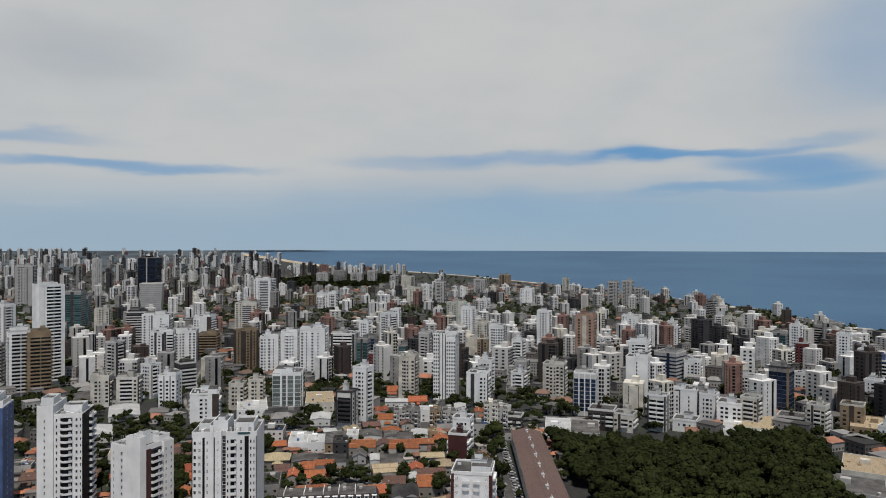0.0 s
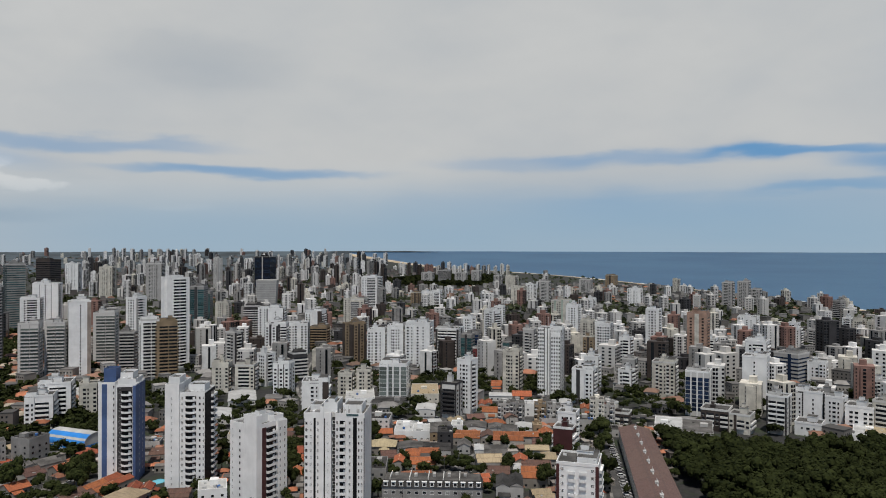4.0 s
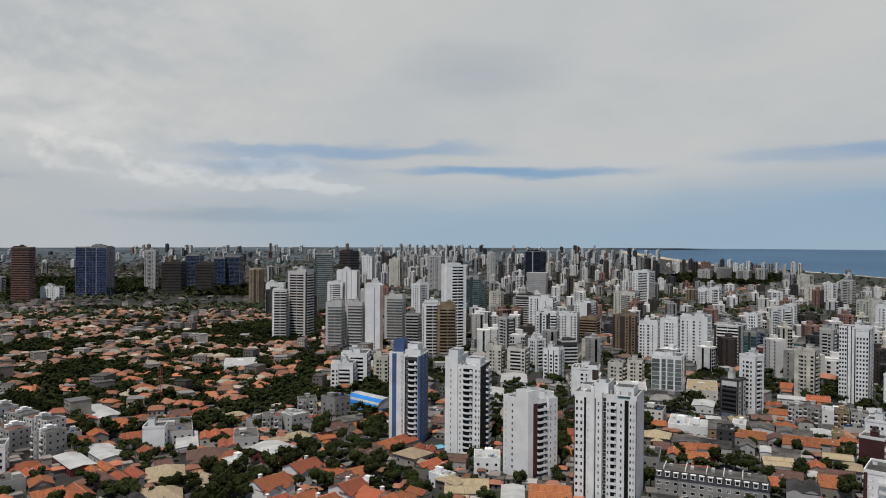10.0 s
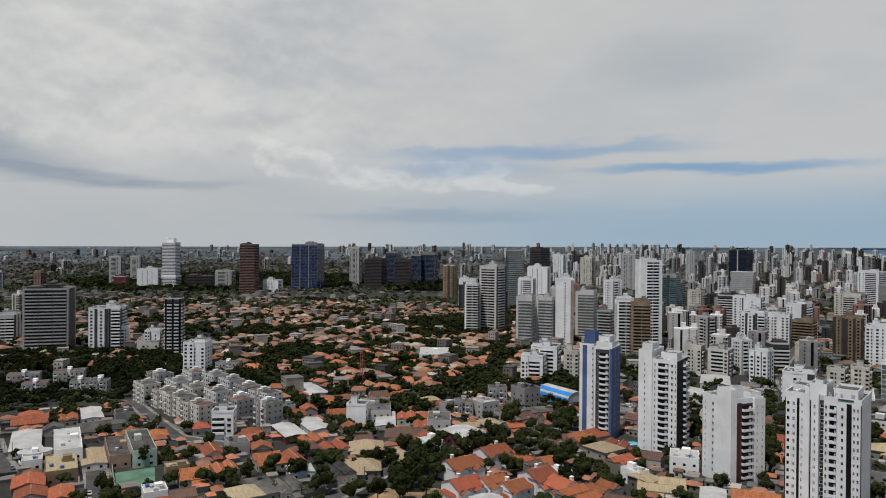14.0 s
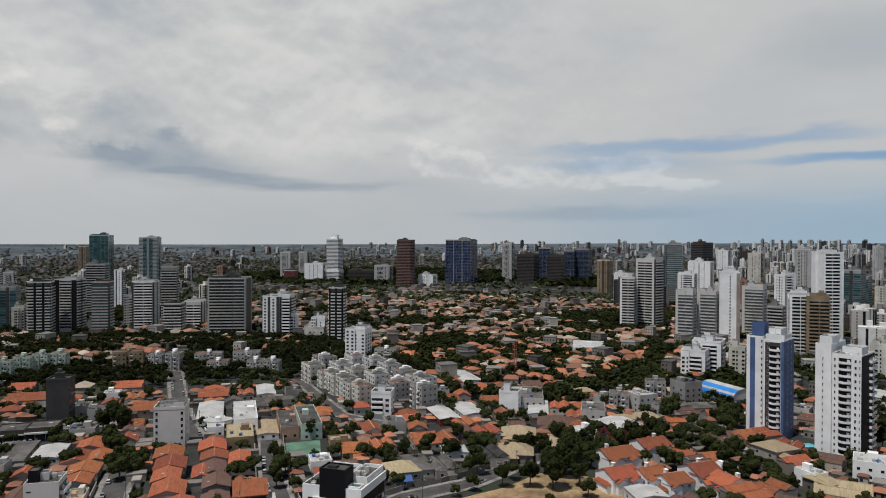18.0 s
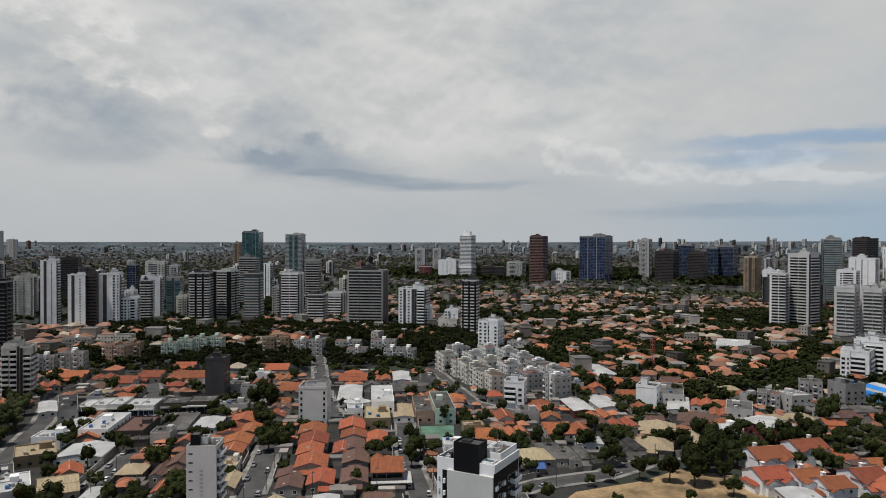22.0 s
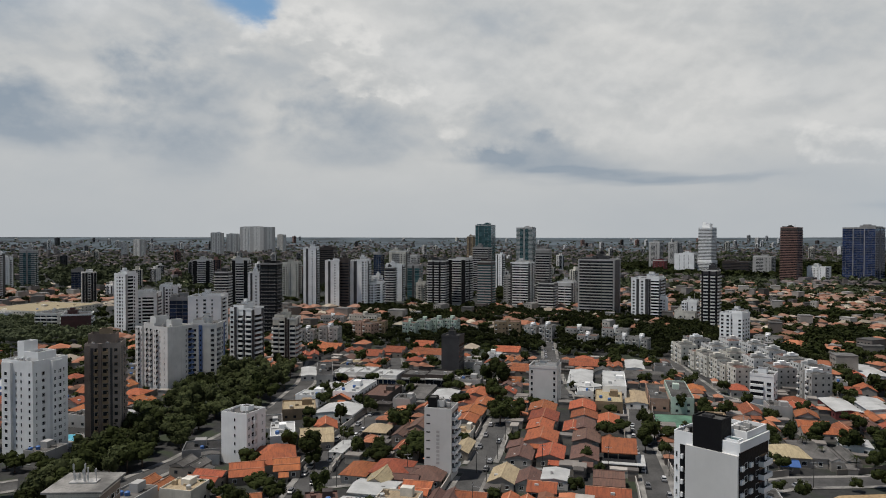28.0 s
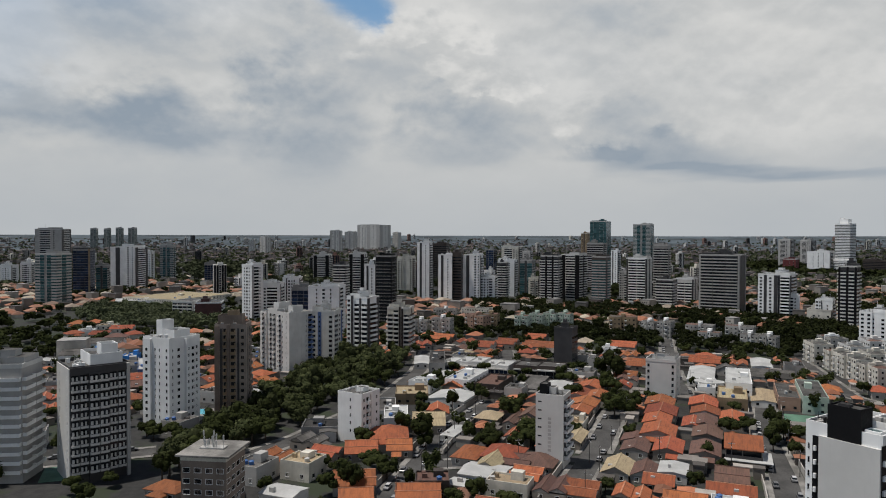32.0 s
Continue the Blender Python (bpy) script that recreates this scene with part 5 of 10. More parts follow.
def tower_striped():
    t = Hero(-89.6, 300.8, 5.9, "white apartment tower with black vertical stripes and small windows")
    w, h = 25.8, 46.3
    x = lambda k: -w / 2 + w * k
    f0, f1, f2 = -12.9, -11.7, -10.4
    t.wing(x(0), x(0.455), f0, 8, h)
    t.wing(x(0.455), x(0.515), f2, 8, h - 0.6, "offwhite")
    t.wing(x(0.515), x(1), f1, 8, h - 0.4)
    t.wing(x(0.02), x(0.98), 8.01, 12.9, h - 1.2, "grey")
    for a, b, p, m in ((0.165, 0.2, f0, "black"), (0.34, 0.356, f0, "black"), (0.81, 0.875, f1, "black"), (0.455, 0.515, f2, "dark"), (0.0, 0.012, f0, "black"), (0.988, 1.0, f1, "dark")):
        t.strip("f", x(a), x(b), p, 2, h - 1.5, m)
    t.strip("f", x(0.28), x(0.335), f0, 0, h + 3.4, "white", 0.7, "pier")
    for k, p, w_ in ((0.045, f0, 0.9), (0.12, f0, 0.9), (0.235, f0, 0.6), (0.40, f0, 0.7), (0.485, f2 - 0.1, 1.2), (0.545, f1, 0.6), (0.755, f1, 0.7), (0.905, f1, 0.6), (0.955, f1, 0.6)):
        t.stack("f", x(k), p, "w", w_, h)
    t.stack("f", x(0.635), f1, "b", 2.6, h)
    for k in (0.08, 0.17):
        t.stack("l", 6 - 30 * k, x(0), "w", 0.9, h)
    t.wing(x(0.3), x(0.53), -9, 3, h + 3.6, name="lift_block", z0=h - 1)
    t.wing(x(0.36), x(0.47), -7, 0, h + 5.6, name="tank_room", z0=h + 3.6, lip=0)
    t.wing(x(0.62), x(0.93), -8, 4, h + 2.4, name="top_floor", z0=h - 1)
    t.wing(x(0.05), x(0.24), -6, 5, h + 1.8, name="top_floor", z0=h - 1)
    t.strip("f", x(0.7), x(0.9), f1, h - 0.6, h + 0.1, "tealglass", 0.15, "roof_glazing", "teal glass strip below the parapet")
    t.clutter(x(0.55), x(0.95), -10, -8.3, h, 1)
    t.clutter(x(0.05), x(0.28), -11.5, -7, h, 2)


def tower_maroon():
    t = Hero(-131.1, 309.0, -22.4, "white apartment tower with a maroon recess beside its balconies")
    w, h = 17.5, 37.0
    a = w / 2
    t.wing(-a, a, -a, a, h)
    t.wing(a * 0.1, a + 0.01, -a - 0.7, -a * 0.72, h + 4.2, name="stair_shaft")
    t.strip("r", -a * 0.7, -a * 0.42, a, 2, h - 1, "maroon", 0.12, label="maroon tiles")
    # dark strip puts the shade behind the balconies into colour
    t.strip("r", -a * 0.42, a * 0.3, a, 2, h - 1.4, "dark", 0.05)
    t.stack("r", -a * 0.06, a, "b", 5.8, h)
    t.wing(a * 0.9, a + 1.1, a * 0.34, a, h - 0.4, name="corner_bay")
    for u in (a * 0.48, a * 0.82):
        t.stack("r", u, a + 1.1, "w", 0.7, h)
    t.stack("f", -a * 0.28, -a, "w", 0.9, h)
    t.stack("f", -a * 0.8, -a, "w", 0.5, h)
    t.stack("l", 0, -a, "w", 0.9, h)
    t.wing(-a * 0.2, a * 0.55, -a * 0.3, a * 0.6, h + 3.2, name="lift_block", z0=h - 0.5)
    t.wing(-a * 0.1, a * 0.2, -a * 0.1, a * 0.4, h + 5.0, name="tank_room", z0=h + 3.2, lip=0)
    t.wing(a * 0.4, a * 0.95, a * 0.2, a * 0.9, h + 2.2, name="top_floor", z0=h - 0.5)
    t.clutter(-a * 0.9, -a * 0.1, -a * 0.95, -a * 0.35, h, 3, count=9)


def tower_black_side():
    t = Hero(-171.0, 321.7, 11.7, "white apartment tower with black tiled side and bowed balconies")
    w, h = 18.3, 48.0
    a = w / 2
    x = lambda k: -a + w * k
    t.wing(x(0), x(0.36), -a - 1.2, a, h + 3.4)
    t.wing(x(0.36), a, -a, a, h - 0.6)
    for k, p, w_ in ((0.17, -a - 1.2, 0.5), (0.42, -a, 0.6), (0.87, -a, 0.8), (0.96, -a, 0.4)):
        t.stack("f", x(k), p, "w", w_, h)
    # grey strip stands in for the shade behind the bowed balconies
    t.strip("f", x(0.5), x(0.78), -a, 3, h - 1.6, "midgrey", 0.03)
    t.stack("f", x(0.64), -a, "o", 5.0, h)
    t.strip("r", -a, a, a, 0.2, h - 0.3, "black", 0.12, label="black tiled side wall")
    t.stack("r", a - 4.2, a + 0.1, "b", 7.6, h)
    t.wing(x(0.02), x(0.3), -6, 4, h + 6.2, name="lift_block", z0=h)
    t.wing(x(0.5), x(0.92), -4, 5, h + 2.2, name="top_floor", z0=h - 0.7)
    t.clutter(x(0.4), x(0.95), -8, -4.5, h - 0.6, 4)


def tower_blue_corner():
    t = Hero(-210.9, 327.2, 16.6, "white apartment tower with blue tiled corners and stepped bowed balconies")
    w, h = 17.1, 51.2
    a = w / 2
    x = lambda k: -a + w * k
    t.wing(x(0), x(0.45), -a - 0.9, a, h - 1.2)
    t.wing(x(0.45), a, -a, a, h - 2.6)
    t.strip("f", x(0.1), x(0.24), -a - 0.9, 1, h - 1.2, "blue", 0.12, label="blue tiles")
    t.strip("r", -a, a, a, 0.5, h - 2.4, "blue", 0.12, label="blue tiled side wall")
    t.strip("f", x(0.93), x(1.0), -a, 0.5, h - 2.4, "blue", 0.1)
    t.stack("f", x(0.42), -a - 0.9, "w", 0.6, h)
    # shade behind the stepped balconies, painted as a dark strip
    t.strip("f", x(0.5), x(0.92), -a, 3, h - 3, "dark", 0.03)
    t.stack("f", x(0.58), -a, "w", 0.9, h)
    t.stack("f", x(0.76), -a, "o", 5.0, h - 2)
    t.stack("r", -2, a + 0.1, "w", 0.8, h)
    t.stack("r", 4, a + 0.1, "w", 0.8, h)
    t.wing(x(0.08), x(0.42), -5.5, 1.5, h + 5.0, "blue", "lift_block", z0=h - 1.2, label="blue tiled lift block")
    t.wing(x(0.48), x(0.98), -6.5, 6, h - 0.2, name="top_floor", z0=h - 2.6)
    t.wing(x(0.52), x(0.86), -4.5, 5, h + 2.6, name="top_floor", z0=h - 0.2)
    t.clutter(x(0.5), x(0.95), -6, -4.6, h - 0.2, 6)


def tower_sign():
    t = Hero(-157.4, 71.2, 40.0, "white apartment tower with black lift block and bare grey front")
    w, h = 15.0, 38.4
    a = w / 2
    x = lambda k: -a + w * k
    t.wing(-a, a, -a, a, h, lip=1.0)
    t.strip("f", x(0.10), x(0.185), -a, 1, h - 2.0, "black", 0.1, label="black tiled stripe")
    t.strip("f", x(0.2), a + 0.02, -a, 0.5, h - 1.7, "palegrey", 0.55, "front_panel", "bare pale grey wall panel")
    t.stack("f", x(0.045), -a, "w", 0.4, h)
    t.stack("f", x(0.143), -a - 0.1, "q", 0.5, h)
    t.strip("r", -a + 0.02, a - 0.5, a, 1, h - 1.0, "black", 0.12, label="black tiled side wall")
    t.strip("r", -a, a, a, h - 1.0, h + 1.0, "white", 0.25, "banding")
    t.stack("r", -a + 1.0, a + 0.1, "q", 1.3, h)
    t.stack("r", -a + 5.2, a + 0.1, "q", 1.3, h)
    t.stack("r", -a + 3.2, a + 0.1, "w", 1.3, h)
    t.stack("r", -a + 9.0, a + 0.1, "w", 1.6, h)
    t.stack("r", a - 3.2, a + 0.1, "b", 4.6, h)
    t.wing(x(0.31), x(0.75), -a - 0.3, -a + 4.4, h + 4.9, "black", "lift_block", z0=h - 3.2, lip=0.4, label="black tiled lift block")
    t.wing(x(0.4), x(0.55), -a + 1.2, -a + 2.8, h + 5.5, "dark", "tank_room", "darkroof", z0=h + 4.9, lip=0)
    t.wing(x(0.66), x(1.0) - 0.3, -a + 4.6, a - 0.5, h + 1.6, name="top_floor", z0=h)
    t.wing(x(0.08), x(0.6), 0.5, a - 0.5, h + 1.2, name="top_floor", z0=h)
    t.wing(x(0.77), x(0.97), -a + 0.6, -a + 3.1, h + 1.2, "white", "terrace_wall", "tealglass", z0=h, lip=0.2)
    t.clutter(x(0.05), x(0.24), -a + 0.6, -a + 5.5, h, 7, "dark", 8)
    t.clutter(x(0.68), x(0.95), -1, a - 2, h + 1.6, 8, "grey", 5)


def tower_slim():
    t = Hero(-243.6, 11.3, 72.4, "slim pale grey tower with bare front and faded wall sign", 2.9)
    a, h = 4.8, 24.1
    t.wing(-a, a, -a, a, h, "palegrey")
    t.stack("f", -a + 1.4, -a, "s", 1.3, h)
    for i in range(9):
        t.strip("f", -0.55, 0.55, -a, h * 0.24 + i * h * 0.055, h * 0.24 + i * h * 0.055 + h * 0.036, "grey", 0.03, "sign_bar", "faded grey bar of a wall sign")
    t.strip("r", -a + 0.4, a - 0.4, a, 3, h - 0.8, "dark", 0.04)
    t.stack("r", -a + 2.8, a, "b", 4.0, h)
    t.stack("r", a - 2.4, a, "b", 3.8, h)
    t.wing(-a + 0.4, -a + 3.2, -1.5, 2.5, h + 3.4, "black", "lift_block", z0=h, lip=0.2, label="black lift block")
    t.wing(-1.5, 0.8, 0, 3.5, h + 2.2, "palegrey", "tank_room", z0=h, lip=0.2)
    t.wing(-1.0, a - 0.4, -a + 0.5, -0.5, h + 0.25, "dark", "roof_slab", "darkroof", z0=h, lip=0)
    t.clutter(1, a - 0.5, 1, a - 0.5, h, 9, "grey", 4)


def tower_grid():
    t = Hero(-216.6, -138.6, 46.0, "charcoal apartment tower with rows of loggias and pale end walls", 2.85)
    a, h = 8.75, 36.2
    t.wing(-a, a, -a, a, h, "dark", lip=0.9)
    t.strip("f", -a, a, -a, 0, h + 0.3, "palegrey", 0.3, "end_wall", "pale grey end wall")
    t.strip("r", a - 1.0, a, a, 0, h + 0.6, "grey", 0.9, "end_wall", "grey end wall")
    t.strip("r", -a, a - 1.0, a, h - 1.6, h + 0.6, "dark", 0.6, "banding")
    for u0, u1, out in ((-a + 0.2, -a + 5.2, 0.0), (-a + 5.3, -a + 11.2, 0.9), (-a + 11.3, a - 1.1, 0.0)):
        if out:
            t.wing(a - 0.1, a + out, u0, u1, h - 1.4, "dark", "bay", lip=0)
        m = (u0 + u1) / 2
        for q in (-0.25, 0.25):
            t.stack("r", m + q * (u1 - u0), a + out, "l", (u1 - u0) * 0.46, h - 1, "palegrey")
    t.stack("f", a - 2.5, -a - 0.3, "w", 0.4, h)
    t.stack("f", -a + 4, -a - 0.3, "w", 0.4, h)
    t.wing(-a + 0.5, a - 4, -2, a - 1, h + 2.8, "white", "top_floor", z0=h)
    t.wing(-4, 2, 2, 7, h + 5.4, "white", "lift_block", z0=h + 2.8)
    t.clutter(-a + 1, a - 1, -a + 1, -2.5, h, 10, "white", 10)


def tower_pale():
    t = Hero(-276.8, -143.0, 67.5, "white apartment tower with small paired windows", 2.7)
    a, h = 7.75, 36.0
    t.wing(-a, a, -a, a, h)
    t.wing(a - 0.1, a + 1.3, a - 8.0, a - 3.4, h - 0.8, name="bay")
    t.wing(-a + 1, -a + 5.5, -a - 1.0, -a + 0.1, h - 0.8, name="bay")
    for u, p, w_ in ((-a + 0.5, -a, 0.5), (-a + 3.2, -a - 1.0, 1.4), (-0.5, -a, 0.7), (2.0, -a, 0.6), (a - 1.6, -a, 0.9)):
        t.stack("f", u, p, "w", w_, h)
    for u, p, w_ in ((-a + 1.6, a, 0.7), (-a + 4.6, a, 1.2), (a - 7.0, a + 1.3, 0.8), (a - 4.8, a + 1.3, 1.3), (a - 1.7, a, 1.0)):
        t.stack("r", u, p, "w", w_, h)
    t.wing(-a + 1, -a + 4.4, -2, 4, h + 6.0, name="lift_block", z0=h)
    t.wing(-2, 5, -3, 5, h + 2.6, name="top_floor", z0=h)
    t.clutter(-a + 1, a - 1, -a + 1, -3, h, 11)


def tower_brown():
    t = Hero(-299.0, -125.9, 101.8, "dark brown tiled apartment tower with tan balconies")
    a, h = 6.65, 38.8
    t.wing(-a, a, -a, a, h, "taupe")
    t.strip("f", -a, -a + 2.0, -a, 0, h, "umber", 0.5, "pier")
    # this and the other dark strips paint the shade of narrow recesses
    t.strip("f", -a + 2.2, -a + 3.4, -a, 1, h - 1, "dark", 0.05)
    t.strip("f", -a + 5.2, -a + 6.4, -a, 0, h + 0.8, "umber", 0.7, "pier")
    t.stack("f", -a + 4.3, -a, "b", 1.5, h, "tan")
    t.stack("f", -a + 7.8, -a, "b", 2.2, h, "tan")
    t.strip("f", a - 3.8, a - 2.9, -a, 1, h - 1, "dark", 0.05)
    t.stack("f", a - 1.6, -a, "w", 1.2, h, "tan")
    t.strip("r", -a + 3, -a + 5, a, 1, h - 1, "dark", 0.05)
    t.stack("r", 2, a, "b", 2.6, h, "taupe")
    t.wing(-a + 0.6, a - 2.4, -3, 4.5, h + 3.4, "umber", "lift_block", z0=h)
    t.wing(-2.2, 2.2, -1.5, 3, h + 5.2, "tan", "tank_room", z0=h + 3.4)
    t.clutter(-a + 1, a - 1, -a + 0.6, -3.2, h, 12, "tan", 4)


def tower_beige():
    t = Hero(-388.9, -132.5, 55.7, "broad grey-beige apartment tower with dark window stripes", 2.8)
    w, d, h = 27.0, 15.0, 34.7
    a, b = w / 2, d / 2
    x = lambda k: -a + w * k
    t.wing(x(0), x(0.22), -b - 1.0, b, h - 1.0, "offwhite")
    t.wing(x(0.22), x(0.55), -b, b, h + 1.2, "offwhite")
    t.wing(x(0.55), a, -b - 1.0, b, h, "offwhite")
    for k, p in ((0.11, -b - 1.0), (0.32, -b), (0.45, -b), (0.68, -b - 1.0)):
        # dark strip for the shade behind each balcony stack
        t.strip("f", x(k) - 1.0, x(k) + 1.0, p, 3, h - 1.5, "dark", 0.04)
        t.stack("f", x(k), p - 0.03, "b", 1.9, h, "offwhite")
    for k, p in ((0.03, -b - 1), (0.2, -b - 1), (0.27, -b), (0.39, -b), (0.51, -b), (0.6, -b - 1), (0.77, -b - 1), (0.9, -b - 1)):
        t.stack("f", x(k), p, "w", 0.5, h, "offwhite")
    t.stack("r", b - 1.6, a, "b", 3.0, h, "blue")
    t.stack("r", b - 4.4, a, "w", 0.7, h, "offwhite")
    t.wing(x(0.24), x(0.42), -4, 4, h + 4.2, "offwhite", "lift_block", z0=h)
    t.wing(x(0.7), x(0.85), -3, 4, h + 3.0, "offwhite", "lift_block", z0=h)
    t.clutter(x(0.45), x(0.95), -5, 5, h + 0.2, 13, "offwhite")


def block_white():
    t = Hero(-264.3, -61.3, 65.3, "white six-storey block with a bare end wall", 2.9)
    a, h = 5.65, 18.4
    t.wing(-a, a, -a, a, h, "white", lip=0.8)
    t.stack("f", 0.4, -a, "w", 0.6, h)
    t.stack("r", -a + 1.5, a, "w", 1.0, h)
    t.stack("r", -a + 3.6, a, "b", 1.6, h)
    t.stack("r", a - 2.0, a, "w", 0.9, h)
    t.strip("r", -0.5, 0.1, a, 0, h, "offwhite", 0.4, "pier")
    t.wing(-1.5, 2.0, 0, 3.5, h + 1.6, "white", "tank_room", z0=h, lip=0.2)
    t.clutter(-a + 1, a - 1, -a + 1, -0.5, h, 14, "grey", 4)


for build in (tower_striped, tower_maroon, tower_black_side, tower_blue_corner, tower_sign, tower_slim, tower_grid, tower_pale, tower_brown, tower_beige, block_white):
    build()

# ---- the walk-up estates ----
PAINTWORD = {"walkwall": "white", "offwhite": "off-white", "grey": "grey", "midgrey": "dark grey", "palegreen": "pale green", "tan": "tan", "cream": "cream", "orange": "brick-red"}


def walk_up(x, y, w, h, turn, paint):
    """A four-storey block: two wings on either side of a taller stair shaft, low pitched roofs behind parapets."""
    rnd = random.Random(int(abs(x) * 13 + abs(y) * 7))
    thing = tagged(new("walk_up_block"), PAINTWORD[paint] + " walk-up apartment block of four storeys", "building", "walk-up blocks")
    thing.matrix_basis = pose(x, y, -0.2, 0, 0, turn)
    d, step = 11.0, rnd.uniform(0.8, 2.2) * rnd.choice((-1, 1))
    g = Shape()
    for x0, x1, shift, k in ((-w / 2, -0.9, 0.0, 1.0), (0.9, w / 2, step, rnd.choice((1.0, 1.0, 0.97)))):
        s, r = Shape(), Shape()
        y0, y1, top = -d / 2 + shift, d / 2 + shift, h * k
        s.tub(x0, x1, y0, y1, 0, top, rnd.uniform(0.5, 0.9), 0.2)
        m = (y0 + y1) / 2
        r.face([(x0 + 0.2, y0 + 0.2, top + 0.1), (x1 - 0.2, y0 + 0.2, top + 0.1), (x1 - 0.2, m, top + 1.0), (x0 + 0.2, m, top + 1.0)])
        r.face([(x1 - 0.2, y1 - 0.2, top + 0.1), (x0 + 0.2, y1 - 0.2, top + 0.1), (x0 + 0.2, m, top + 1.0), (x1 - 0.2, m, top + 1.0)])
        child("wall", s.mesh("wall", paint), thing)
        child("roof", r.mesh("roof", rnd.choice(("fibre", "fibre", "concrete", "tile_old"))), thing, "low pitched sheet roof")
        floors = max(3, int(h / 2.8))
        q = Shape()
        for i in range(floors):
            z = h * (i + 0.55) / floors
            n = max(2, int((x1 - x0) / 2.4))
            for j in range(n):
                u = x0 + (x1 - x0) * (j + 0.5) / n
                half = 0.35 if j % 2 else 0.65
                g.plate(u - half, u + half, y0 - 0.03, y0, z - 0.55, z + 0.6, True)
                if j == 0:
                    q.box(u - 1.0, u + 1.0, y0 - 0.7, y0 - 0.02, z - 1.15, z - 0.45)
            for v in (-0.3, 0.05, 0.33):
                for X, side in ((x0, -1), (x1, 1)):
                    a = len(g.v)
                    g.plate(-0.5, 0.5, -0.03, 0, z - 0.5, z + 0.55, True)
                    g.v[a:] = [(X - side * p[1], m + v * d + side * p[0], p[2]) for p in g.v[a:]]
        child("banding", q.mesh("banding", "offwhite"), thing, "small pale balconies", kind="stuff")
    c = Shape()
    c.box(-0.9, 0.9, -d / 2 + 1.2, d / 2 - 1.0, 0, h + 2.0)
    c.box(-1.5, 1.6, -1.6, 1.8, h + 1.2, h + 3.0)
    child("stair_shaft", c.mesh("stair_shaft", "white" if paint == "walkwall" else paint), thing)
    for i in range(3):
        g.plate(-0.5, 0.5, -d / 2 + 1.17, -d / 2 + 1.2, 2.6 + 2.8 * i, 3.9 + 2.8 * i, True)
    child("glazing", g.mesh("glazing", "glass"), thing, kind="stuff")


walk_up(-572.1, 1.2, 11.0, 13.5, 76.6, "palegreen")
walk_up(-585.7, 13.1, 11.0, 13.5, 75.4, "palegreen")
walk_up(-592.6, 25.1, 11.0, 13.5, 70.7, "palegreen")
walk_up(-592.0, 36.6, 11.0, 13.5, 69.6, "palegreen")
walk_up(-578.5, -24.4, 11.0, 13.5, 77.9, "tan")
walk_up(-571.5, 80.4, 20.7, 13.5, 74.5, "tan")
walk_up(-567.2, 100.6, 11.0, 10.7, 59.0, "walkwall")
walk_up(-553.8, 110.1, 11.0, 12.7, 61.6, "walkwall")
walk_up(-555.0, 135.5, 19.9, 10.3, 66.9, "walkwall")
walk_up(-536.9, 159.6, 19.5, 11.9, 63.9, "walkwall")
walk_up(-521.0, 133.8, 14.5, 9.0, 65.5, "walkwall")
walk_up(-501.9, 155.6, 11.3, 10.6, 64.1, "walkwall")
walk_up(-492.5, 165.3, 11.0, 11.3, 57.6, "walkwall")
walk_up(-456, 182, 18.9, 12.3, 0.7, "cream")
walk_up(-431, 183.5, 17.3, 10.8, 1.3, "cream")
walk_up(-407, 181.5, 17.9, 12.2, 0.3, "cream")
walk_up(-383.5, 181.5, 18.8, 11.3, 1.8, "cream")
walk_up(-489, 203, 18.7, 11.5, 0.9, "walkwall")
walk_up(-482, 226, 18.5, 11.1, 0.9, "offwhite")
walk_up(-457, 203, 18.9, 11.3, 1.8, "offwhite")
walk_up(-457, 229, 18.6, 12.3, 0.2, "offwhite")
walk_up(-433, 229, 16.8, 12.2, 1.8, "offwhite")
walk_up(-432.5, 203.5, 17.8, 11.0, -0.3, "cream")
walk_up(-410, 228, 18.4, 11.3, 2.3, "walkwall")
walk_up(-387.5, 226, 18.3, 11.2, 1.3, "offwhite")
walk_up(-405, 205.5, 17.6, 12.5, 2.2, "offwhite")
walk_up(-379, 205.5, 18.0, 12.0, 1.4, "walkwall")
walk_up(-350.5, 207.1, 11.0, 13.5, 2.5, "walkwall")
walk_up(-569.6, -34.7, 18.8, 13.5, 57.8, "orange")
walk_up(-544.8, -77.5, 11.5, 11.5, 83.9, "walkwall")
walk_up(-544.3, -60.4, 15.5, 13.5, 78.1, "walkwall")
walk_up(-655.3, -40.7, 27.8, 10.4, 72.5, "cream")
walk_up(-655.0, -70.4, 21.4, 9.0, 85.2, "walkwall")
walk_up(-510.5, 266.4, 17.5, 9.0, 47.9, "walkwall")

# ---- low buildings ----
TAKEN = {}


def claim(x, y, r):
    """Notes that a round plot is built on."""
    for i in range(int((x - r) // 20), int((x + r) // 20) + 1):
        for j in range(int((y - r) // 20), int((y + r) // 20) + 1):
            TAKEN.setdefault((i, j), []).append((x, y, r))


def free(x, y, r):
    for i in range(int((x - r) // 20), int((x + r) // 20) + 1):
        for j in range(int((y - r) // 20), int((y + r) // 20) + 1):
            for a, b, c in TAKEN.get((i, j), ()):
                if (x - a) ** 2 + (y - b) ** 2 < (r + c) ** 2:
                    return False
    return True


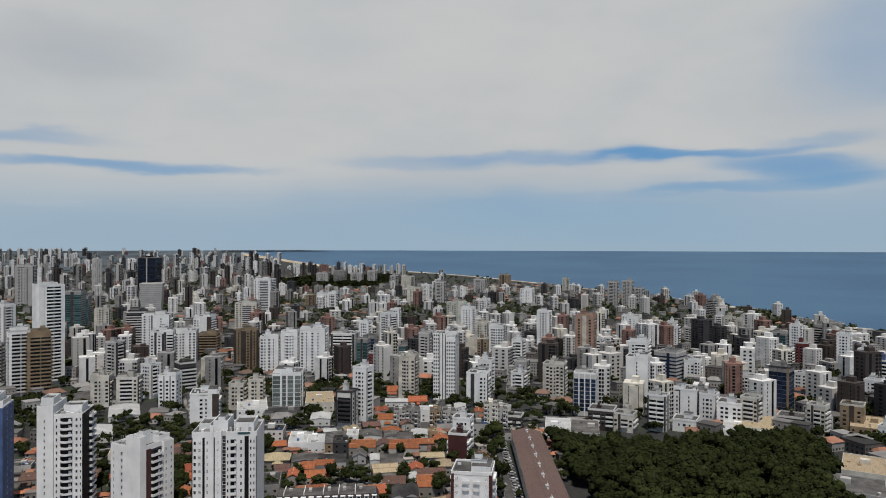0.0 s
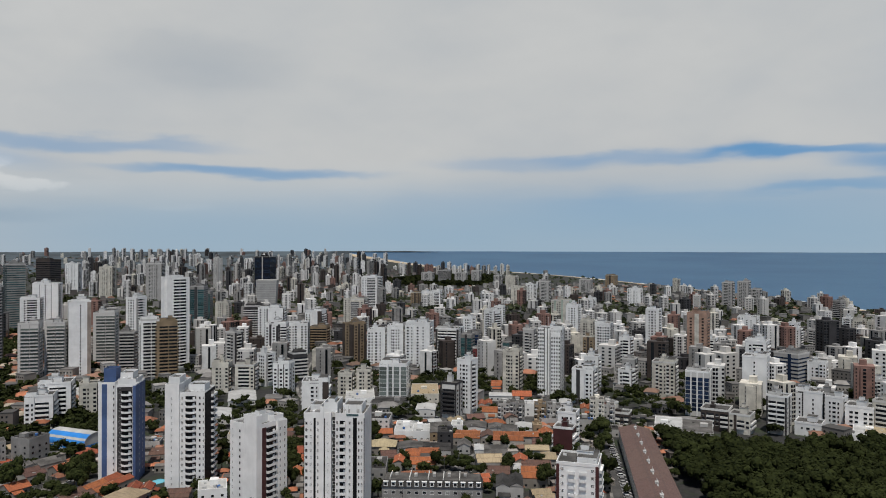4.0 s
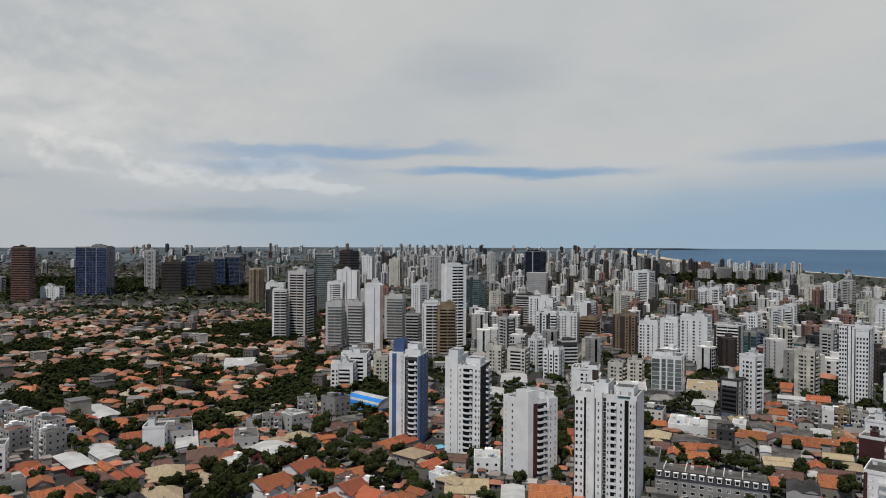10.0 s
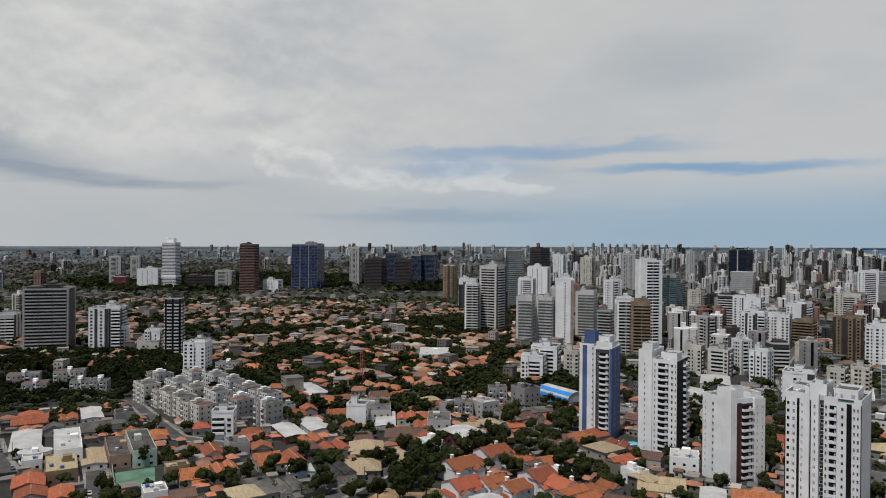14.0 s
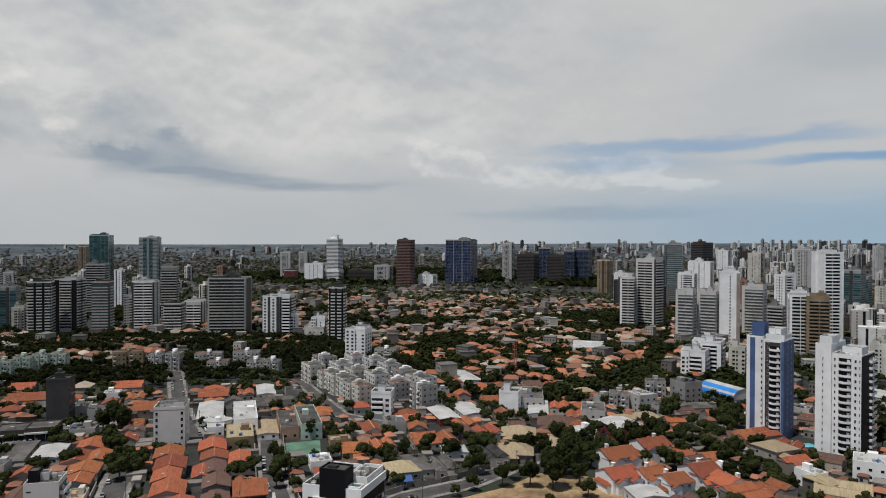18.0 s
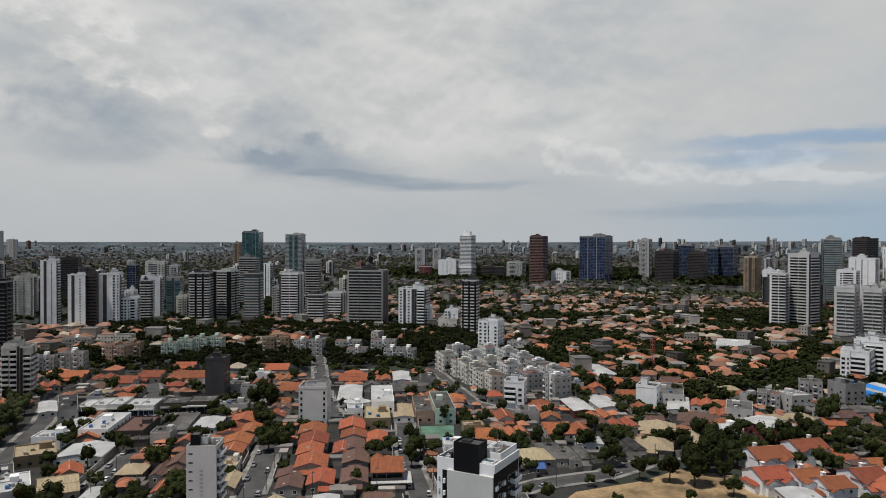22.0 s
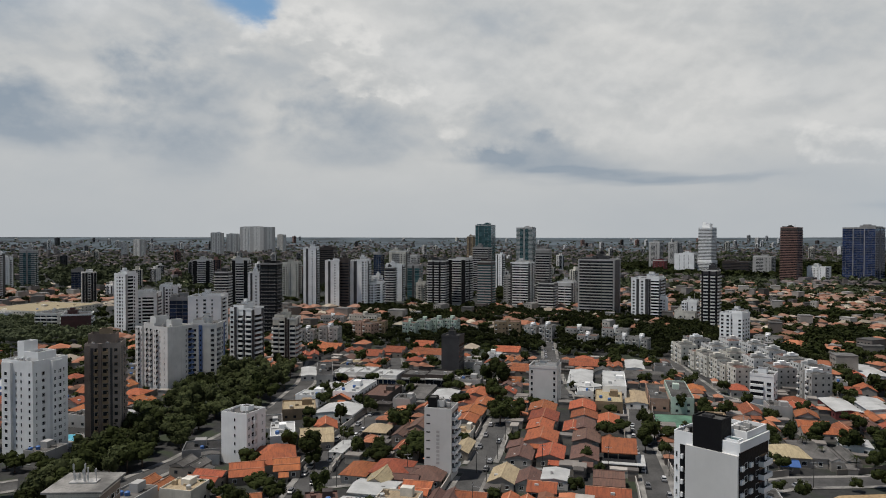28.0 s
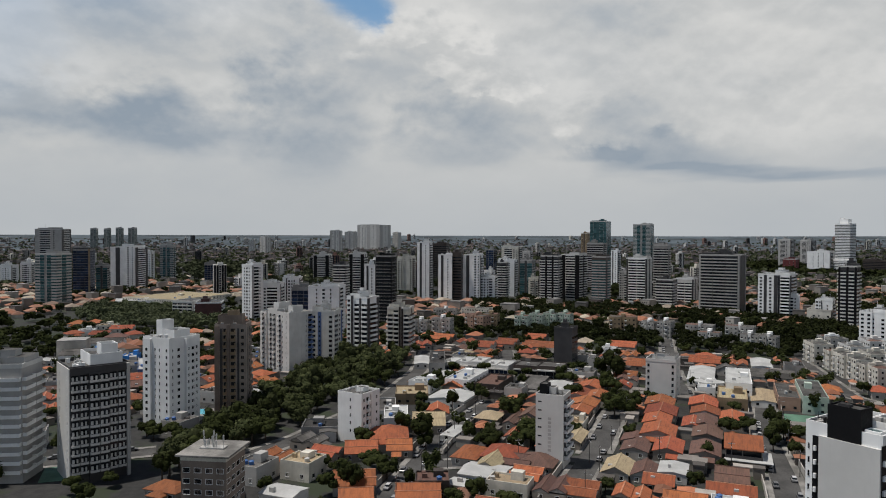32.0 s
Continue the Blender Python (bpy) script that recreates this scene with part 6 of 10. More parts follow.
def claim_box(x, y, w, d, turn):
    c, s = math.cos(radians(turn)), math.sin(radians(turn))
    n, m = max(1, round(w / 8)), max(1, round(d / 8))
    for i in range(n):
        for j in range(m):
            u, v = (i + 0.5) / n * w - w / 2, (j + 0.5) / m * d - d / 2
            claim(x + c * u - s * v, y + s * u + c * v, max(w / n, d / m) * 0.55)


ROOF = {"o": ("tile", "orange clay tile roof"), "d": ("tile_old", "weathered brown tile roof"), "c": ("tile_cream", "cream tile roof"), "t": ("tile_cream", "tan tile roof"),
        "w": ("sheet", "white sheet metal roof"), "g": ("fibre", "grey fibre cement roof"), "k": ("darkroof", "dark bitumen roof"), "b": ("tarp", "blue sheet roof"),
        "r": ("sheet", "white sheet metal roof"), "p": ("concrete", "concrete roof"), "n": ("concrete", "concrete roof")}
FLATWALL = {"w": "white", "g": "grey", "k": "offwhite", "c": "cream", "t": "tan", "p": "orange", "n": "palegreen", "b": "blue", "d": "brown", "r": "red", "o": "cream"}
WALLWORD = {"white": "white", "grey": "grey", "dark": "charcoal", "cream": "cream", "tan": "tan", "orange": "orange", "palegreen": "green", "blue": "dark blue", "brown": "brown", "red": "red", "midgrey": "dark grey", "offwhite": "pale", "hallblue": "bright blue"}


def gable(s, x0, x1, y0, y1, z, rise, over=0.5, thick=0.18, along_x=True, gabled=1):
    """Two slopes with eaves, and the wall's gable ends below them."""
    if along_x:
        ym = (y0 + y1) / 2
        k = rise / (ym - y0)
        a, b = y0 - over, y1 + over
        ze = z - over * k
        X0, X1 = x0 - over * 0.6, x1 + over * 0.6
        for lift, flip in ((thick, False), (0.0, True)):
            for p in ([(X0, a, ze), (X1, a, ze), (X1, ym, z + rise), (X0, ym, z + rise)], [(X1, b, ze), (X0, b, ze), (X0, ym, z + rise), (X1, ym, z + rise)]):
                q = [(u, v, w + lift) for u, v, w in p]
                s.face(q[::-1] if flip else q, 0)
        for p in ([(X0, a, ze), (X1, a, ze)], [(X1, b, ze), (X0, b, ze)], [(X1, a, ze), (X1, ym, z + rise)], [(X1, ym, z + rise), (X1, b, ze)], [(X0, b, ze), (X0, ym, z + rise)], [(X0, ym, z + rise), (X0, a, ze)]):
            (u0, v0, w0), (u1, v1, w1) = p
            s.face([(u0, v0, w0), (u1, v1, w1), (u1, v1, w1 + thick), (u0, v0, w0 + thick)], 0)
        for X in (x0, x1):
            t = [(X, y0, z), (X, y1, z), (X, ym, z + rise - 0.02)]
            s.face(t if X == x1 else t[::-1], gabled)
    else:
        k = len(s.v)
        gable(s, y0, y1, x0, x1, z, rise, over, thick, True, gabled)
        s.v[k:] = [(v, u, w) for u, v, w in s.v[k:]]
        for i, f in enumerate(s.f):
            if f[0] >= k:
                s.f[i] = f[::-1]


def hip(s, x0, x1, y0, y1, z, rise, over=0.5, thick=0.18):
    X0, X1, Y0, Y1 = x0 - over, x1 + over, y0 - over, y1 + over
    m = min(X1 - X0, Y1 - Y0) / 2 * 0.98
    if X1 - X0 >= Y1 - Y0:
        A, B = (X0 + m, (Y0 + Y1) / 2), (X1 - m, (Y0 + Y1) / 2)
    else:
        A, B = ((X0 + X1) / 2, Y0 + m), ((X0 + X1) / 2, Y1 - m)
    ze = z - 0.2
    c = [(X0, Y0), (X1, Y0), (X1, Y1), (X0, Y1)]
    if X1 - X0 >= Y1 - Y0:
        faces = ((c[0], c[1], B, A), (c[1], c[2], B), (c[2], c[3], A, B), (c[3], c[0], A))
    else:
        faces = ((c[0], c[1], A), (c[1], c[2], B, A), (c[2], c[3], B), (c[3], c[0], A, B))
    for f in faces:
        s.face([(x, y, (ze if (x, y) in c else z + rise) + thick) for x, y in f], 0)
    s.box(X0, X1, Y0, Y1, ze, ze + thick - 0.004, 0)


def house(x, y, w, d, z, turn, form, roof, group="", wings=True, gabled=False, paint=""):
    """A house or low block: walls, roof of its form (g gable, h hip, f flat, s lean-to, w shallow sheet hall), windows and door."""
    rnd = random.Random(int(x * 31 + y * 17))
    z += rnd.uniform(-0.15, 0.15)
    mat, roofword = ROOF["w" if roof == "b" and form == "f" else roof]
    wallmat = FLATWALL[roof] if form == "f" or roof in "r" else ("offwhite" if form == "w" else "housewall")
    if roof == "k" and form == "f" and x < -110:
        wallmat = "midgrey"
    wallmat = paint or wallmat
    word = {"g": "gabled house", "h": "house", "f": "flat-roofed block", "s": "lean-to shed", "w": "hall"}[form]
    wallword = WALLWORD.get(wallmat, rnd.choice(("pale", "plastered", "painted")))
    thing = new({"g": "house", "h": "house", "f": "low_block", "s": "shed", "w": "hall"}[form])
    thing.matrix_basis = pose(x, y, height_of_ground(x, y), 0, 0, turn)
    tagged(thing, f"{wallword} {'two-storey ' if 5 <= z < 7 and form in 'gh' else ''}{word} with {roofword}", "house" if form in "gh" else "building", group)
    s, r = Shape(), Shape()
    if form == "f":
        s.tub(-w / 2, w / 2, -d / 2, d / 2, -0.2, z - 0.06, 0.72)
    else:
        s.box(-w / 2, w / 2, -d / 2, d / 2, -0.2, z, 0)
    if form == "f":
        r.box(-w / 2 + 0.22, w / 2 - 0.22, -d / 2 + 0.22, d / 2 - 0.22, z - 0.1, z + 0.08)
        u = rnd.uniform(-0.3, 0.15) * w
        cw = min(4.5, w * 0.3)
        s.box(u, u + cw, 0, min(4, d * 0.35), z + 0.08, z + rnd.uniform(1.6, 2.8))
        for i in range(rnd.randint(1, 4)):
            a, b = rnd.uniform(-0.42, 0.3) * w, rnd.uniform(-0.4, 0.3) * d
            r.box(a, a + rnd.uniform(0.8, 2.2), b, b + rnd.uniform(0.8, 1.6), z + 0.08, z + rnd.uniform(0.7, 1.5))
    elif form == "g":
        along = w >= d * 0.8 and not gabled
        n = 1 if gabled else max(1, round((d if along else w) / 6.5))
        pitch = 0.15 if gabled else 0.24
        for i in range(n):
            if along:
                y0, y1 = -d / 2 + d * i / n, -d / 2 + d * (i + 1) / n
                gable(r, -w / 2, w / 2, y0, y1, z + 0.02 + (i % 2) * 0.5, (y1 - y0) * 0.24, over=0.45 if n == 1 else 0.12)
            else:
                x0, x1 = -w / 2 + w * i / n, -w / 2 + w * (i + 1) / n
                gable(r, x0, x1, -d / 2, d / 2, z + 0.02 + (i % 2) * 0.5, (x1 - x0) * pitch, over=0.45 if n == 1 else 0.12, along_x=False)
        if wings and w > 9 and rnd.random() < 0.65:            # a lower wing in front
            a = rnd.uniform(-0.45, 0.0) * w
            b = a + w * rnd.uniform(0.3, 0.45)
            s.box(a, b, -d / 2 - 2.6, -d / 2 + 0.1, -0.2, z * 0.62, 0)
            k = z * 0.62
            r.face([(a - 0.3, -d / 2 - 3.0, k), (b + 0.3, -d / 2 - 3.0, k), (b + 0.3, -d / 2 - 0.02, k + 0.9), (a - 0.3, -d / 2 - 0.02, k + 0.9)], 0)
            r.face([(a - 0.3, -d / 2 - 3.0, k - 0.15), (a - 0.3, -d / 2 - 0.02, k + 0.75), (b + 0.3, -d / 2 - 0.02, k + 0.75), (b + 0.3, -d / 2 - 3.0, k - 0.15)], 0)
            r.face([(a - 0.3, -d / 2 - 3.0, k - 0.15), (b + 0.3, -d / 2 - 3.0, k - 0.15), (b + 0.3, -d / 2 - 3.0, k), (a - 0.3, -d / 2 - 3.0, k)], 0)
    elif form == "h":
        hip(r, -w / 2, w / 2, -d / 2, d / 2, z, min(w, d) * 0.2)
        if wings and w > 11:
            a = w * rnd.uniform(-0.3, 0.1)
            s.box(a - 2.5, a + 2.5, -d / 2 - 2.4, -d / 2 + 0.1, -0.2, z * 0.75, 0)
            hip(r, a - 2.5, a + 2.5, -d / 2 - 2.4, -d / 2 + 1.5, z * 0.75, 1.0)
    elif form == "s":
        r.face([(-w / 2 - 0.3, -d / 2 - 0.3, z + 0.1), (w / 2 + 0.3, -d / 2 - 0.3, z + 0.1), (w / 2 + 0.3, d / 2 + 0.3, z + 1.1), (-w / 2 - 0.3, d / 2 + 0.3, z + 1.1)], 0)
        r.box(-w / 2 - 0.3, w / 2 + 0.3, -d / 2 - 0.3, d / 2 + 0.3, z - 0.05, z + 0.09, 0)
    else:
        gable(r, -w / 2, w / 2, -d / 2, d / 2, z + 0.02, min(w, d) * 0.07, over=0.3, along_x=w >= d)
    if wings and form == "g":                             # ridge caps
        c = Shape()
        for i in range(n):
            if along:
                m, up = -d / 2 + d * (i + 0.5) / n, z + 0.2 + (i % 2) * 0.5 + d / n * pitch
                c.box(-w / 2 - 0.3, w / 2 + 0.3, m - 0.2, m + 0.2, up - 0.12, up + 0.06)
            else:
                m, up = -w / 2 + w * (i + 0.5) / n, z + 0.2 + (i % 2) * 0.5 + w / n * pitch
                c.box(m - 0.2, m + 0.2, -d / 2 - 0.3, d / 2 + 0.3, up - 0.12, up + 0.06)
        child("ridge", c.mesh("ridge", "ridge" if roof == "o" else mat), thing)
    if wings and form in "gw" and rnd.random() < 0.5:     # a small dormer or vent on the slope
        v = Shape()
        a, b = rnd.uniform(-0.35, 0.2) * w, rnd.uniform(-0.4, -0.1) * d
        v.box(a, a + rnd.uniform(0.7, 1.6), b, b + rnd.uniform(0.6, 1.2), z + 0.1, z + rnd.uniform(1.0, 1.8))
        child("roof_vent", v.mesh("roof_vent", "sheet" if rnd.random() < 0.5 else "grey"), thing, "small roof vent box")
    child("roof", r.mesh("roof", mat, wallmat), thing, roofword)
    levels = [1.6 + 3.0 * i for i in range(max(1, int(z / 3.0)))]
    n = max(1, int(w / 3.6))
    near, middle = math.hypot(x, y) < 310, math.hypot(x, y) < 370
    wall = child("wall", s.mesh("wall", wallmat), thing) if middle else None
    g = Shape() if middle else s
    k = len(g.m)
    for zz in levels:
        for i in range(n):
            u = -w / 2 + w * (i + 0.5) / n
            if near:
                child("window", unit("window", 1.2 if (i + int(zz)) % 3 else 1.6), wall, place=pose(u, -d / 2, zz))
            else:
                g.box(u - 0.6, u + 0.6, -d / 2 - 0.05, -d / 2 + 0.05, zz - 0.55, zz + 0.55)
        for i in range(max(1, int(d / 5))):
            v = -d / 2 + d * (i + 0.5) / max(1, int(d / 5))
            for X in (-w / 2, w / 2):
                g.box(X - 0.05, X + 0.05, v - 0.6, v + 0.6, zz - 0.55, zz + 0.55)
    if middle:
        child("side_glazing", g.mesh("side_glazing", "glass"), wall, kind="stuff")
    else:
        s.m[k:] = [1] * (len(s.m) - k)
        child("wall", s.mesh("wall", wallmat, "glass"), thing)
    claim_box(x, y, w + 1, d + 1, turn)
    return thing


for ob in list(scene.objects):
    if ob.get("category") == "building":
        corners = [c.matrix_basis @ v.co for c in ob.children if c.name.startswith("wall") for v in c.data.vertices]
        wide, deep = max(abs(p.x) for p in corners), max(abs(p.y) for p in corners)
        claim_box(ob.location.x, ob.location.y, wide * 2 + 3, deep * 2 + 3, math.degrees(ob.rotation_euler.z))

# ---- the houses and low buildings that can be told apart ----
house(-355.3, 35.0, 11.9, 16.0, 3.6, 74.5, "g", "o", gabled=True)
house(-337.2, 27.5, 10.7, 16.0, 3.6, 74.5, "g", "o", gabled=True)
house(-334.5, 35.4, 9.6, 16.0, 3.6, 74.5, "g", "o", gabled=True)
house(-318.9, 28.3, 11.6, 14.1, 3.6, 74.5, "g", "o", gabled=True)
house(-305.4, 24.9, 9.7, 12.2, 3.6, 74.5, "g", "o", gabled=True)
house(-287.4, 23.0, 6.4, 12.1, 3.6, 74.5, "f", "c")
house(-267.2, 21.2, 5.3, 16.0, 2.9, 74.5, "g", "c")
house(-322.1, 61.8, 11.7, 15.7, 4.3, 74.5, "g", "o", gabled=True)
house(-306.0, 59.3, 12.1, 15.5, 4.3, 74.5, "g", "o", gabled=True)
house(-290.8, 54.8, 10.2, 14.8, 4.3, 74.5, "g", "o", gabled=True)
house(-274.6, 52.4, 12.0, 15.6, 4.3, 74.5, "g", "o", gabled=True)
house(-257.3, 52.5, 9.4, 16.0, 3.6, 74.5, "g", "o", gabled=True)
house(-268.4, 42.9, 9.4, 9.8, 2.9, 74.5, "g", "d", gabled=True)
house(-256.7, 41.0, 9.0, 11.9, 2.9, 74.5, "g", "d", gabled=True)
house(-291.2, 68.6, 7.2, 15.5, 3.6, 74.5, "g", "o", gabled=True)
house(-323.3, 80.7, 11.5, 16.0, 4.3, 74.5, "g", "o", gabled=True)
house(-308.9, 77.9, 11.0, 12.1, 3.6, 74.5, "g", "o", gabled=True)
house(-292.8, 73.5, 9.0, 16.0, 3.6, 74.5, "g", "d", gabled=True)
house(-275.2, 70.2, 10.1, 14.7, 3.6, 74.5, "g", "d", gabled=True)
house(-254.9, 64.5, 9.5, 16.0, 3.6, 74.5, "g", "d", gabled=True)
house(-301.6, 86.7, 8.8, 16.0, 3.6, 74.5, "g", "o", gabled=True)
house(-234.3, 31.8, 8.5, 15.0, 2.9, 74.5, "g", "c")
house(-234.3, 49.3, 8.7, 12.0, 2.9, 74.5, "w", "w")
house(-231.5, 39.9, 7.6, 13.0, 2.9, 74.5, "g", "d")
house(-228.3, 65.8, 10.1, 12.5, 2.9, 74.5, "g", "d")
house(-222.4, 42.6, 9.1, 8.0, 2.9, 74.5, "g", "o")
house(-216.4, 62.2, 13.6, 7.5, 2.9, 74.5, "g", "o")
house(-346.6, 113.3, 10.2, 27.6, 2.9, 74.5, "w", "c")
house(-346.2, 123.9, 9.0, 35.2, 5.4, 74.5, "f", "p")
house(-342.3, 133.3, 10.2, 40.0, 7.2, 74.5, "f", "n")
house(-365.2, 107.7, 11.6, 40.0, 8.1, 74.5, "f", "w")
house(-363.0, 92.2, 8.1, 23.2, 4.5, 74.5, "f", "w")
house(-336.7, 96.8, 12.6, 26.6, 5.4, 74.5, "f", "t")
house(-361.4, 6.9, 8.7, 28.1, 2.9, 74.5, "s", "g")
house(-355.9, 18.1, 11.7, 22.0, 2.9, 74.5, "w", "w")
house(-296.4, 5.5, 9.2, 16.0, 3.6, 74.5, "g", "d")
house(-275.1, 4.7, 7.7, 13.2, 2.9, 74.5, "g", "o")
house(-489.2, 67.7, 19.8, 16.0, 3.6, 74.5, "g", "o")
house(-454.4, 68.0, 10.3, 16.0, 2.9, 74.5, "g", "o")
house(-480.0, 14.7, 26.2, 16.0, 3.6, 74.5, "g", "o")
house(-515.9, 10.8, 14.0, 16.0, 3.6, 74.5, "g", "o")
house(-423.3, 68.9, 13.8, 16.0, 2.9, 74.5, "g", "o")
house(-437.7, 109.9, 18.1, 16.0, 2.9, 74.5, "g", "o")
house(-430.4, 126.6, 10.8, 16.0, 2.9, 74.5, "g", "o")
house(-434.9, 141.2, 10.9, 30.1, 2.9, 74.5, "w", "w")
house(-396.8, 134.1, 23.3, 16.0, 2.9, 74.5, "g", "g")
house(-394.9, 97.4, 13.1, 39.7, 3.6, 74.5, "w", "w")
house(-258.4, -48.4, 13.5, 15.7, 4.3, -259.5, "h", "o")
house(-247.4, -42.6, 9.1, 11.1, 2.9, -260.3, "g", "o")
house(-243.1, -55.4, 11.6, 12.5, 2.9, -257.3, "g", "o")
house(-280.8, -36.5, 13.2, 16.0, 3.6, -262.7, "g", "t")
house(-271.6, -25.5, 5.4, 15.8, 2.2, -285.5, "w", "w")
house(-301.1, -35.4, 9.2, 12.7, 2.9, -263.4, "g", "o")
house(-329.1, -51.0, 15.2, 17.9, 4.5, -261.3, "f", "t")
house(-324.6, -31.6, 18.3, 19.5, 3.6, -285.5, "w", "w")
house(-352.5, -31.7, 9.6, 16.0, 3.6, -285.5, "g", "o")
house(-361.6, -27.3, 12.9, 30.4, 6.3, -285.5, "f", "w")
house(-358.0, -13.3, 12.5, 27.1, 4.5, -285.5, "f", "d")
house(-377.9, -42.3, 11.8, 18.2, 2.9, -285.5, "w", "w")
house(-420.2, -59.4, 8.4, 27.1, 2.9, -262.0, "w", "w")
house(-404.1, -48.0, 9.0, 40.0, 7.2, -263.3, "f", "k")
house(-490.7, -39.6, 12.0, 16.0, 3.6, -285.5, "g", "o")
house(-446.9, -18.9, 10.1, 16.0, 3.6, -285.5, "g", "o")
house(-481.3, -67.4, 12.1, 16.0, 2.9, -262.1, "g", "o")
house(-476.6, -24.9, 13.2, 16.0, 3.6, -285.5, "g", "o")
house(-507.2, -56.4, 15.5, 16.0, 3.6, -285.5, "g", "o")
house(-490.3, -9.9, 14.2, 16.0, 3.6, -285.5, "g", "o")
house(-477.3, 3.5, 11.0, 16.0, 2.9, 74.5, "g", "o")
house(-422.5, -80.1, 8.2, 16.0, 5.0, -259.3, "g", "o")
house(-296.5, -56.5, 7.2, 22.9, 5.4, -259.3, "f", "g")
house(-283.8, -50.4, 9.6, 20.7, 5.4, -260.0, "f", "w")
house(-243.4, -17.0, 8.7, 14.0, 2.9, -285.5, "h", "o")
house(-235.1, -8.9, 5.3, 14.5, 3.6, -285.5, "g", "t")
house(-236.0, -0.2, 9.1, 10.0, 2.9, 74.5, "g", "d")
house(-267.4, -0.0, 9.9, 13.3, 2.9, 74.5, "g", "o")
house(-288.5, 0.0, 10.7, 16.0, 2.9, 74.5, "g", "d")
house(-263.9, -73.3, 6.1, 12.6, 3.6, -254.6, "w", "g")
house(-253.7, 139.7, 12.9, 13.9, 3.6, 74.5, "h", "c")
house(-243.0, 134.7, 6.0, 5.5, 2.6, 74.5, "g", "b")
house(-254.7, 147.6, 9.9, 18.8, 3.6, 74.5, "s", "g")
house(-248.0, 156.3, 10.0, 16.0, 3.6, 74.5, "g", "g")
house(-249.7, 182.6, 10.8, 16.0, 3.6, 74.5, "g", "k")
house(-249.3, 195.0, 16.5, 16.0, 3.6, 52.0, "h", "c")
house(-251.3, 217.4, 13.4, 16.0, 3.6, 49.2, "h", "c")
house(-271.8, 215.2, 16.2, 16.0, 3.6, 51.7, "h", "c")
house(-274.9, 242.4, 18.9, 16.0, 4.3, 48.6, "h", "d")
house(-261.4, 245.8, 12.3, 16.0, 4.3, 46.8, "h", "o")
house(-306.1, 256.2, 10.8, 32.7, 3.6, 50.1, "w", "w")
house(-304.0, 269.9, 10.7, 16.0, 2.9, 48.4, "g", "o")
house(-281.7, 262.2, 10.3, 16.0, 3.6, 47.1, "g", "o")
house(-282.0, 204.0, 12.5, 16.0, 2.9, 74.5, "g", "o")
house(-287.2, 194.3, 8.4, 16.0, 2.9, 74.5, "g", "d")
house(-286.0, 169.5, 12.8, 16.0, 2.9, 74.5, "g", "o")
house(-281.3, 179.7, 8.0, 16.0, 2.9, 74.5, "g", "o")
house(-288.6, 149.2, 9.8, 13.6, 2.9, 74.5, "g", "o")
house(-289.0, 135.2, 13.4, 13.4, 2.9, 74.5, "g", "o")
house(-316.9, 157.1, 9.4, 16.0, 2.9, 74.5, "g", "o")
house(-322.2, 203.1, 11.6, 27.4, 3.6, 74.5, "w", "r")
house(-323.5, 220.0, 13.0, 27.3, 3.6, 74.5, "w", "w")
house(-302.0, 203.2, 10.6, 16.0, 2.9, 74.5, "g", "o")
house(-404.8, 271.7, 15.3, 40.0, 3.6, 74.5, "w", "w")
house(-278.4, 271.6, 12.5, 21.0, 7.2, 45.9, "f", "g")
house(-325.3, 264.0, 18.1, 32.7, 7.2, 51.1, "f", "g")
house(-451.8, 434.3, 26.7, 40.0, 7.2, 46.2, "f", "w")
house(-142.9, 268.3, 19.1, 16.0, 3.6, 28.2, "g", "c")
house(-151.3, 304.8, 12.6, 14.3, 7.2, 26.5, "f", "w")
house(-122.8, 272.1, 9.6, 19.1, 3.6, 24.5, "w", "w")
house(-109.5, 280.9, 17.9, 16.0, 2.9, 21.5, "g", "o")
house(-139.6, 520.1, 21.4, 40.0, 6.3, 15.1, "f", "w")
house(-92.2, 534.8, 20.8, 40.0, 8.1, 9.9, "f", "c")
house(-223.0, 448.5, 24.2, 29.1, 4.3, 26.5, "w", "w")
house(-230.0, 510.4, 20.3, 38.1, 3.6, 24.3, "w", "w")
house(-213.3, 387.3, 16.0, 37.2, 4.3, 28.9, "w", "g")
house(-356.6, 498.5, 24.3, 40.0, 3.6, 35.6, "w", "w")
house(-272.9, 554.1, 29.9, 40.0, 4.3, 26.3, "w", "g")
house(198.7, 462.9, 22.3, 31.2, 5.4, -23.0, "f", "w")
house(227.0, 375.5, 20.2, 35.0, 7.2, -30.9, "f", "c")
house(204.1, 344.7, 26.3, 29.6, 6.3, -30.4, "f", "g")
house(286.2, 469.7, 20.5, 40.0, 6.3, -31.2, "f", "t")
house(210.3, 470.2, 24.2, 40.0, 6.3, -23.9, "f", "c")
house(77.7, 463.9, 16.6, 34.8, 5.4, -9.3, "f", "w")
house(93.9, 456.2, 18.0, 34.4, 6.3, -11.4, "f", "g")
house(-719.6, -411.8, 44.9, 40.0, 7.2, -240.2, "f", "w")
house(-736.1, -385.0, 89.6, 40.0, 7.2, -242.3, "f", "c")
house(-209.1, -25.9, 10.1, 9.0, 5.4, -262.7, "f", "d")
house(-213.4, -16.5, 9.4, 6.5, 2.9, -285.5, "w", "w")
house(-212.8, -2.8, 12.7, 8.0, 4.5, -285.5, "f", "c")
house(-223.3, -10.6, 14.3, 12.5, 3.6, -285.5, "w", "w")
house(-242.7, -5.3, 12.6, 14.0, 3.6, -285.5, "h", "o")
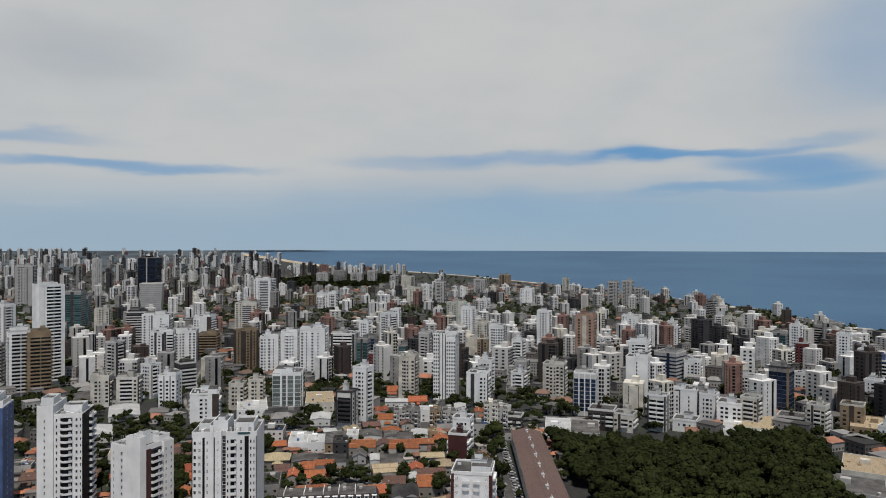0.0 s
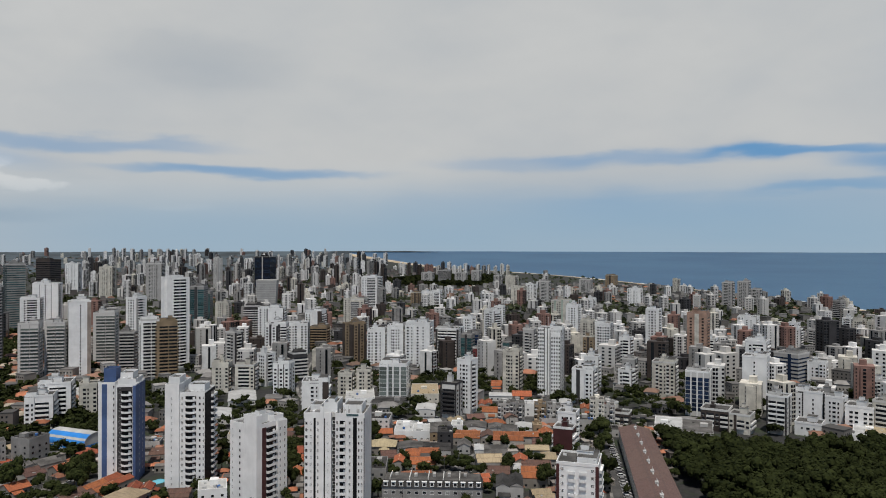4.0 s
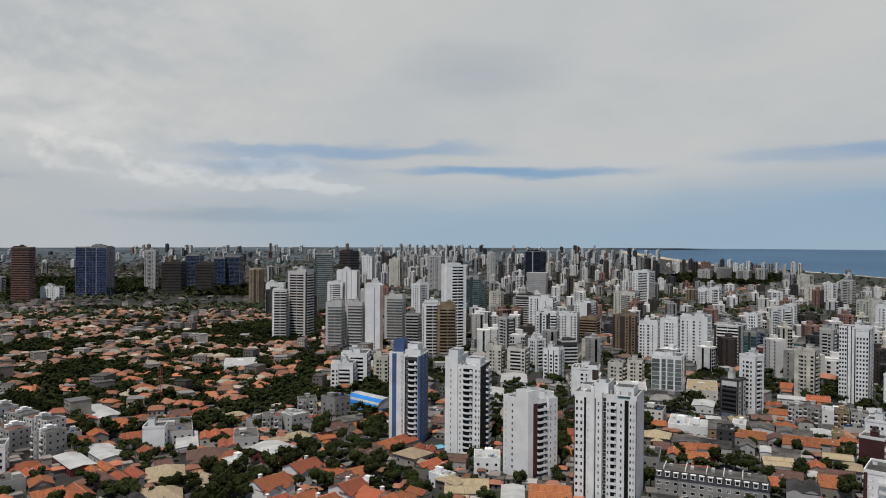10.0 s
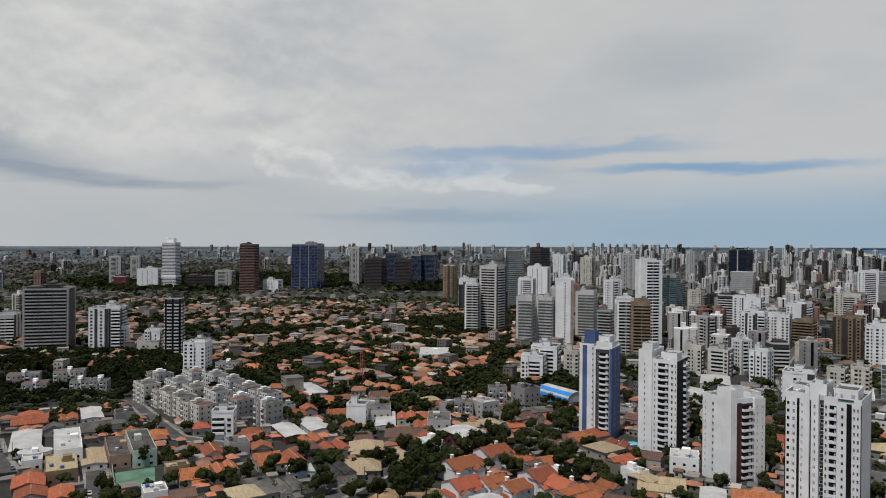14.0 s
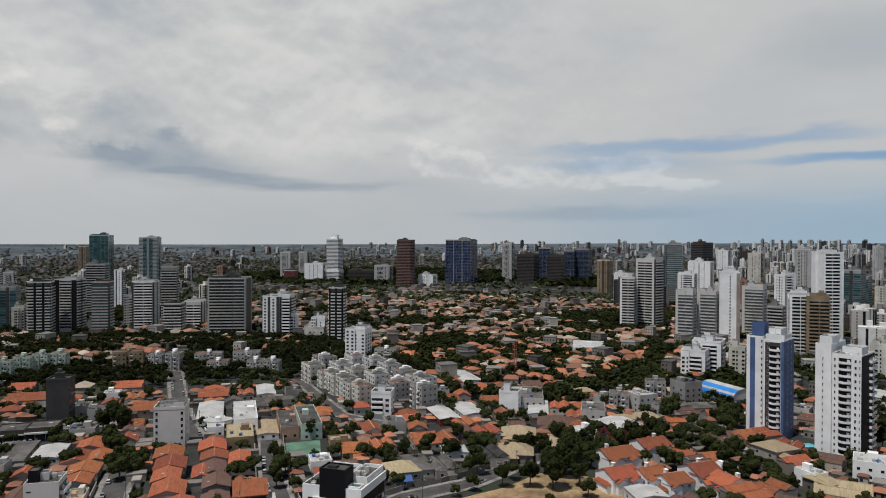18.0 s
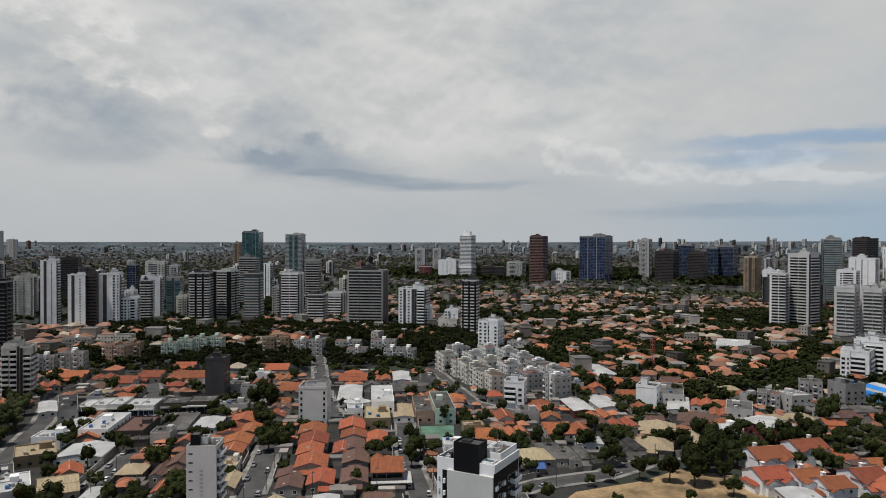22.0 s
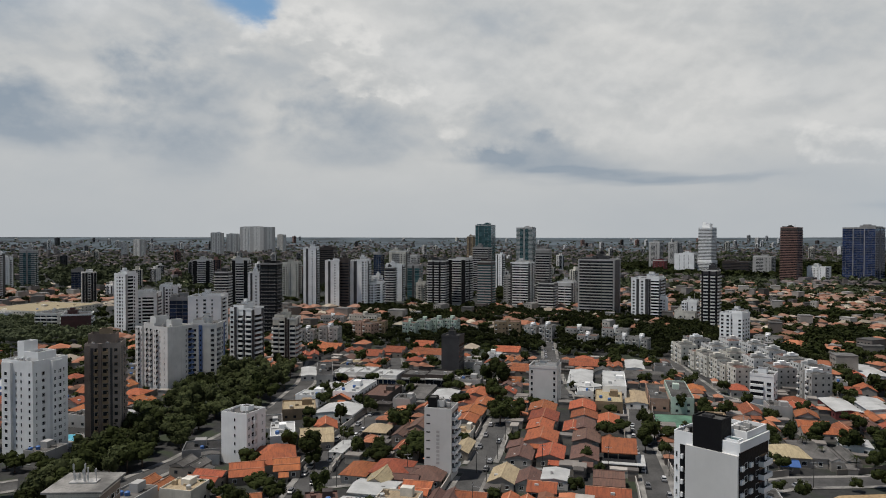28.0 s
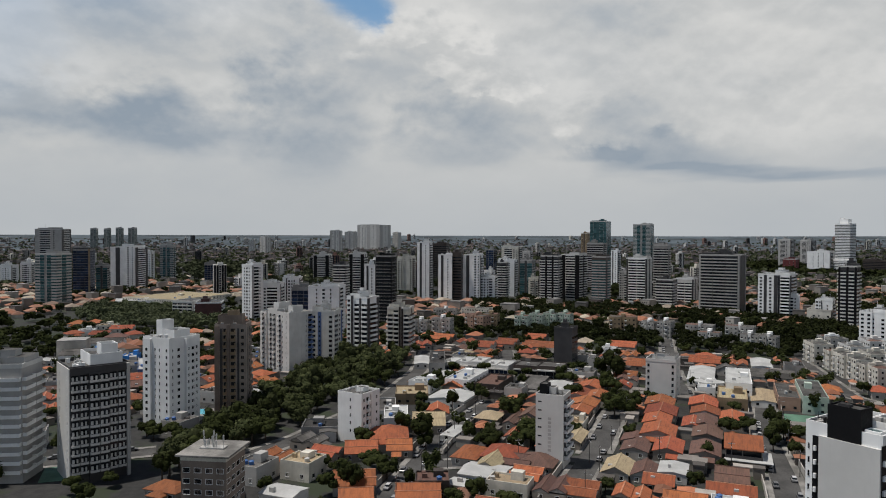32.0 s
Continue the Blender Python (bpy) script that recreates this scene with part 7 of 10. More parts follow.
house(-237.5, 6.1, 12.2, 12.5, 2.9, 74.5, "h", "d")
house(-211.7, -50.3, 12.9, 12.0, 2.9, -256.4, "g", "o")
house(-199.2, -46.8, 9.7, 9.0, 2.9, -256.5, "g", "o")
house(-201.4, -29.0, 13.0, 10.5, 3.6, -261.5, "g", "o")
house(-211.8, 18.4, 9.8, 11.5, 2.9, 74.5, "g", "o")
house(-221.0, 2.3, 9.6, 10.5, 3.6, 74.5, "g", "o")
house(-213.6, 10.2, 10.0, 13.0, 2.9, 74.5, "g", "d")
house(-233.1, -9.2, 7.4, 14.0, 3.6, -285.5, "g", "c")
house(-380.9, -225.1, 13.6, 40.0, 5.4, -239.3, "f", "g")
house(-375.3, -206.6, 13.5, 40.0, 5.4, -241.0, "f", "b")
house(-377.9, -189.6, 13.5, 40.0, 5.4, -243.2, "f", "w")
house(-196.3, -83.8, 6.3, 14.0, 4.5, -246.6, "f", "g")
house(-392.4, -263.0, 16.4, 14.0, 7, 112, "g", "g", paint="white")
house(-399.4, -255.2, 7.5, 14.0, 7, 137, "f", "w", paint="hallblue")
house(-393.8, -240.6, 14.6, 14.0, 7, 135, "g", "g", paint="white")
house(-390.5, -227.6, 7.9, 12.0, 7, 102, "f", "w", paint="hallblue")
house(-430.4, -272.1, 28.2, 14.0, 8, 104, "g", "g", paint="white")
house(-486.5, -328.3, 12.1, 10.0, 5, 138, "h", "o", paint="cream")
house(-497.7, -325.3, 11.3, 12.0, 6, 111, "f", "w")
house(-478.7, -302.7, 13.5, 11.0, 6, 104, "g", "o", paint="cream")
house(-466.4, -283.0, 14.7, 12.0, 6, 103, "h", "d", paint="cream")
house(-509.5, -304.2, 17.0, 12.0, 6, 109, "g", "o", paint="cream")
house(-490.1, -283.0, 10.8, 12.0, 5, 134, "h", "o", paint="cream")
house(-525.0, -325.4, 14.7, 12.0, 6, 104, "f", "c")
house(-534.8, -357.3, 13.3, 12.0, 6, 106, "h", "o", paint="cream")
house(-541.5, -347.0, 12.3, 12.0, 6, 111, "h", "o")
house(-105.1, 439.9, 14.7, 16.0, 9, 6, "f", "k")
house(-111.4, 500.6, 27.2, 22.0, 6, 6, "f", "k", paint="midgrey")
house(-83.6, 491.3, 13.6, 20.0, 4.5, 6, "w", "w")
house(-86.0, 434.2, 14.2, 26.0, 5, 8, "f", "w")
house(-74.9, 426.7, 11.2, 18.0, 6, 8, "f", "w")
house(-67.2, 426.8, 5, 24.0, 6.5, 8, "w", "g", paint="tan")
house(-58.4, 412.3, 9.2, 14.0, 9, 8, "f", "k", paint="dark")
house(-54.5, 436.9, 7.2, 14.0, 7, 5, "f", "w")
house(-44.6, 448.3, 14.6, 16.0, 4, 5, "w", "g")
house(-31.0, 446.1, 9.4, 14.0, 4, 5, "w", "g", paint="grey")
house(-22.0, 439.6, 10.0, 12.0, 4, 4, "g", "g")
house(-13.2, 450.8, 10.3, 14.0, 4, 4, "w", "w")
house(-4.9, 445.7, 5.8, 10.0, 6.5, 4, "f", "t")
house(0.5, 436.4, 8.5, 13.0, 4, 5, "g", "o")
house(-46.4, 420.2, 15.8, 13.0, 4.5, 3, "g", "o")
house(-34.1, 423.4, 9.0, 12.0, 4, 3, "g", "d")
house(-21.5, 417.0, 17.7, 15.0, 5.2, 3, "g", "o")
house(-9.7, 427.4, 7.7, 12.0, 4.5, 93, "g", "o")
house(-2.4, 413.3, 10.1, 10.0, 3.6, 3, "g", "d")
house(-43.4, 513.2, 10.0, 14.0, 4, 4, "g", "o")
house(-37.2, 483.1, 11.8, 12.0, 5.4, 4, "g", "o", paint="cream")
house(-35.5, 584.9, 18.9, 16.0, 4, 4, "g", "o")
house(-18.1, 547.7, 15.0, 14.0, 4, 2, "g", "o")
house(-34.4, 545.9, 17.7, 14.0, 4, 4, "w", "w")
house(-9.7, 500.0, 10.5, 14.0, 8, 3, "f", "w")
house(29.9, 506.1, 10.7, 14.0, 5, 0, "g", "o")
house(26.3, 460.6, 11.2, 14.0, 8, 0, "f", "k", paint="grey")
house(14.2, 517.2, 8.3, 16.0, 6, 0, "w", "w")
house(36.6, 453.7, 18.5, 14.0, 4, 0, "f", "k", paint="grey")
house(-91.6, 393.7, 14.5, 13.0, 5, 8, "h", "c")
house(-75.6, 394.5, 14.4, 15.0, 4, 8, "w", "g", paint="grey")
house(-60.3, 392.5, 15.6, 12.0, 4, 8, "g", "k", paint="grey")
house(-63.9, 386.5, 7.1, 11.0, 4, 98, "g", "o")
house(-71.5, 378.2, 7.6, 12.0, 5, 8, "h", "o")
house(-63.7, 365.8, 13.5, 10.0, 4, 8, "g", "o")
house(-76.3, 365.5, 5, 12.0, 5, 8, "g", "o")
house(-28.8, 370.8, 14.0, 12.0, 5.4, 12, "g", "c")
house(-26.8, 388.3, 12.7, 14.0, 5, 6, "g", "g", paint="grey")
house(-36.3, 392.2, 5.2, 12.0, 5.5, 6, "w", "w")
house(-46.1, 402.7, 7.3, 12.0, 4, 6, "g", "g", paint="grey")
house(-12.8, 375.8, 7.4, 11.0, 5, 5, "g", "o")
house(-13.0, 365.3, 6.0, 10.0, 4, 5, "w", "w")
house(-4.4, 393.2, 7.1, 13.0, 6, 96, "g", "c")
house(2.2, 383.6, 7.5, 12.0, 5, 4, "h", "c")
house(-4.3, 369.0, 15.2, 10.0, 4.2, 4, "g", "d")
house(-5.1, 351.9, 12.7, 15.0, 5, 4, "g", "o")
house(-16.0, 327.3, 12.4, 16.0, 8.5, 4, "g", "k", paint="grey")
house(-23.2, 356.4, 11.8, 10.0, 4, 4, "g", "d")
house(-81.5, 340.2, 8.6, 20.0, 10, 10, "f", "k", paint="midgrey")
house(-250.4, 263.5, 17.0, 19.0, 6.0, 80, "w", "r")
house(-183.8, 289.1, 13.3, 14.0, 7, 80, "h", "c")
house(-169.4, 283.8, 14.0, 12.0, 4.5, 80, "g", "o")
house(-151.1, 270.0, 8.9, 12.0, 5, 80, "h", "c")
house(-157.7, 272.5, 6.9, 10.0, 6, 80, "f", "w")
house(-210.6, 290.2, 13.4, 12.0, 4, 80, "g", "d")
house(-207.5, 302.8, 12.4, 12.0, 4, 80, "g", "o")
house(-206.1, 314.6, 11.5, 12.0, 4, 80, "g", "o")
house(-252.4, 239.9, 8.9, 10.0, 5.5, 80, "f", "w")
house(-192.0, 248.2, 8.0, 10.0, 5, 80, "g", "d")
house(-202.0, 252.8, 8.2, 12.0, 4.5, 80, "g", "o")
house(-300.4, 304.1, 12.4, 10.0, 6, 80, "f", "g")
walk_up(-288.3, 301.4, 11, 10, 45, "midgrey")
house(-280.9, 311.0, 12.1, 14.0, 10, 80, "f", "w", paint="grey")
walk_up(-290.0, 333.7, 11.5, 13.5, 45, "midgrey")
house(-268.4, 320.2, 17.7, 12.0, 5, 80, "g", "g", paint="grey")
house(-274.5, 342.3, 12.6, 13.0, 15, 80, "f", "k", paint="midgrey")
house(-158.4, 230.8, 14.1, 14.0, 5, 80, "g", "o")
house(-156.4, 246.4, 9.8, 12.0, 4.4, -10, "g", "o")
house(-179.5, 248.4, 5.7, 9.0, 6, 80, "f", "w")


def villa(x, y, w, d, z, turn):
    """Two-storey villa: white walls, a long clay roof crossed by gabled bays of unequal height, a small chimney."""
    rnd = random.Random(int(abs(x * 7 + y)))
    thing = tagged(new("house"), "white two-storey villa with several orange clay tile gables", "house")
    thing.matrix_basis = pose(x, y, 0, 0, 0, turn)
    s, r = Shape(), Shape()
    s.box(-w / 2, w / 2, -d / 2, d / 2, -0.2, z, 0)
    gable(r, -w / 2, w / 2, -d / 2, d / 2, z + 0.02, d * 0.2, over=0.6)
    bays = 2 if w > 11 else 1
    for i in range(bays):
        u = -w * 0.28 + i * w * 0.52 + rnd.uniform(-0.5, 0.5)
        half, out, up = w * rnd.uniform(0.13, 0.19), rnd.uniform(1.6, 3.4), z - rnd.uniform(0.2, 1.4)
        s.box(u - half, u + half, -d / 2 - out, -d / 2 + 0.1, -0.2, up, 0)
        gable(r, u - half, u + half, -d / 2 - out, -d * 0.1, up + 0.02, half * 0.5, over=0.5, along_x=False)
    a = rnd.choice((-1, 1)) * w / 2
    s.box(min(a, a * 1.25), max(a, a * 1.25), -d * 0.35, d * 0.3, -0.2, z * 0.55, 0)
    hip(r, min(a, a * 1.25), max(a, a * 1.25), -d * 0.35, d * 0.3, z * 0.55, 1.0)
    wall = child("wall", s.mesh("wall", "white"), thing)
    child("roof", r.mesh("roof", "tile", "white"), thing, "orange clay tile roof")
    c = Shape()
    c.box(-w / 2 - 0.35, w / 2 + 0.35, -0.2, 0.2, z + d * 0.2 + 0.1, z + d * 0.2 + 0.3)
    child("ridge", c.mesh("ridge", "ridge"), thing)
    c = Shape()
    u = rnd.uniform(-0.3, 0.3) * w
    c.box(u, u + 1.3, d * 0.1, d * 0.1 + 1.3, z, z + d * 0.2 + 1.0)
    c.box(u - 0.12, u + 1.42, d * 0.1 - 0.12, d * 0.1 + 1.42, z + d * 0.2 + 1.0, z + d * 0.2 + 1.15)
    child("chimney", c.mesh("chimney", "white"), thing)
    for zz in (1.6, 4.5):
        for k in range(max(2, int(w / 3))):
            child("window", unit("window", 1.2), wall, place=pose(-w / 2 + w * (k + 0.5) / max(2, int(w / 3)), -d / 2, zz))
    claim_box(x, y, w * 1.25, d + 4, turn)


def terrace(x, y, w, d, turn):
    """Long terrace under a dark slate mansard with white dormers along its front."""
    thing = tagged(new("terrace_house"), "long terrace with dark slate mansard roof and white dormers", "building")
    thing.matrix_basis = pose(x, y, 0, 0, 0, turn)
    rnd = random.Random(8)
    s, r = Shape(), Shape()
    z, up = 7.6, 10.6
    s.box(-w / 2, w / 2, -d / 2, d / 2, -0.2, z, 0)
    wall = child("wall", s.mesh("wall", "midgrey"), thing)
    a, b, c = w / 2 + 0.4, d / 2 + 0.4, 1.3
    low = [(-a, -b), (a, -b), (a, b), (-a, b)]
    top = [(-a + c, -b + c), (a - c, -b + c), (a - c, b - c), (-a + c, b - c)]
    for i in range(4):
        j = (i + 1) % 4
        r.face([(*low[i], z), (*low[j], z), (*top[j], up), (*top[i], up)], 0)
    r.face([(*p, up) for p in top], 1)
    r.face([(*p, z) for p in low[::-1]], 0)
    child("roof", r.mesh("roof", "darkroof", "fibre"), thing, "dark slate mansard roof")
    n = int(w / 3.4)
    for i in range(n):
        u = -w / 2 + w * (i + 0.5) / n
        q = Shape()
        q.box(u - 0.95, u + 0.95, -b - 0.05, -b + c + 0.3, z + 0.3, z + 2.3)
        q.box(u - 1.15, u + 1.15, -b - 0.2, -b + c + 0.4, z + 2.3, z + 2.5)
        dormer = child("dormer", q.mesh("dormer", "white"), thing, "white dormer")
        q = Shape()
        q.box(u - 0.65, u + 0.65, -b - 0.09, -b + 0.02, z + 0.7, z + 2.0)
        child("pane", q.mesh("pane", "glass"), dormer)
        for zz in (1.7, 4.9):
            child("window", unit("window", 1.6), wall, place=pose(u, -d / 2, zz))
    for i in range(int(w / 8)):
        u = -w / 2 + 4 + i * 8 + rnd.uniform(-1, 1)
        q = Shape()
        q.box(u, u + 0.35, -b + c, b - c, up, up + 1.1)
        child("party_wall", q.mesh("party_wall", "offwhite"), thing)
        q = Shape()
        q.box(u + 2, u + 3.4, rnd.uniform(-1, 1), 2.2, up + 0.004, up + rnd.uniform(0.9, 1.6))
        child("roof_plant", q.mesh("roof_plant", "grey"), thing)
    claim_box(x, y, w + 1, d + 1, turn)


villa(-217.6, 247.5, 14.5, 11.0, 6.5, 80)
villa(-214.3, 222.5, 15.6, 13.0, 6.5, 80)
villa(-196.5, 205.7, 13.4, 12.0, 6, 80)
villa(-189.8, 216.0, 11.2, 11.0, 6.2, 80)
villa(-180.6, 218.1, 10.5, 11.0, 6, 80)
villa(-182.0, 236.2, 12.6, 12.0, 6.4, 80)
villa(-168.0, 234.5, 11.2, 12.0, 6, -10)
terrace(-51.3, 322.7, 46.0, 12.0, 6)
walk_up(-27.3, 479.6, 9.2, 12, 4, "grey")
walk_up(-18.9, 480.5, 9.9, 13, 4, "midgrey")
walk_up(-3.4, 474.8, 7.5, 13, 3, "tan")
walk_up(5.7, 475.8, 9.1, 13, 3, "grey")
walk_up(33.0, 463.1, 8.8, 20, 0, "cream")
walk_up(40.4, 469.6, 8.2, 16, 0, "grey")


def shop_row(x, y, turn, w, d, h, bays, wall, roof, front, label):
    """Low shops side by side: a glazed front in bays under a deep fascia, roof sheets of uneven height."""
    thing = tagged(new("shop_row"), label, "building")
    thing.matrix_basis = pose(x, y, 0, 0, 0, turn)
    rnd = random.Random(int(abs(x)))
    for i in range(bays):
        x0, x1, up = -w / 2 + w * i / bays, -w / 2 + w * (i + 1) / bays - 0.05, h + rnd.uniform(-0.5, 0.9)
        s = Shape()
        s.tub(x0, x1, -d / 2, d / 2, -0.2, up, 0.5, 0.2, 0, 1)
        shop = child("shop", s.mesh("shop", wall, roof if rnd.random() < 0.7 else "sheet"), thing)
        g = Shape()
        g.box(x0 + 0.4, x1 - 0.4, -d / 2 - 0.06, -d / 2 + 0.1, 0.3, up * 0.58)
        child("shop_window", g.mesh("shop_window", front), shop)
        for j in range(1, 3):
            m = Shape()
            u = x0 + (x1 - x0) * j / 3
            m.box(u - 0.06, u + 0.06, -d / 2 - 0.12, -d / 2, 0.2, up * 0.6)
            child("mullion", m.mesh("mullion", "offwhite"), shop)
        f = Shape()
        f.box(x0 + 0.1, x1 - 0.1, -d / 2 - 0.9, -d / 2, up * 0.62, up * 0.74)
        child("canopy", f.mesh("canopy", "offwhite" if i % 2 else "grey"), shop)
        v = Shape()
        a, b = rnd.uniform(x0 + 1, x1 - 3), rnd.uniform(-d * 0.3, d * 0.3)
        v.box(a, a + 1.8, b, b + 1.2, up + 0.004, up + 1.2)
        child("roof_plant", v.mesh("roof_plant", "grey"), shop)
    claim_box(x, y, w + 1, d + 1, turn)


def corner_house():
    """The two-storey corner house: one orange roof slope, balcony floor coloured dark for the shade under the roof,
    white awnings over the pavement.
    """
    thing = tagged(new("house"), "two-storey corner house with orange roof slope and white awnings", "house")
    thing.matrix_basis = pose(-252.5, 76.5, 0, 0, 0, 74.5)
    w, d = 11.5, 9.0
    s = Shape()
    s.tub(-w / 2, w / 2, -d / 2, d / 2, -0.2, 6.0, 0.3, 0.2)
    child("wall", s.mesh("wall", "housewall"), thing)
    r = Shape()
    for lift, flip in ((0.2, False), (0.0, True)):
        q = [(-w / 2 - 0.5, -d / 2 - 1.6, 5.9 + lift), (w / 2 + 0.5, -d / 2 - 1.6, 5.9 + lift), (w / 2 + 0.5, d / 2 + 0.4, 8.4 + lift), (-w / 2 - 0.5, d / 2 + 0.4, 8.4 + lift)]
        r.face(q[::-1] if flip else q)
    r.box(-w / 2 - 0.5, w / 2 + 0.5, -d / 2 - 1.62, -d / 2 - 1.5, 5.8, 6.12)
    child("roof", r.mesh("roof", "tile"), thing, "orange clay tile roof")
    for x0, x1 in ((-w / 2 + 0.3, -0.6), (-0.2, w / 2 - 0.3)):
        g = Shape()
        g.box(x0, x1, -d / 2 - 0.05, -d / 2 + 0.1, 3.2, 5.7)
        child("balcony_glazing", g.mesh("balcony_glazing", "glass"), thing)
    b = Shape()
    tray(b, w / 2, d / 2 + 1.4, 2.9, 3.9)
    # dark colour here stands for the shade below the eaves
    child("balcony", b.mesh("balcony", "dark"), thing)
    for x0, x1, y0, y1 in ((-w / 2 - 0.4, w / 2 + 3.2, -d / 2 - 4.2, -d / 2 - 1.5), (w / 2 + 0.2, w / 2 + 3.2, -d / 2 - 1.45, d / 2)):
        a = Shape()
        a.box(x0, x1, y0, y1, 2.7, 2.9)
        awning = child("awning", a.mesh("awning", "sheet"), thing, "flat white awning")
        for px, py in ((x0 + 0.2, y0 + 0.2), (x1 - 0.2, y0 + 0.2)):
            p = Shape()
            p.box(px - 0.08, px + 0.08, py - 0.08, py + 0.08, -0.1, 2.7)
            child("post", p.mesh("post", "steel"), awning)
    claim_box(-251, 76, w + 7, d + 8, 74.5)


def round_shop(x, y, r, h):
    """A white shop with a rounded front and a tilted roof disc."""
    thing = tagged(new("round_shop"), "white shop with rounded glazed front and white roof disc", "building")
    thing.matrix_basis = pose(x, y, 0, 0, 0, 70)
    ring = [(r * math.cos(k), r * 0.75 * math.sin(k)) for k in np.linspace(0, 2 * math.pi, 24, endpoint=False)]
    for name, k, z0, z1, mat in (("wall", 0.95, -0.2, 1.2, "white"), ("glazing", 0.9, 1.2, 3.4, "glass"), ("fascia", 0.97, 3.4, h, "white"), ("roof", 1.04, h, h + 0.6, "sheet")):
        s = Shape()
        s.prism([(a * k, b * k) for a, b in ring], z0, z1)
        child(name, s.mesh(name, mat), thing)
    claim(x, y, r)


shop_row(-404.5, -23.5, 74.5, 39, 17, 5.6, 5, "offwhite", "sheet", "navyglass", "row of pale shops with dark blue glazed fronts")
shop_row(-396.5, 11.0, 74.5, 27, 15, 6.2, 2, "brown", "fibre", "glass", "brown clad shops with wide glazed fronts before the car park")
corner_house()
round_shop(-366.0, 94.0, 7.0, 4.6)
house(-267.2, -76.8, 14.0, 12.0, 4.2, 100.0, "f", "k")


# ---- streets ----
def ribbon(points, half, z, lift_end=0.0):
    pts = [Vector((p[0], p[1], 0)) for p in points]
    out = []
    for i, p in enumerate(pts):
        a = pts[max(0, i - 1)]
        b = pts[min(len(pts) - 1, i + 1)]
        t = (b - a).normalized()
        n = Vector((-t.y, t.x, 0))
        out.append((p + n * half, p - n * half))
    return out


LINES = []


def street(points, width=8.0, walk_width=2.2, label="grey asphalt street between houses"):
    """Notes a street; it is laid once all are known."""
    dense = [points[0]]
    for a, b in zip(points, points[1:]):
        n = max(1, int(math.hypot(b[0] - a[0], b[1] - a[1]) / 4))
        dense += [(a[0] + (b[0] - a[0]) * i / n, a[1] + (b[1] - a[1]) * i / n) for i in range(1, n + 1)]
    LINES.append((dense, width, walk_width, label))
    for p in dense[::2]:
        claim(p[0], p[1], width / 2 + walk_width - 0.5)
    return dense[::2]


def lay(index):
    dense, width, walk_width, label = LINES[index]
    level = 0.05 + 0.006 * index
    s = Shape()
    edge = ribbon(dense, width / 2, 0)
    for (a, b), (c, d) in zip(edge, edge[1:]):
        s.face([(b.x, b.y, level), (d.x, d.y, level), (c.x, c.y, level), (a.x, a.y, level)])
    tagged(new("road", s.mesh("road", "asphalt")), label, "road", kind="structure")
    wide = ribbon(dense, width / 2 + walk_width, 0)
    others = [(p, w) for j, (line, w, _, _) in enumerate(LINES) if j != index for p in line]
    for side in (0, 1):
        k = Shape()
        for e0, e1, w0, w1 in zip(edge, edge[1:], wide, wide[1:]):
            a, b, c, d = e0[side], e1[side], w1[side], w0[side]
            m = (a + b + c + d) / 4
            if any((m.x - p[0]) ** 2 + (m.y - p[1]) ** 2 < (w / 2 + 2.2) ** 2 for p, w in others):
                continue
            quad = [(a.x, a.y, 0.22), (b.x, b.y, 0.22), (c.x, c.y, 0.22), (d.x, d.y, 0.22)]
            k.face(quad if side else quad[::-1])
            kerb = [(a.x, a.y, 0.0), (b.x, b.y, 0.0), (b.x, b.y, 0.22), (a.x, a.y, 0.22)]
            k.face(kerb if side else kerb[::-1])
        if k.f:
            tagged(new("pavement", k.mesh("pavement", "paving")), "pale concrete pavement with raised kerb", "pavement", kind="structure")


STREETS = [
    street([(-318, 42), (-266, 29), (-216, 15), (-150, -2)], 8.5),
    street([(-600, 118), (-513, 103), (-446, 91), (-387, 82), (-352, 80)], 8.0),
    street([(-372, 122), (-311, 103), (-273, 92), (-236, 84), (-150, 62)], 8.0),
    street([(-236, -33), (-248, 10), (-250, 23), (-254, 55), (-246, 84)], 7.0),
    street([(-330, -14), (-305, -21), (-274, -30), (-217, -37), (-150, -48)], 7.0),
    street([(-205, -190), (-227, -155), (-240, -130)], 9.0, label="avenue beside the tree belt"),
    street([(-470, -62), (-400, -58), (-330, -64), (-290, -76), (-262, -84), (-236, -96)], 8.0, label="street along the tree belt"),
    street([(-222, 100), (-231, 129), (-231, 158), (-242, 198), (-246, 250), (-236, 300), (-215, 350)], 8.0),
    street([(-480, -10), (-440, -8), (-415, 20), (-402, 62), (-387, 82)], 8.0),
    street([(-330, 330), (-290, 352), (-250, 392), (-200, 420), (-94, 463), (10, 512), (110, 500)], 9.0, label="wide street between shops"),
    street([(-470, 176), (-420, 168), (-360, 160), (-330, 172)], 6.0),
    street([(35, 320), (36, 400), (38, 480), (28, 512)], 6.0, 1.5, "car lane beside the long hall"),
    street([(-60, 300), (-40, 380), (-20, 440), (-5, 515), (10, 600)], 7.5),
    street([(-150, 470), (-190, 540), (-230, 640), (-260, 760)], 9.0),
]
for i in range(len(LINES)):
    lay(i)


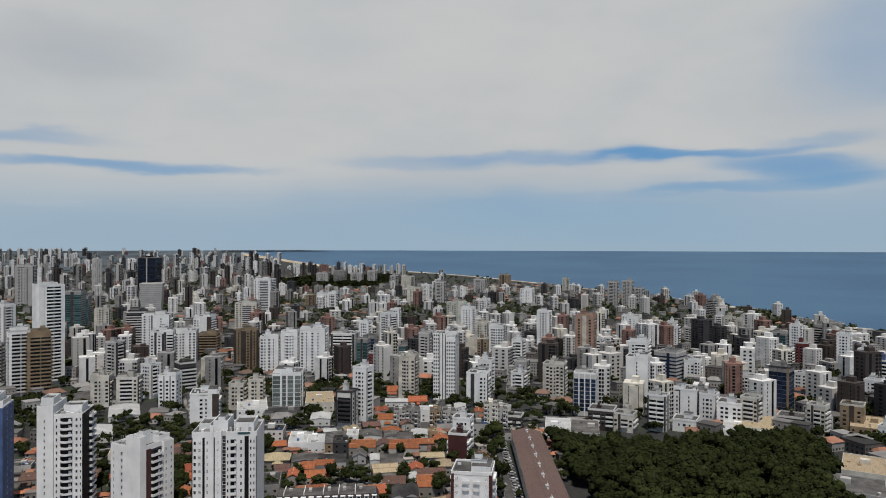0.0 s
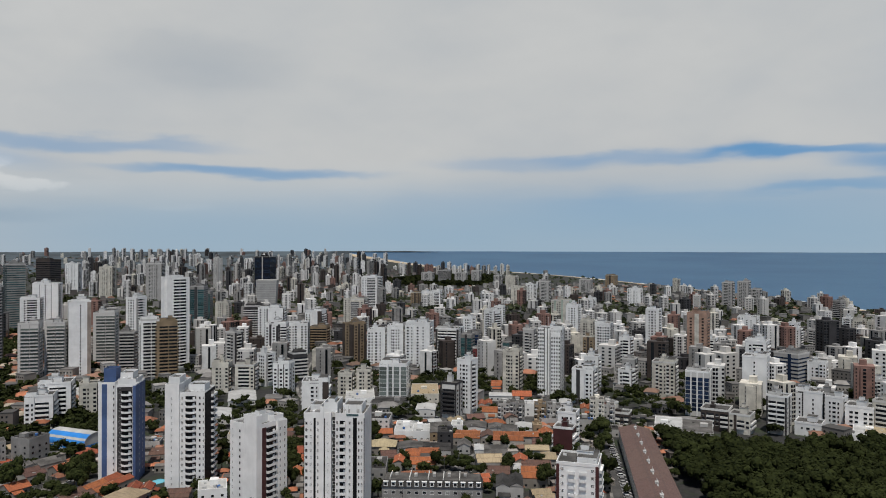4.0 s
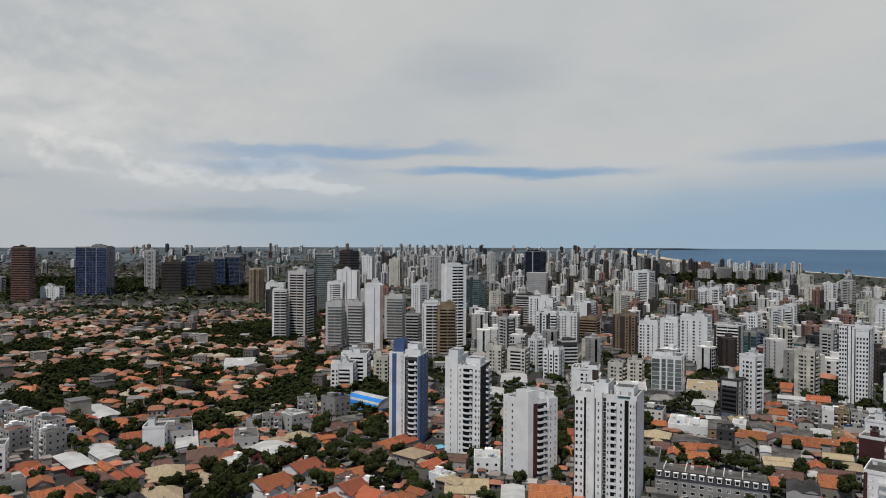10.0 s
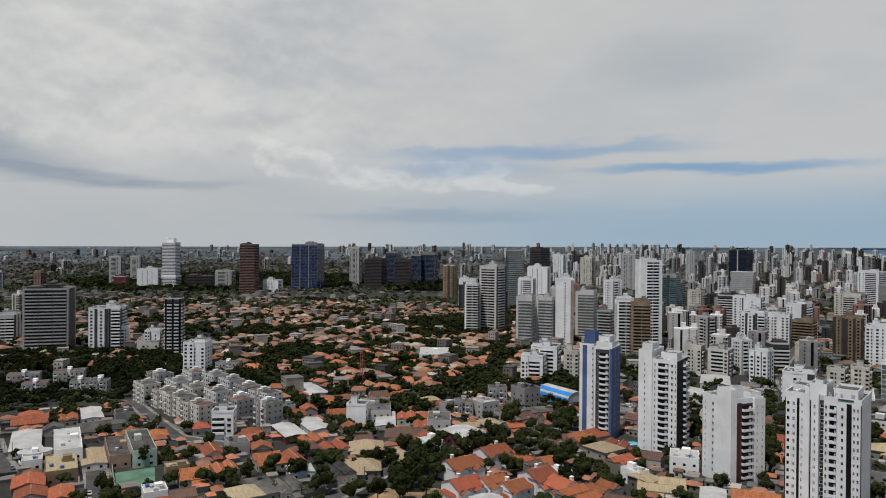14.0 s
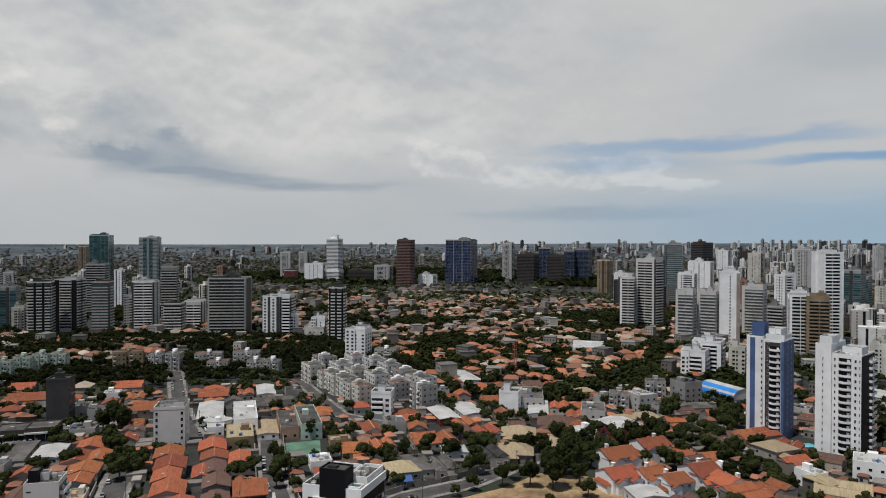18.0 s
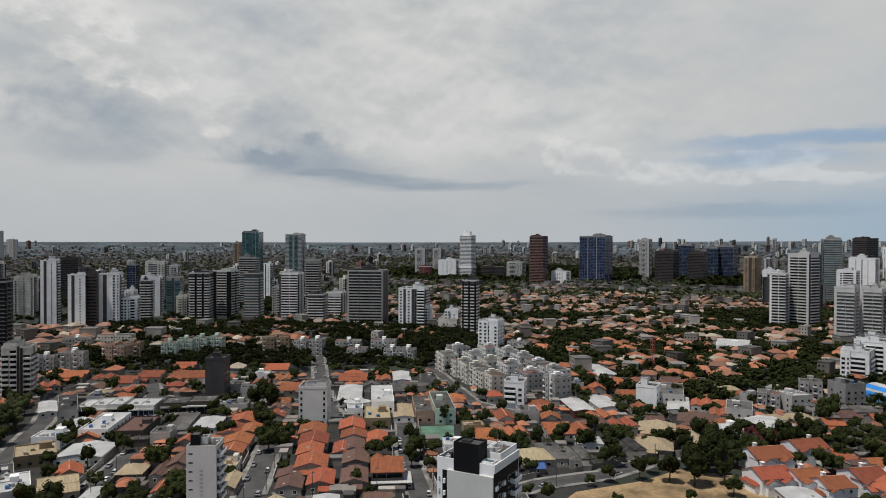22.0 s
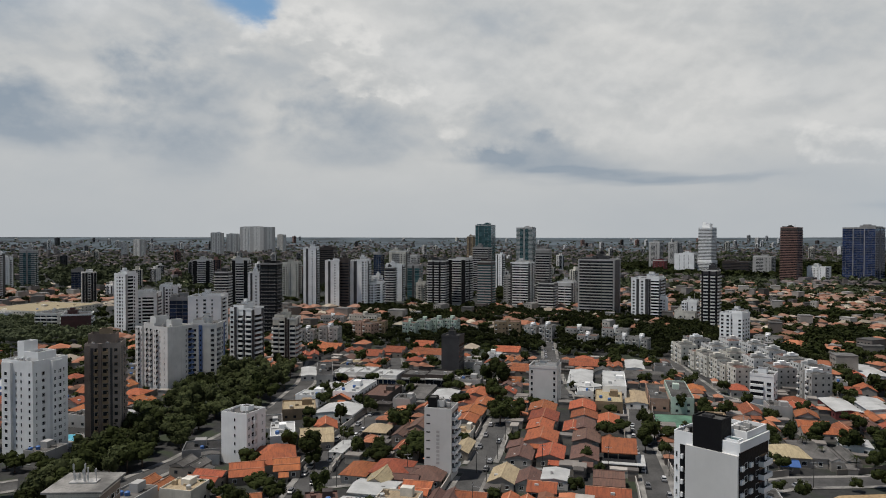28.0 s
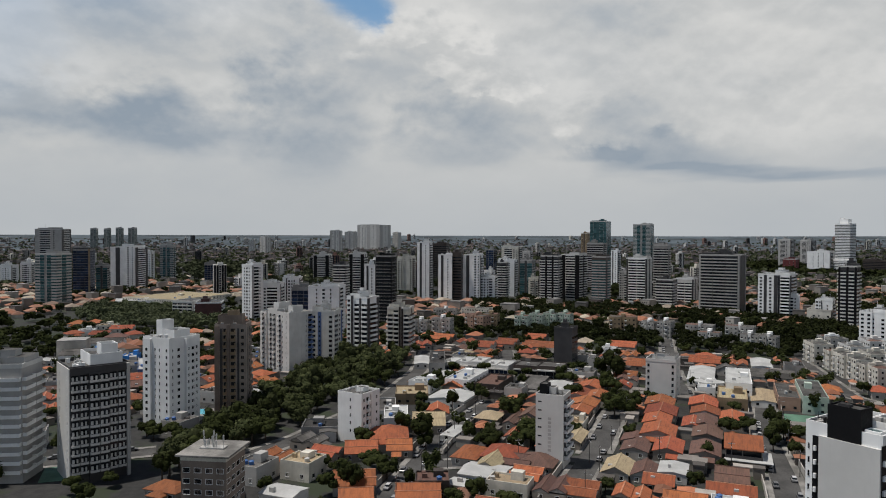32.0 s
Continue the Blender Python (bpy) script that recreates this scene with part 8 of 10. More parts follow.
# ---- trees ----
def crown_arrays(rnd, radius, tall, leaves, leaf, lobes=7, core=0):
    """Leaf clumps on the outside of several lobes: points, four to a leaf."""
    centre = [(0, 0, 0)] + [(radius * 0.62 * rnd.uniform(0.6, 1) * math.cos(i * 2.4 + rnd.uniform(-0.4, 0.4)), radius * 0.62 * rnd.uniform(0.6, 1) * math.sin(i * 2.4 + rnd.uniform(-0.4, 0.4)),
                             tall * rnd.uniform(-0.22, 0.28)) for i in range(lobes)]
    size = [radius * rnd.uniform(0.36, 0.55) for _ in centre]
    v = []
    grid = [-1 + 2 * i / core for i in range(core + 1)] if core else []
    for c, q in zip(centre, size):                        # the dense inside of each lobe
        for axis in range(3):
            for sign in (-1, 1):
                for a0, a1 in zip(grid, grid[1:]):
                    for b0, b1 in zip(grid, grid[1:]):
                        for a, b in ((a0, b0), (a1, b0), (a1, b1), (a0, b1)):
                            n = [0, 0, 0]
                            n[axis], n[(axis + 1) % 3], n[(axis + 2) % 3] = sign, a * sign, b
                            n = Vector(n).normalized() * (0.86 * q * (0.9 + 0.2 * noise.noise(Vector(n) * 2.1 + Vector(c))))
                            v.append((c[0] + n.x, c[1] + n.y, c[2] + n.z * tall / (2 * radius) * 1.25))
    for _ in range(leaves):
        k = rnd.randrange(len(centre))
        a, u = rnd.uniform(0, 2 * math.pi), rnd.uniform(-0.55, 1)
        c = math.sqrt(max(0, 1 - u * u))
        n = Vector((c * math.cos(a), c * math.sin(a), u))
        p = Vector(centre[k]) + Vector((n.x * size[k], n.y * size[k], n.z * size[k] * tall / (2 * radius) * 1.25)) * rnd.uniform(0.78, 1.1)
        n = (n + Vector((rnd.uniform(-0.5, 0.5), rnd.uniform(-0.5, 0.5), rnd.uniform(-0.1, 0.7)))).normalized()
        t = n.orthogonal().normalized()
        t.rotate(Matrix.Rotation(rnd.uniform(0, 6.3), 3, n))
        b = n.cross(t)
        l = leaf * rnd.uniform(0.6, 1.3)
        for i, j in ((-1, -0.7), (1, -0.8), (0.8, 0.7), (-0.7, 1)):
            v.append(tuple(p + t * (l * i) + b * (l * j) - n * (0.15 * l * abs(i * j))))
    return v


def leaf_mesh(name, points, mat):
    me = bpy.data.meshes.new(name)
    n = len(points) // 4
    me.vertices.add(len(points))
    me.vertices.foreach_set("co", np.asarray(points, dtype=np.float32).ravel())
    me.loops.add(4 * n)
    me.loops.foreach_set("vertex_index", np.arange(4 * n, dtype=np.int32))
    me.polygons.add(n)
    me.polygons.foreach_set("loop_start", np.arange(0, 4 * n, 4, dtype=np.int32))
    me.materials.append(M[mat])
    me.update(calc_edges=True)
    me.validate()
    return me


def trunk_mesh(rnd, height, radius):
    s = Shape()

    def limb(a, b, r0, r1):
        a, b = Vector(a), Vector(b)
        t = (b - a).normalized()
        u = t.orthogonal().normalized()
        w = t.cross(u)
        ring = [(math.cos(k * math.pi / 3), math.sin(k * math.pi / 3)) for k in range(6)]
        for k in range(6):
            (c0, s0), (c1, s1) = ring[k], ring[(k + 1) % 6]
            s.face([tuple(a + (u * c0 + w * s0) * r0), tuple(a + (u * c1 + w * s1) * r0), tuple(b + (u * c1 + w * s1) * r1), tuple(b + (u * c0 + w * s0) * r1)])

    fork = (rnd.uniform(-0.3, 0.3), rnd.uniform(-0.3, 0.3), height * 0.45)
    limb((0, 0, -0.3), fork, 0.32, 0.22)
    for k in range(5):
        a = k * 1.26 + rnd.uniform(-0.3, 0.3)
        limb(fork, (math.cos(a) * radius * 0.55, math.sin(a) * radius * 0.55, height * rnd.uniform(0.7, 0.85)), 0.17, 0.05)
    limb(fork, (0, 0, height * 0.95), 0.2, 0.04)
    return s.mesh("trunk", "bark")


LEAFRND = random.Random(5)
KINDS = []
for i in range(7):
    rad, high = LEAFRND.uniform(2.9, 4.9), LEAFRND.uniform(6.5, 10.5)
    pts = [(x, y, z + high * 0.64) for x, y, z in crown_arrays(LEAFRND, rad, high * 0.76, 480, 0.30, 9, 3)]
    KINDS.append((trunk_mesh(LEAFRND, high * 0.9, rad), leaf_mesh("crown", pts, "leaf"), rad, high, leaf_mesh("crown", pts, "leaf_belt")))
FAR = [np.array([(x, y, z + 4.5) for x, y, z in crown_arrays(LEAFRND, 4.4, 6.0, 52, 0.9, 5, 1)], dtype=np.float32) for _ in range(5)]
FARTHEST = [np.array([(x, y, z + 4.5) for x, y, z in crown_arrays(LEAFRND, 4.4, 6.0, 20, 1.7)], dtype=np.float32) for _ in range(5)]
GARDEN = [np.array([(x, y, z + 4.8) for x, y, z in crown_arrays(LEAFRND, LEAFRND.uniform(2.8, 4.0), 5.8, 90, 0.5, 6, 1)], dtype=np.float32) for _ in range(6)]
WOOD = [np.array([(x, y, z + 6.5) for x, y, z in crown_arrays(LEAFRND, LEAFRND.uniform(3.6, 5.2), 7.5, 190, 0.40, 8, 2)], dtype=np.float32) for _ in range(6)]


def palm_meshes():
    s = Shape()
    ring = [(0.16 * math.cos(k), 0.16 * math.sin(k)) for k in np.linspace(0, 2 * math.pi, 6, endpoint=False)]
    s.prism(ring, -0.2, 7.6, taper=0.7)
    f = []
    for k in range(13):
        a, drop = k * 2 * math.pi / 13, 0.5 + 0.9 * (k % 3) / 2
        for seg in range(4):
            r0, r1 = seg * 0.75, (seg + 1) * 0.75
            z0, z1 = 7.6 + 0.9 * seg / 4 - drop * (seg / 4) ** 2 * 2, 7.6 + 0.9 * (seg + 1) / 4 - drop * ((seg + 1) / 4) ** 2 * 2
            c, n = math.cos(a), math.sin(a)
            w0, w1 = 0.34 - 0.07 * seg, 0.34 - 0.07 * (seg + 1)
            f += [(c * r0 - n * w0, n * r0 + c * w0, z0), (c * r0 + n * w0, n * r0 - c * w0, z0), (c * r1 + n * w1, n * r1 - c * w1, z1), (c * r1 - n * w1, n * r1 + c * w1, z1)]
    return s.mesh("trunk", "bark"), leaf_mesh("crown", f, "leaf")


PALM = palm_meshes()
TREES = [0]


def tree(x, y, scale=1.0, kind=None, rnd=LEAFRND, pale=False):
    t, c, rad, high, light = KINDS[rnd.randrange(len(KINDS)) if kind is None else kind]
    top = new("tree", t)
    k = scale * rnd.uniform(0.8, 1.2)
    top.matrix_basis = pose(x, y, height_of_ground(x, y), 0, 0, rnd.uniform(0, 360)) @ Matrix.Diagonal((k, k, k * rnd.uniform(0.9, 1.1), 1))
    tagged(top, "broad-leaved street tree with a dark green crown", "tree", "street and garden trees")
    child("crown", light if pale else c, top, "dense olive green leaves" if pale else "dense dark green leaves")
    TREES[0] += 1
    return top


def palm(x, y, k=1.0):
    top = new("palm_tree", PALM[0])
    top.matrix_basis = pose(x, y, 0, 0, 0, (x * 37) % 360) @ Matrix.Diagonal((k, k, k, 1))
    child("crown", PALM[1], tagged(top, "tall palm with a slim bare trunk", "palm", "palms"), "feathery green fronds")


def inside(x, y, poly):
    hit, n = False, len(poly)
    for i in range(n):
        (x0, y0), (x1, y1) = poly[i], poly[(i + 1) % n]
        if (y0 > y) != (y1 > y) and x < (x1 - x0) * (y - y0) / (y1 - y0) + x0:
            hit = not hit
    return hit


def wood(name, spots, label, kinds, mat, low=0.75, high=1.25):
    """Many trees that nobody could count, as one mesh of leaf clumps."""
    rnd = np.random.RandomState(len(spots) + 3)
    parts = []
    for i, (x, y) in enumerate(spots):
        p = kinds[i % len(kinds)]
        a, k = rnd.uniform(0, 6.283), rnd.uniform(low, high)
        c, s = math.cos(a) * k, math.sin(a) * k
        q = np.empty_like(p)
        q[:, 0] = p[:, 0] * c - p[:, 1] * s + x
        q[:, 1] = p[:, 0] * s + p[:, 1] * c + y
        q[:, 2] = p[:, 2] * k * rnd.uniform(0.85, 1.15) + height_of_ground(x, y)
        parts.append(q)
    if parts:
        tagged(new(name, leaf_mesh(name, np.concatenate(parts), mat)), label, "trees", kind="stuff")


def scatter(poly, gap, rnd, clear=1.2, keep=1.0):
    xs, ys = [p[0] for p in poly], [p[1] for p in poly]
    out = []
    y = min(ys)
    row = 0
    while y < max(ys):
        x = min(xs) + (row % 2) * gap / 2
        while x < max(xs):
            u, v = x + rnd.uniform(-0.4, 0.4) * gap, y + rnd.uniform(-0.4, 0.4) * gap
            if rnd.random() < keep and inside(u, v, poly) and free(u, v, clear):
                out.append((u, v))
            x += gap
        y += gap * 0.87
        row += 1
    return out


R = random.Random(11)
woodland = [(74, 200), (74, 330), (68, 434), (92, 420), (122, 418), (160, 424), (205, 440), (225, 424), (215, 385), (196, 352), (182, 200)]
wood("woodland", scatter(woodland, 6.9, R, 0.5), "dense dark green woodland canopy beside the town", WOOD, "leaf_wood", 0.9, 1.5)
claim(-293, -135, 7)
claim(-285, -131, 5)
belt = [(-206, -92), (-214, -112), (-243, -121), (-270, -120), (-302, -117), (-343, -121), (-400, -112), (-450, -102), (-436, -66), (-360, -60), (-303, -82), (-262, -92), (-232, -100)]
for u, v in scatter(belt, 8.9, R, 0.5):
    tree(u, v, R.uniform(0.95, 1.35), pale=R.random() < 0.8)
for u, v in scatter(belt, 30.0, R, 0.2):
    palm(u, v, R.uniform(0.9, 1.25))
for u, v in scatter(belt, 7.0, random.Random(4), -40):
    claim(u, v, 4)
thicket = [(-706, -448), (-690, -370), (-684, -302), (-620, -256), (-535, -240), (-534, -300), (-533, -338), (-620, -420)]
far_wood = [(-1100, -526), (-1180, -445), (-1560, -575), (-1846, -844), (-1551, -790)]
park = [(-800, -60), (-655, -40), (-660, 60), (-640, 134), (-560, 170), (-505, 193), (-520, 215), (-560, 262), (-620, 262), (-690, 190), (-730, 120), (-770, 40)]
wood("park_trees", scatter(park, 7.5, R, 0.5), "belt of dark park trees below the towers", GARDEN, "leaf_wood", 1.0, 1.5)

wood("thicket", scatter(thicket, 8.0, R, 0.5), "overgrown wooded slope below the shopping hall", GARDEN, "leaf_haze", 0.9, 1.4)
wood("far_wood", scatter(far_wood, 13.0, R, 0.5), "far dark wooded valley between the quarters", FARTHEST, "leaf_haze", 1.2, 1.8)
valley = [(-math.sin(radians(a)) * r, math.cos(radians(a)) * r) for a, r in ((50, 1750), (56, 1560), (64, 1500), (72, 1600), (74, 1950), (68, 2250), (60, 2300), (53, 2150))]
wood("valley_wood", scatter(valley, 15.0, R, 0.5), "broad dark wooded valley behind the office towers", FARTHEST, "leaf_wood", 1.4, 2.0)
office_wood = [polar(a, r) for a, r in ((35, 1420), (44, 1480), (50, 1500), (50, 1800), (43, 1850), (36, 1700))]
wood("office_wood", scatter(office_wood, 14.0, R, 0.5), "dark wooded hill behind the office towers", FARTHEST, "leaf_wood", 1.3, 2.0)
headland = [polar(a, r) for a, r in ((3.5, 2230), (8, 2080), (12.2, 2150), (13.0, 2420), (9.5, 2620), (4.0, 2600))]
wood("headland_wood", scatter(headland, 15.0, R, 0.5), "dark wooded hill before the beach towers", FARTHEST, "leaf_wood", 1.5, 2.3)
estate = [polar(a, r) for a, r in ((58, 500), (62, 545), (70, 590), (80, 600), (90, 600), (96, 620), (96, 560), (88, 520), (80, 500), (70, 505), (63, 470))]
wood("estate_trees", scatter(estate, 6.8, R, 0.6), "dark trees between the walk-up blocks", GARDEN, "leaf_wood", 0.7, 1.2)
for u, v in scatter(estate, 8.0, random.Random(5), -40):
    claim(u, v, 4.5)
for u, v in scatter(office_wood, 26, R, 0.2) + scatter(headland, 26, R, 0.2):
    claim(u, v, 14)
for u, v in scatter(thicket, 14, R, 0.2) + scatter(valley, 26, R, 0.2) + scatter(far_wood, 26, R, 0.2):
    claim(u, v, 8 if u > -800 else 14)
# ---- places of their own ----
def patch(name, mat, ring, z, label, category):
    s = Shape()
    s.face([(x, y, z) for x, y in ring])
    s.prism(ring, -0.2, z - 0.01)
    ob = tagged(new(name, s.mesh(name, mat)), label, category, kind="structure")
    cx, cy = sum(p[0] for p in ring) / len(ring), sum(p[1] for p in ring) / len(ring)
    for x, y in ring:
        for k in (0.3, 0.7, 0.95):
            claim(cx + (x - cx) * k, cy + (y - cy) * k, 6)
    return ob


patch("dry_field", "earth", [(-180, 110), (-206, 118), (-219, 138), (-220, 168), (-226, 190), (-212, 205), (-190, 212), (-160, 190)], 0.12, "bare yellow earth field with dry grass", "field")
patch("tennis_court", "court", [(-301, 104), (-324, 113), (-320, 131), (-297, 122)], 0.12, "faded green sports court", "court")
patch("green_court", "court", [(-205, -150), (-220, -158), (-226, -146), (-211, -138)], 0.1, "green sports court beside the zigzag tower", "court")
patch("car_park", "asphalt", [(-382, -14), (-382, 14), (-412, 16), (-424, -12)], 0.08, "asphalt car park before the shops", "car park")
patch("pool_terrace", "pool", [(-196, 322), (-192, 330), (-186, 328), (-190, 320)], 0.15, "small pool at the foot of the white towers", "pool")


def long_hall():
    """The long low hall with the brown roof and aerials along its ridge."""
    w, l, h = 17.5, 150.0, 8.5
    thing = new("long_hall")
    thing.matrix_basis = pose(51.3, 362, 0, 0, 0, 88.6)
    tagged(thing, "very long low hall with shallow brown roof and pale walls", "building")
    s = Shape()
    s.box(-l / 2, l / 2, -w / 2, w / 2, -0.2, h)
    wall = child("wall", s.mesh("wall", "cream"), thing)
    n = 6
    for i in range(n):
        r = Shape()
        x0, x1 = -l / 2 + l * i / n, -l / 2 + l * (i + 1) / n
        gable(r, x0 + 0.3, x1 - 0.25, -w / 2, w / 2, h + 0.02, 2.1, over=0.5)
        child("roof", r.mesh("roof", "longroof", "cream"), thing, "shallow brown sheet roof")
    rnd = random.Random(3)
    for i in range(9):
        x = -l / 2 + l * (i + 0.5) / 9
        a = Shape()
        a.box(x - 1.2, x + 1.2, -0.8, 0.8, h + 1.6, h + 3.0)
        a.box(x - 4.5, x - 2.0, -0.3, 0.3, h + 2.2, h + 2.6)
        a.box(x + 1.8, x + 4.0, -0.9, -0.3, h + 2.0, h + 2.5)
        a.box(x - 0.1, x + 0.1, -0.1, 0.1, h + 3.0, h + 4.6)
        child("ridge_vent", a.mesh("ridge_vent", "sheet"), thing, "white roof vent with pipes")
    for i in range(30):
        x = -l / 2 + l * (i + 0.5) / 30
        for y, f in ((w / 2, 180), (-w / 2, 0)):
            child("window", unit("window", 1.6), wall, place=pose(x, y, 5.5, 0, 0, f))
            child("window", unit("window", 1.6), wall, place=pose(x, y, 2.4, 0, 0, f))
    claim_box(51.5, 362, l + 6, w + 4, 90)


def blue_hall():
    """Sports hall: white barrel roof over blue sheet walls with white bands."""
    thing = new("sports_hall")
    thing.matrix_basis = pose(-272.5, 376.8, 0, 0, 0, -13.5)
    tagged(thing, "sports hall with white barrel roof and blue banded walls", "building")
    w, d, h = 30.0, 16.0, 3.4
    s = Shape()
    s.box(-w / 2, w / 2, -d / 2, d / 2, -0.2, h)
    child("wall", s.mesh("wall", "hallblue"), thing, "blue sheet wall")
    r = Shape()
    n = 14
    arc = [(-d / 2 * math.cos(math.pi * i / n) * 1.02, h + 0.1 + 6.4 * math.sin(math.pi * i / n)) for i in range(n + 1)]
    for i, ((y0, z0), (y1, z1)) in enumerate(zip(arc, arc[1:])):
        r.face([(-w / 2 - 0.4, y0, z0), (w / 2 + 0.4, y0, z0), (w / 2 + 0.4, y1, z1), (-w / 2 - 0.4, y1, z1)], 1 if i in (0, 1, 3, 4) else 0)
    for x in (-w / 2, w / 2):
        ring = [(x, y, z - 0.06) for y, z in arc]
        r.face(ring[::-1] if x > 0 else ring)
    child("roof", r.mesh("roof", "sheet", "hallblue"), thing, "white barrel sheet roof with blue bands")
    for z in (0.6, 2.4):
        b = Shape()
        b.box(-w / 2 - 0.06, w / 2 + 0.06, -d / 2 - 0.06, -d / 2 + 0.02, z, z + 0.6)
        child("band", b.mesh("band", "sheet"), thing, "white band")
    claim_box(-272.5, 376.8, w + 4, d + 4, -13.5)


def mast(x, y, h, paint="mast"):
    """A lattice mast of four legs and rings of braces."""
    thing = tagged(new("radio_mast"), "slim red lattice radio mast among houses", "mast")
    thing.matrix_basis = pose(x, y, height_of_ground(x, y))
    for a, b in ((-1, -1), (1, -1), (1, 1), (-1, 1)):
        s = Shape()
        s.prism([(a * 0.9 - 0.09, b * 0.9 - 0.09), (a * 0.9 + 0.09, b * 0.9 - 0.09), (a * 0.9 + 0.09, b * 0.9 + 0.09), (a * 0.9 - 0.09, b * 0.9 + 0.09)], -0.2, h)
        child("leg", s.mesh("leg", paint), thing)
    for k in range(int(h / 3)):
        s = Shape()
        z = 1.5 + 3 * k
        for q in ((-1, 1, -0.96, -0.84), (-1, 1, 0.84, 0.96)):
            s.box(q[0] * 0.9, q[1] * 0.9, q[2], q[3], z, z + 0.14)
            s.box(q[2], q[3], q[0] * 0.9, q[1] * 0.9, z, z + 0.14)
        child("brace", s.mesh("brace", paint if k % 2 else "sheet"), thing)
    claim(x, y, 3)


def aerials(x, y, z, turn):
    """Antenna frame on the flat roof of the beige block."""
    thing = tagged(new("antenna_rack"), "rack of thin white radio antennas on a flat roof", "antenna")
    thing.matrix_basis = pose(x, y, z, 0, 0, turn)
    rnd = random.Random(8)
    s = Shape()
    s.box(-3.5, 3.5, -1.5, 1.5, 0.0, 0.35)
    child("base", s.mesh("base", "grey"), thing)
    for i in range(12):
        u, v, h = rnd.uniform(-3.3, 3.3), rnd.uniform(-1.3, 1.3), rnd.uniform(1.8, 5.2)
        p = Shape()
        p.box(u - 0.06, u + 0.06, v - 0.06, v + 0.06, 0.35, h)
        pole = child("pole", p.mesh("pole", "steel"), thing)
        q = Shape()
        q.box(u - 0.2, u + 0.2, v - 0.28, v - 0.07, h - 1.6, h - 0.2)
        child("panel", q.mesh("panel", "sheet"), pole)


patch("pool_deck", "paving", [(-281, -126), (-284, -138), (-299, -145), (-303, -137), (-292, -131)], 0.1, "pale paved deck round a swimming pool", "terrace")
patch("swimming_pool", "pool", [(-290, -133), (-292, -139), (-300, -142.5), (-301, -137.5)], 0.16, "blue swimming pool beside the brown tower", "pool")
long_hall()
blue_hall()
house(-753, -383, 76, 86, 9.0, 71, "f", "c")
mast(-398, 311, 26)
aerials(-189.7, -85.3, 18.20, 89.4)
slab = Shape()
slab.box(-7.6, 7.6, -7.6, 7.6, 0, 0.5)
tagged(new("roof_slab", slab.mesh("roof_slab", "paving")), "overhanging pale concrete roof slab", "roof").matrix_basis = pose(-189.7, -85.3, 17.65, 0, 0, 89.4)


# ---- parked cars ----
def car_meshes():
    body = Shape()
    side = [(-2.1, 0.35), (2.1, 0.35), (2.12, 0.78), (1.2, 0.92), (-1.9, 0.95), (-2.1, 0.8)]
    k = len(body.v)
    for y in (-0.84, 0.84):
        ring = [(x, y, z) for x, z in side]
        body.face(ring if y < 0 else ring[::-1])
    for (x0, z0), (x1, z1) in zip(side, side[1:] + side[:1]):
        body.face([(x0, 0.84, z0), (x1, 0.84, z1), (x1, -0.84, z1), (x0, -0.84, z0)])
    cabin = Shape()
    cabin.prism([(-1.75, -0.78), (0.95, -0.78), (0.95, 0.78), (-1.75, 0.78)], 0.9, 1.42, 0, taper=0.78)
    top = Shape()
    top.box(-1.42, 0.62, -0.6, 0.6, 1.42, 1.47)
    tyre = Shape()
    tyre.prism([(0.31 * math.cos(a), 0.31 * math.sin(a)) for a in np.linspace(0, 2 * math.pi, 12, endpoint=False)], -0.1, 0.1)
    return body.mesh("body", "carpaint"), cabin.mesh("cabin", "glass"), top.mesh("roof", "carpaint"), tyre.mesh("wheel", "rubber")


CAR = car_meshes()


def car(x, y, turn, z=0.06):
    thing = new("car", CAR[0])
    thing.matrix_basis = pose(x, y, z, 0, 0, turn)
    tagged(thing, "small parked hatchback beside the kerb", "car", "parked cars")
    child("cabin", CAR[1], thing, "dark car windows")
    child("roof", CAR[2], thing)
    for a in (-1.3, 1.3) if math.hypot(x, y) < 330 else ():
        for b in (-0.8, 0.8):
            child("wheel", CAR[3], thing, place=pose(a, b, 0.31, 90, 0, 0))


C = random.Random(21)
for line, share, half in ((STREETS[0], 0.55, 3.2), (STREETS[1], 0.7, 3.0), (STREETS[2], 0.8, 3.0), (STREETS[4], 0.7, 2.6), (STREETS[5], 0.7, 3.4), (STREETS[7], 0.25, 3.0), (STREETS[9], 0.4, 3.4), (STREETS[12], 0.4, 2.8), (STREETS[8], 0.3, 3.0)):
    for (x0, y0), (x1, y1) in zip(line, line[1:]):
        if C.random() < share:
            a = math.atan2(y1 - y0, x1 - x0)
            s = C.choice((-1, 1)) * half
            car((x0 + x1) / 2 - math.sin(a) * s, (y0 + y1) / 2 + math.cos(a) * s, math.degrees(a) + C.choice((0, 180)))
for i in range(24):
    car(39.0, 322 + i * 5.3 + C.uniform(-0.4, 0.4), 12 + C.uniform(-4, 4))
for i in range(11):
    car(-388 - C.uniform(0, 0.6), -11 + i * 2.5, 172 + C.uniform(-3, 3), 0.09)
    if i % 3:
        car(-404 - C.uniform(0, 0.6), -11 + i * 2.4, 172 + C.uniform(-3, 3), 0.09)


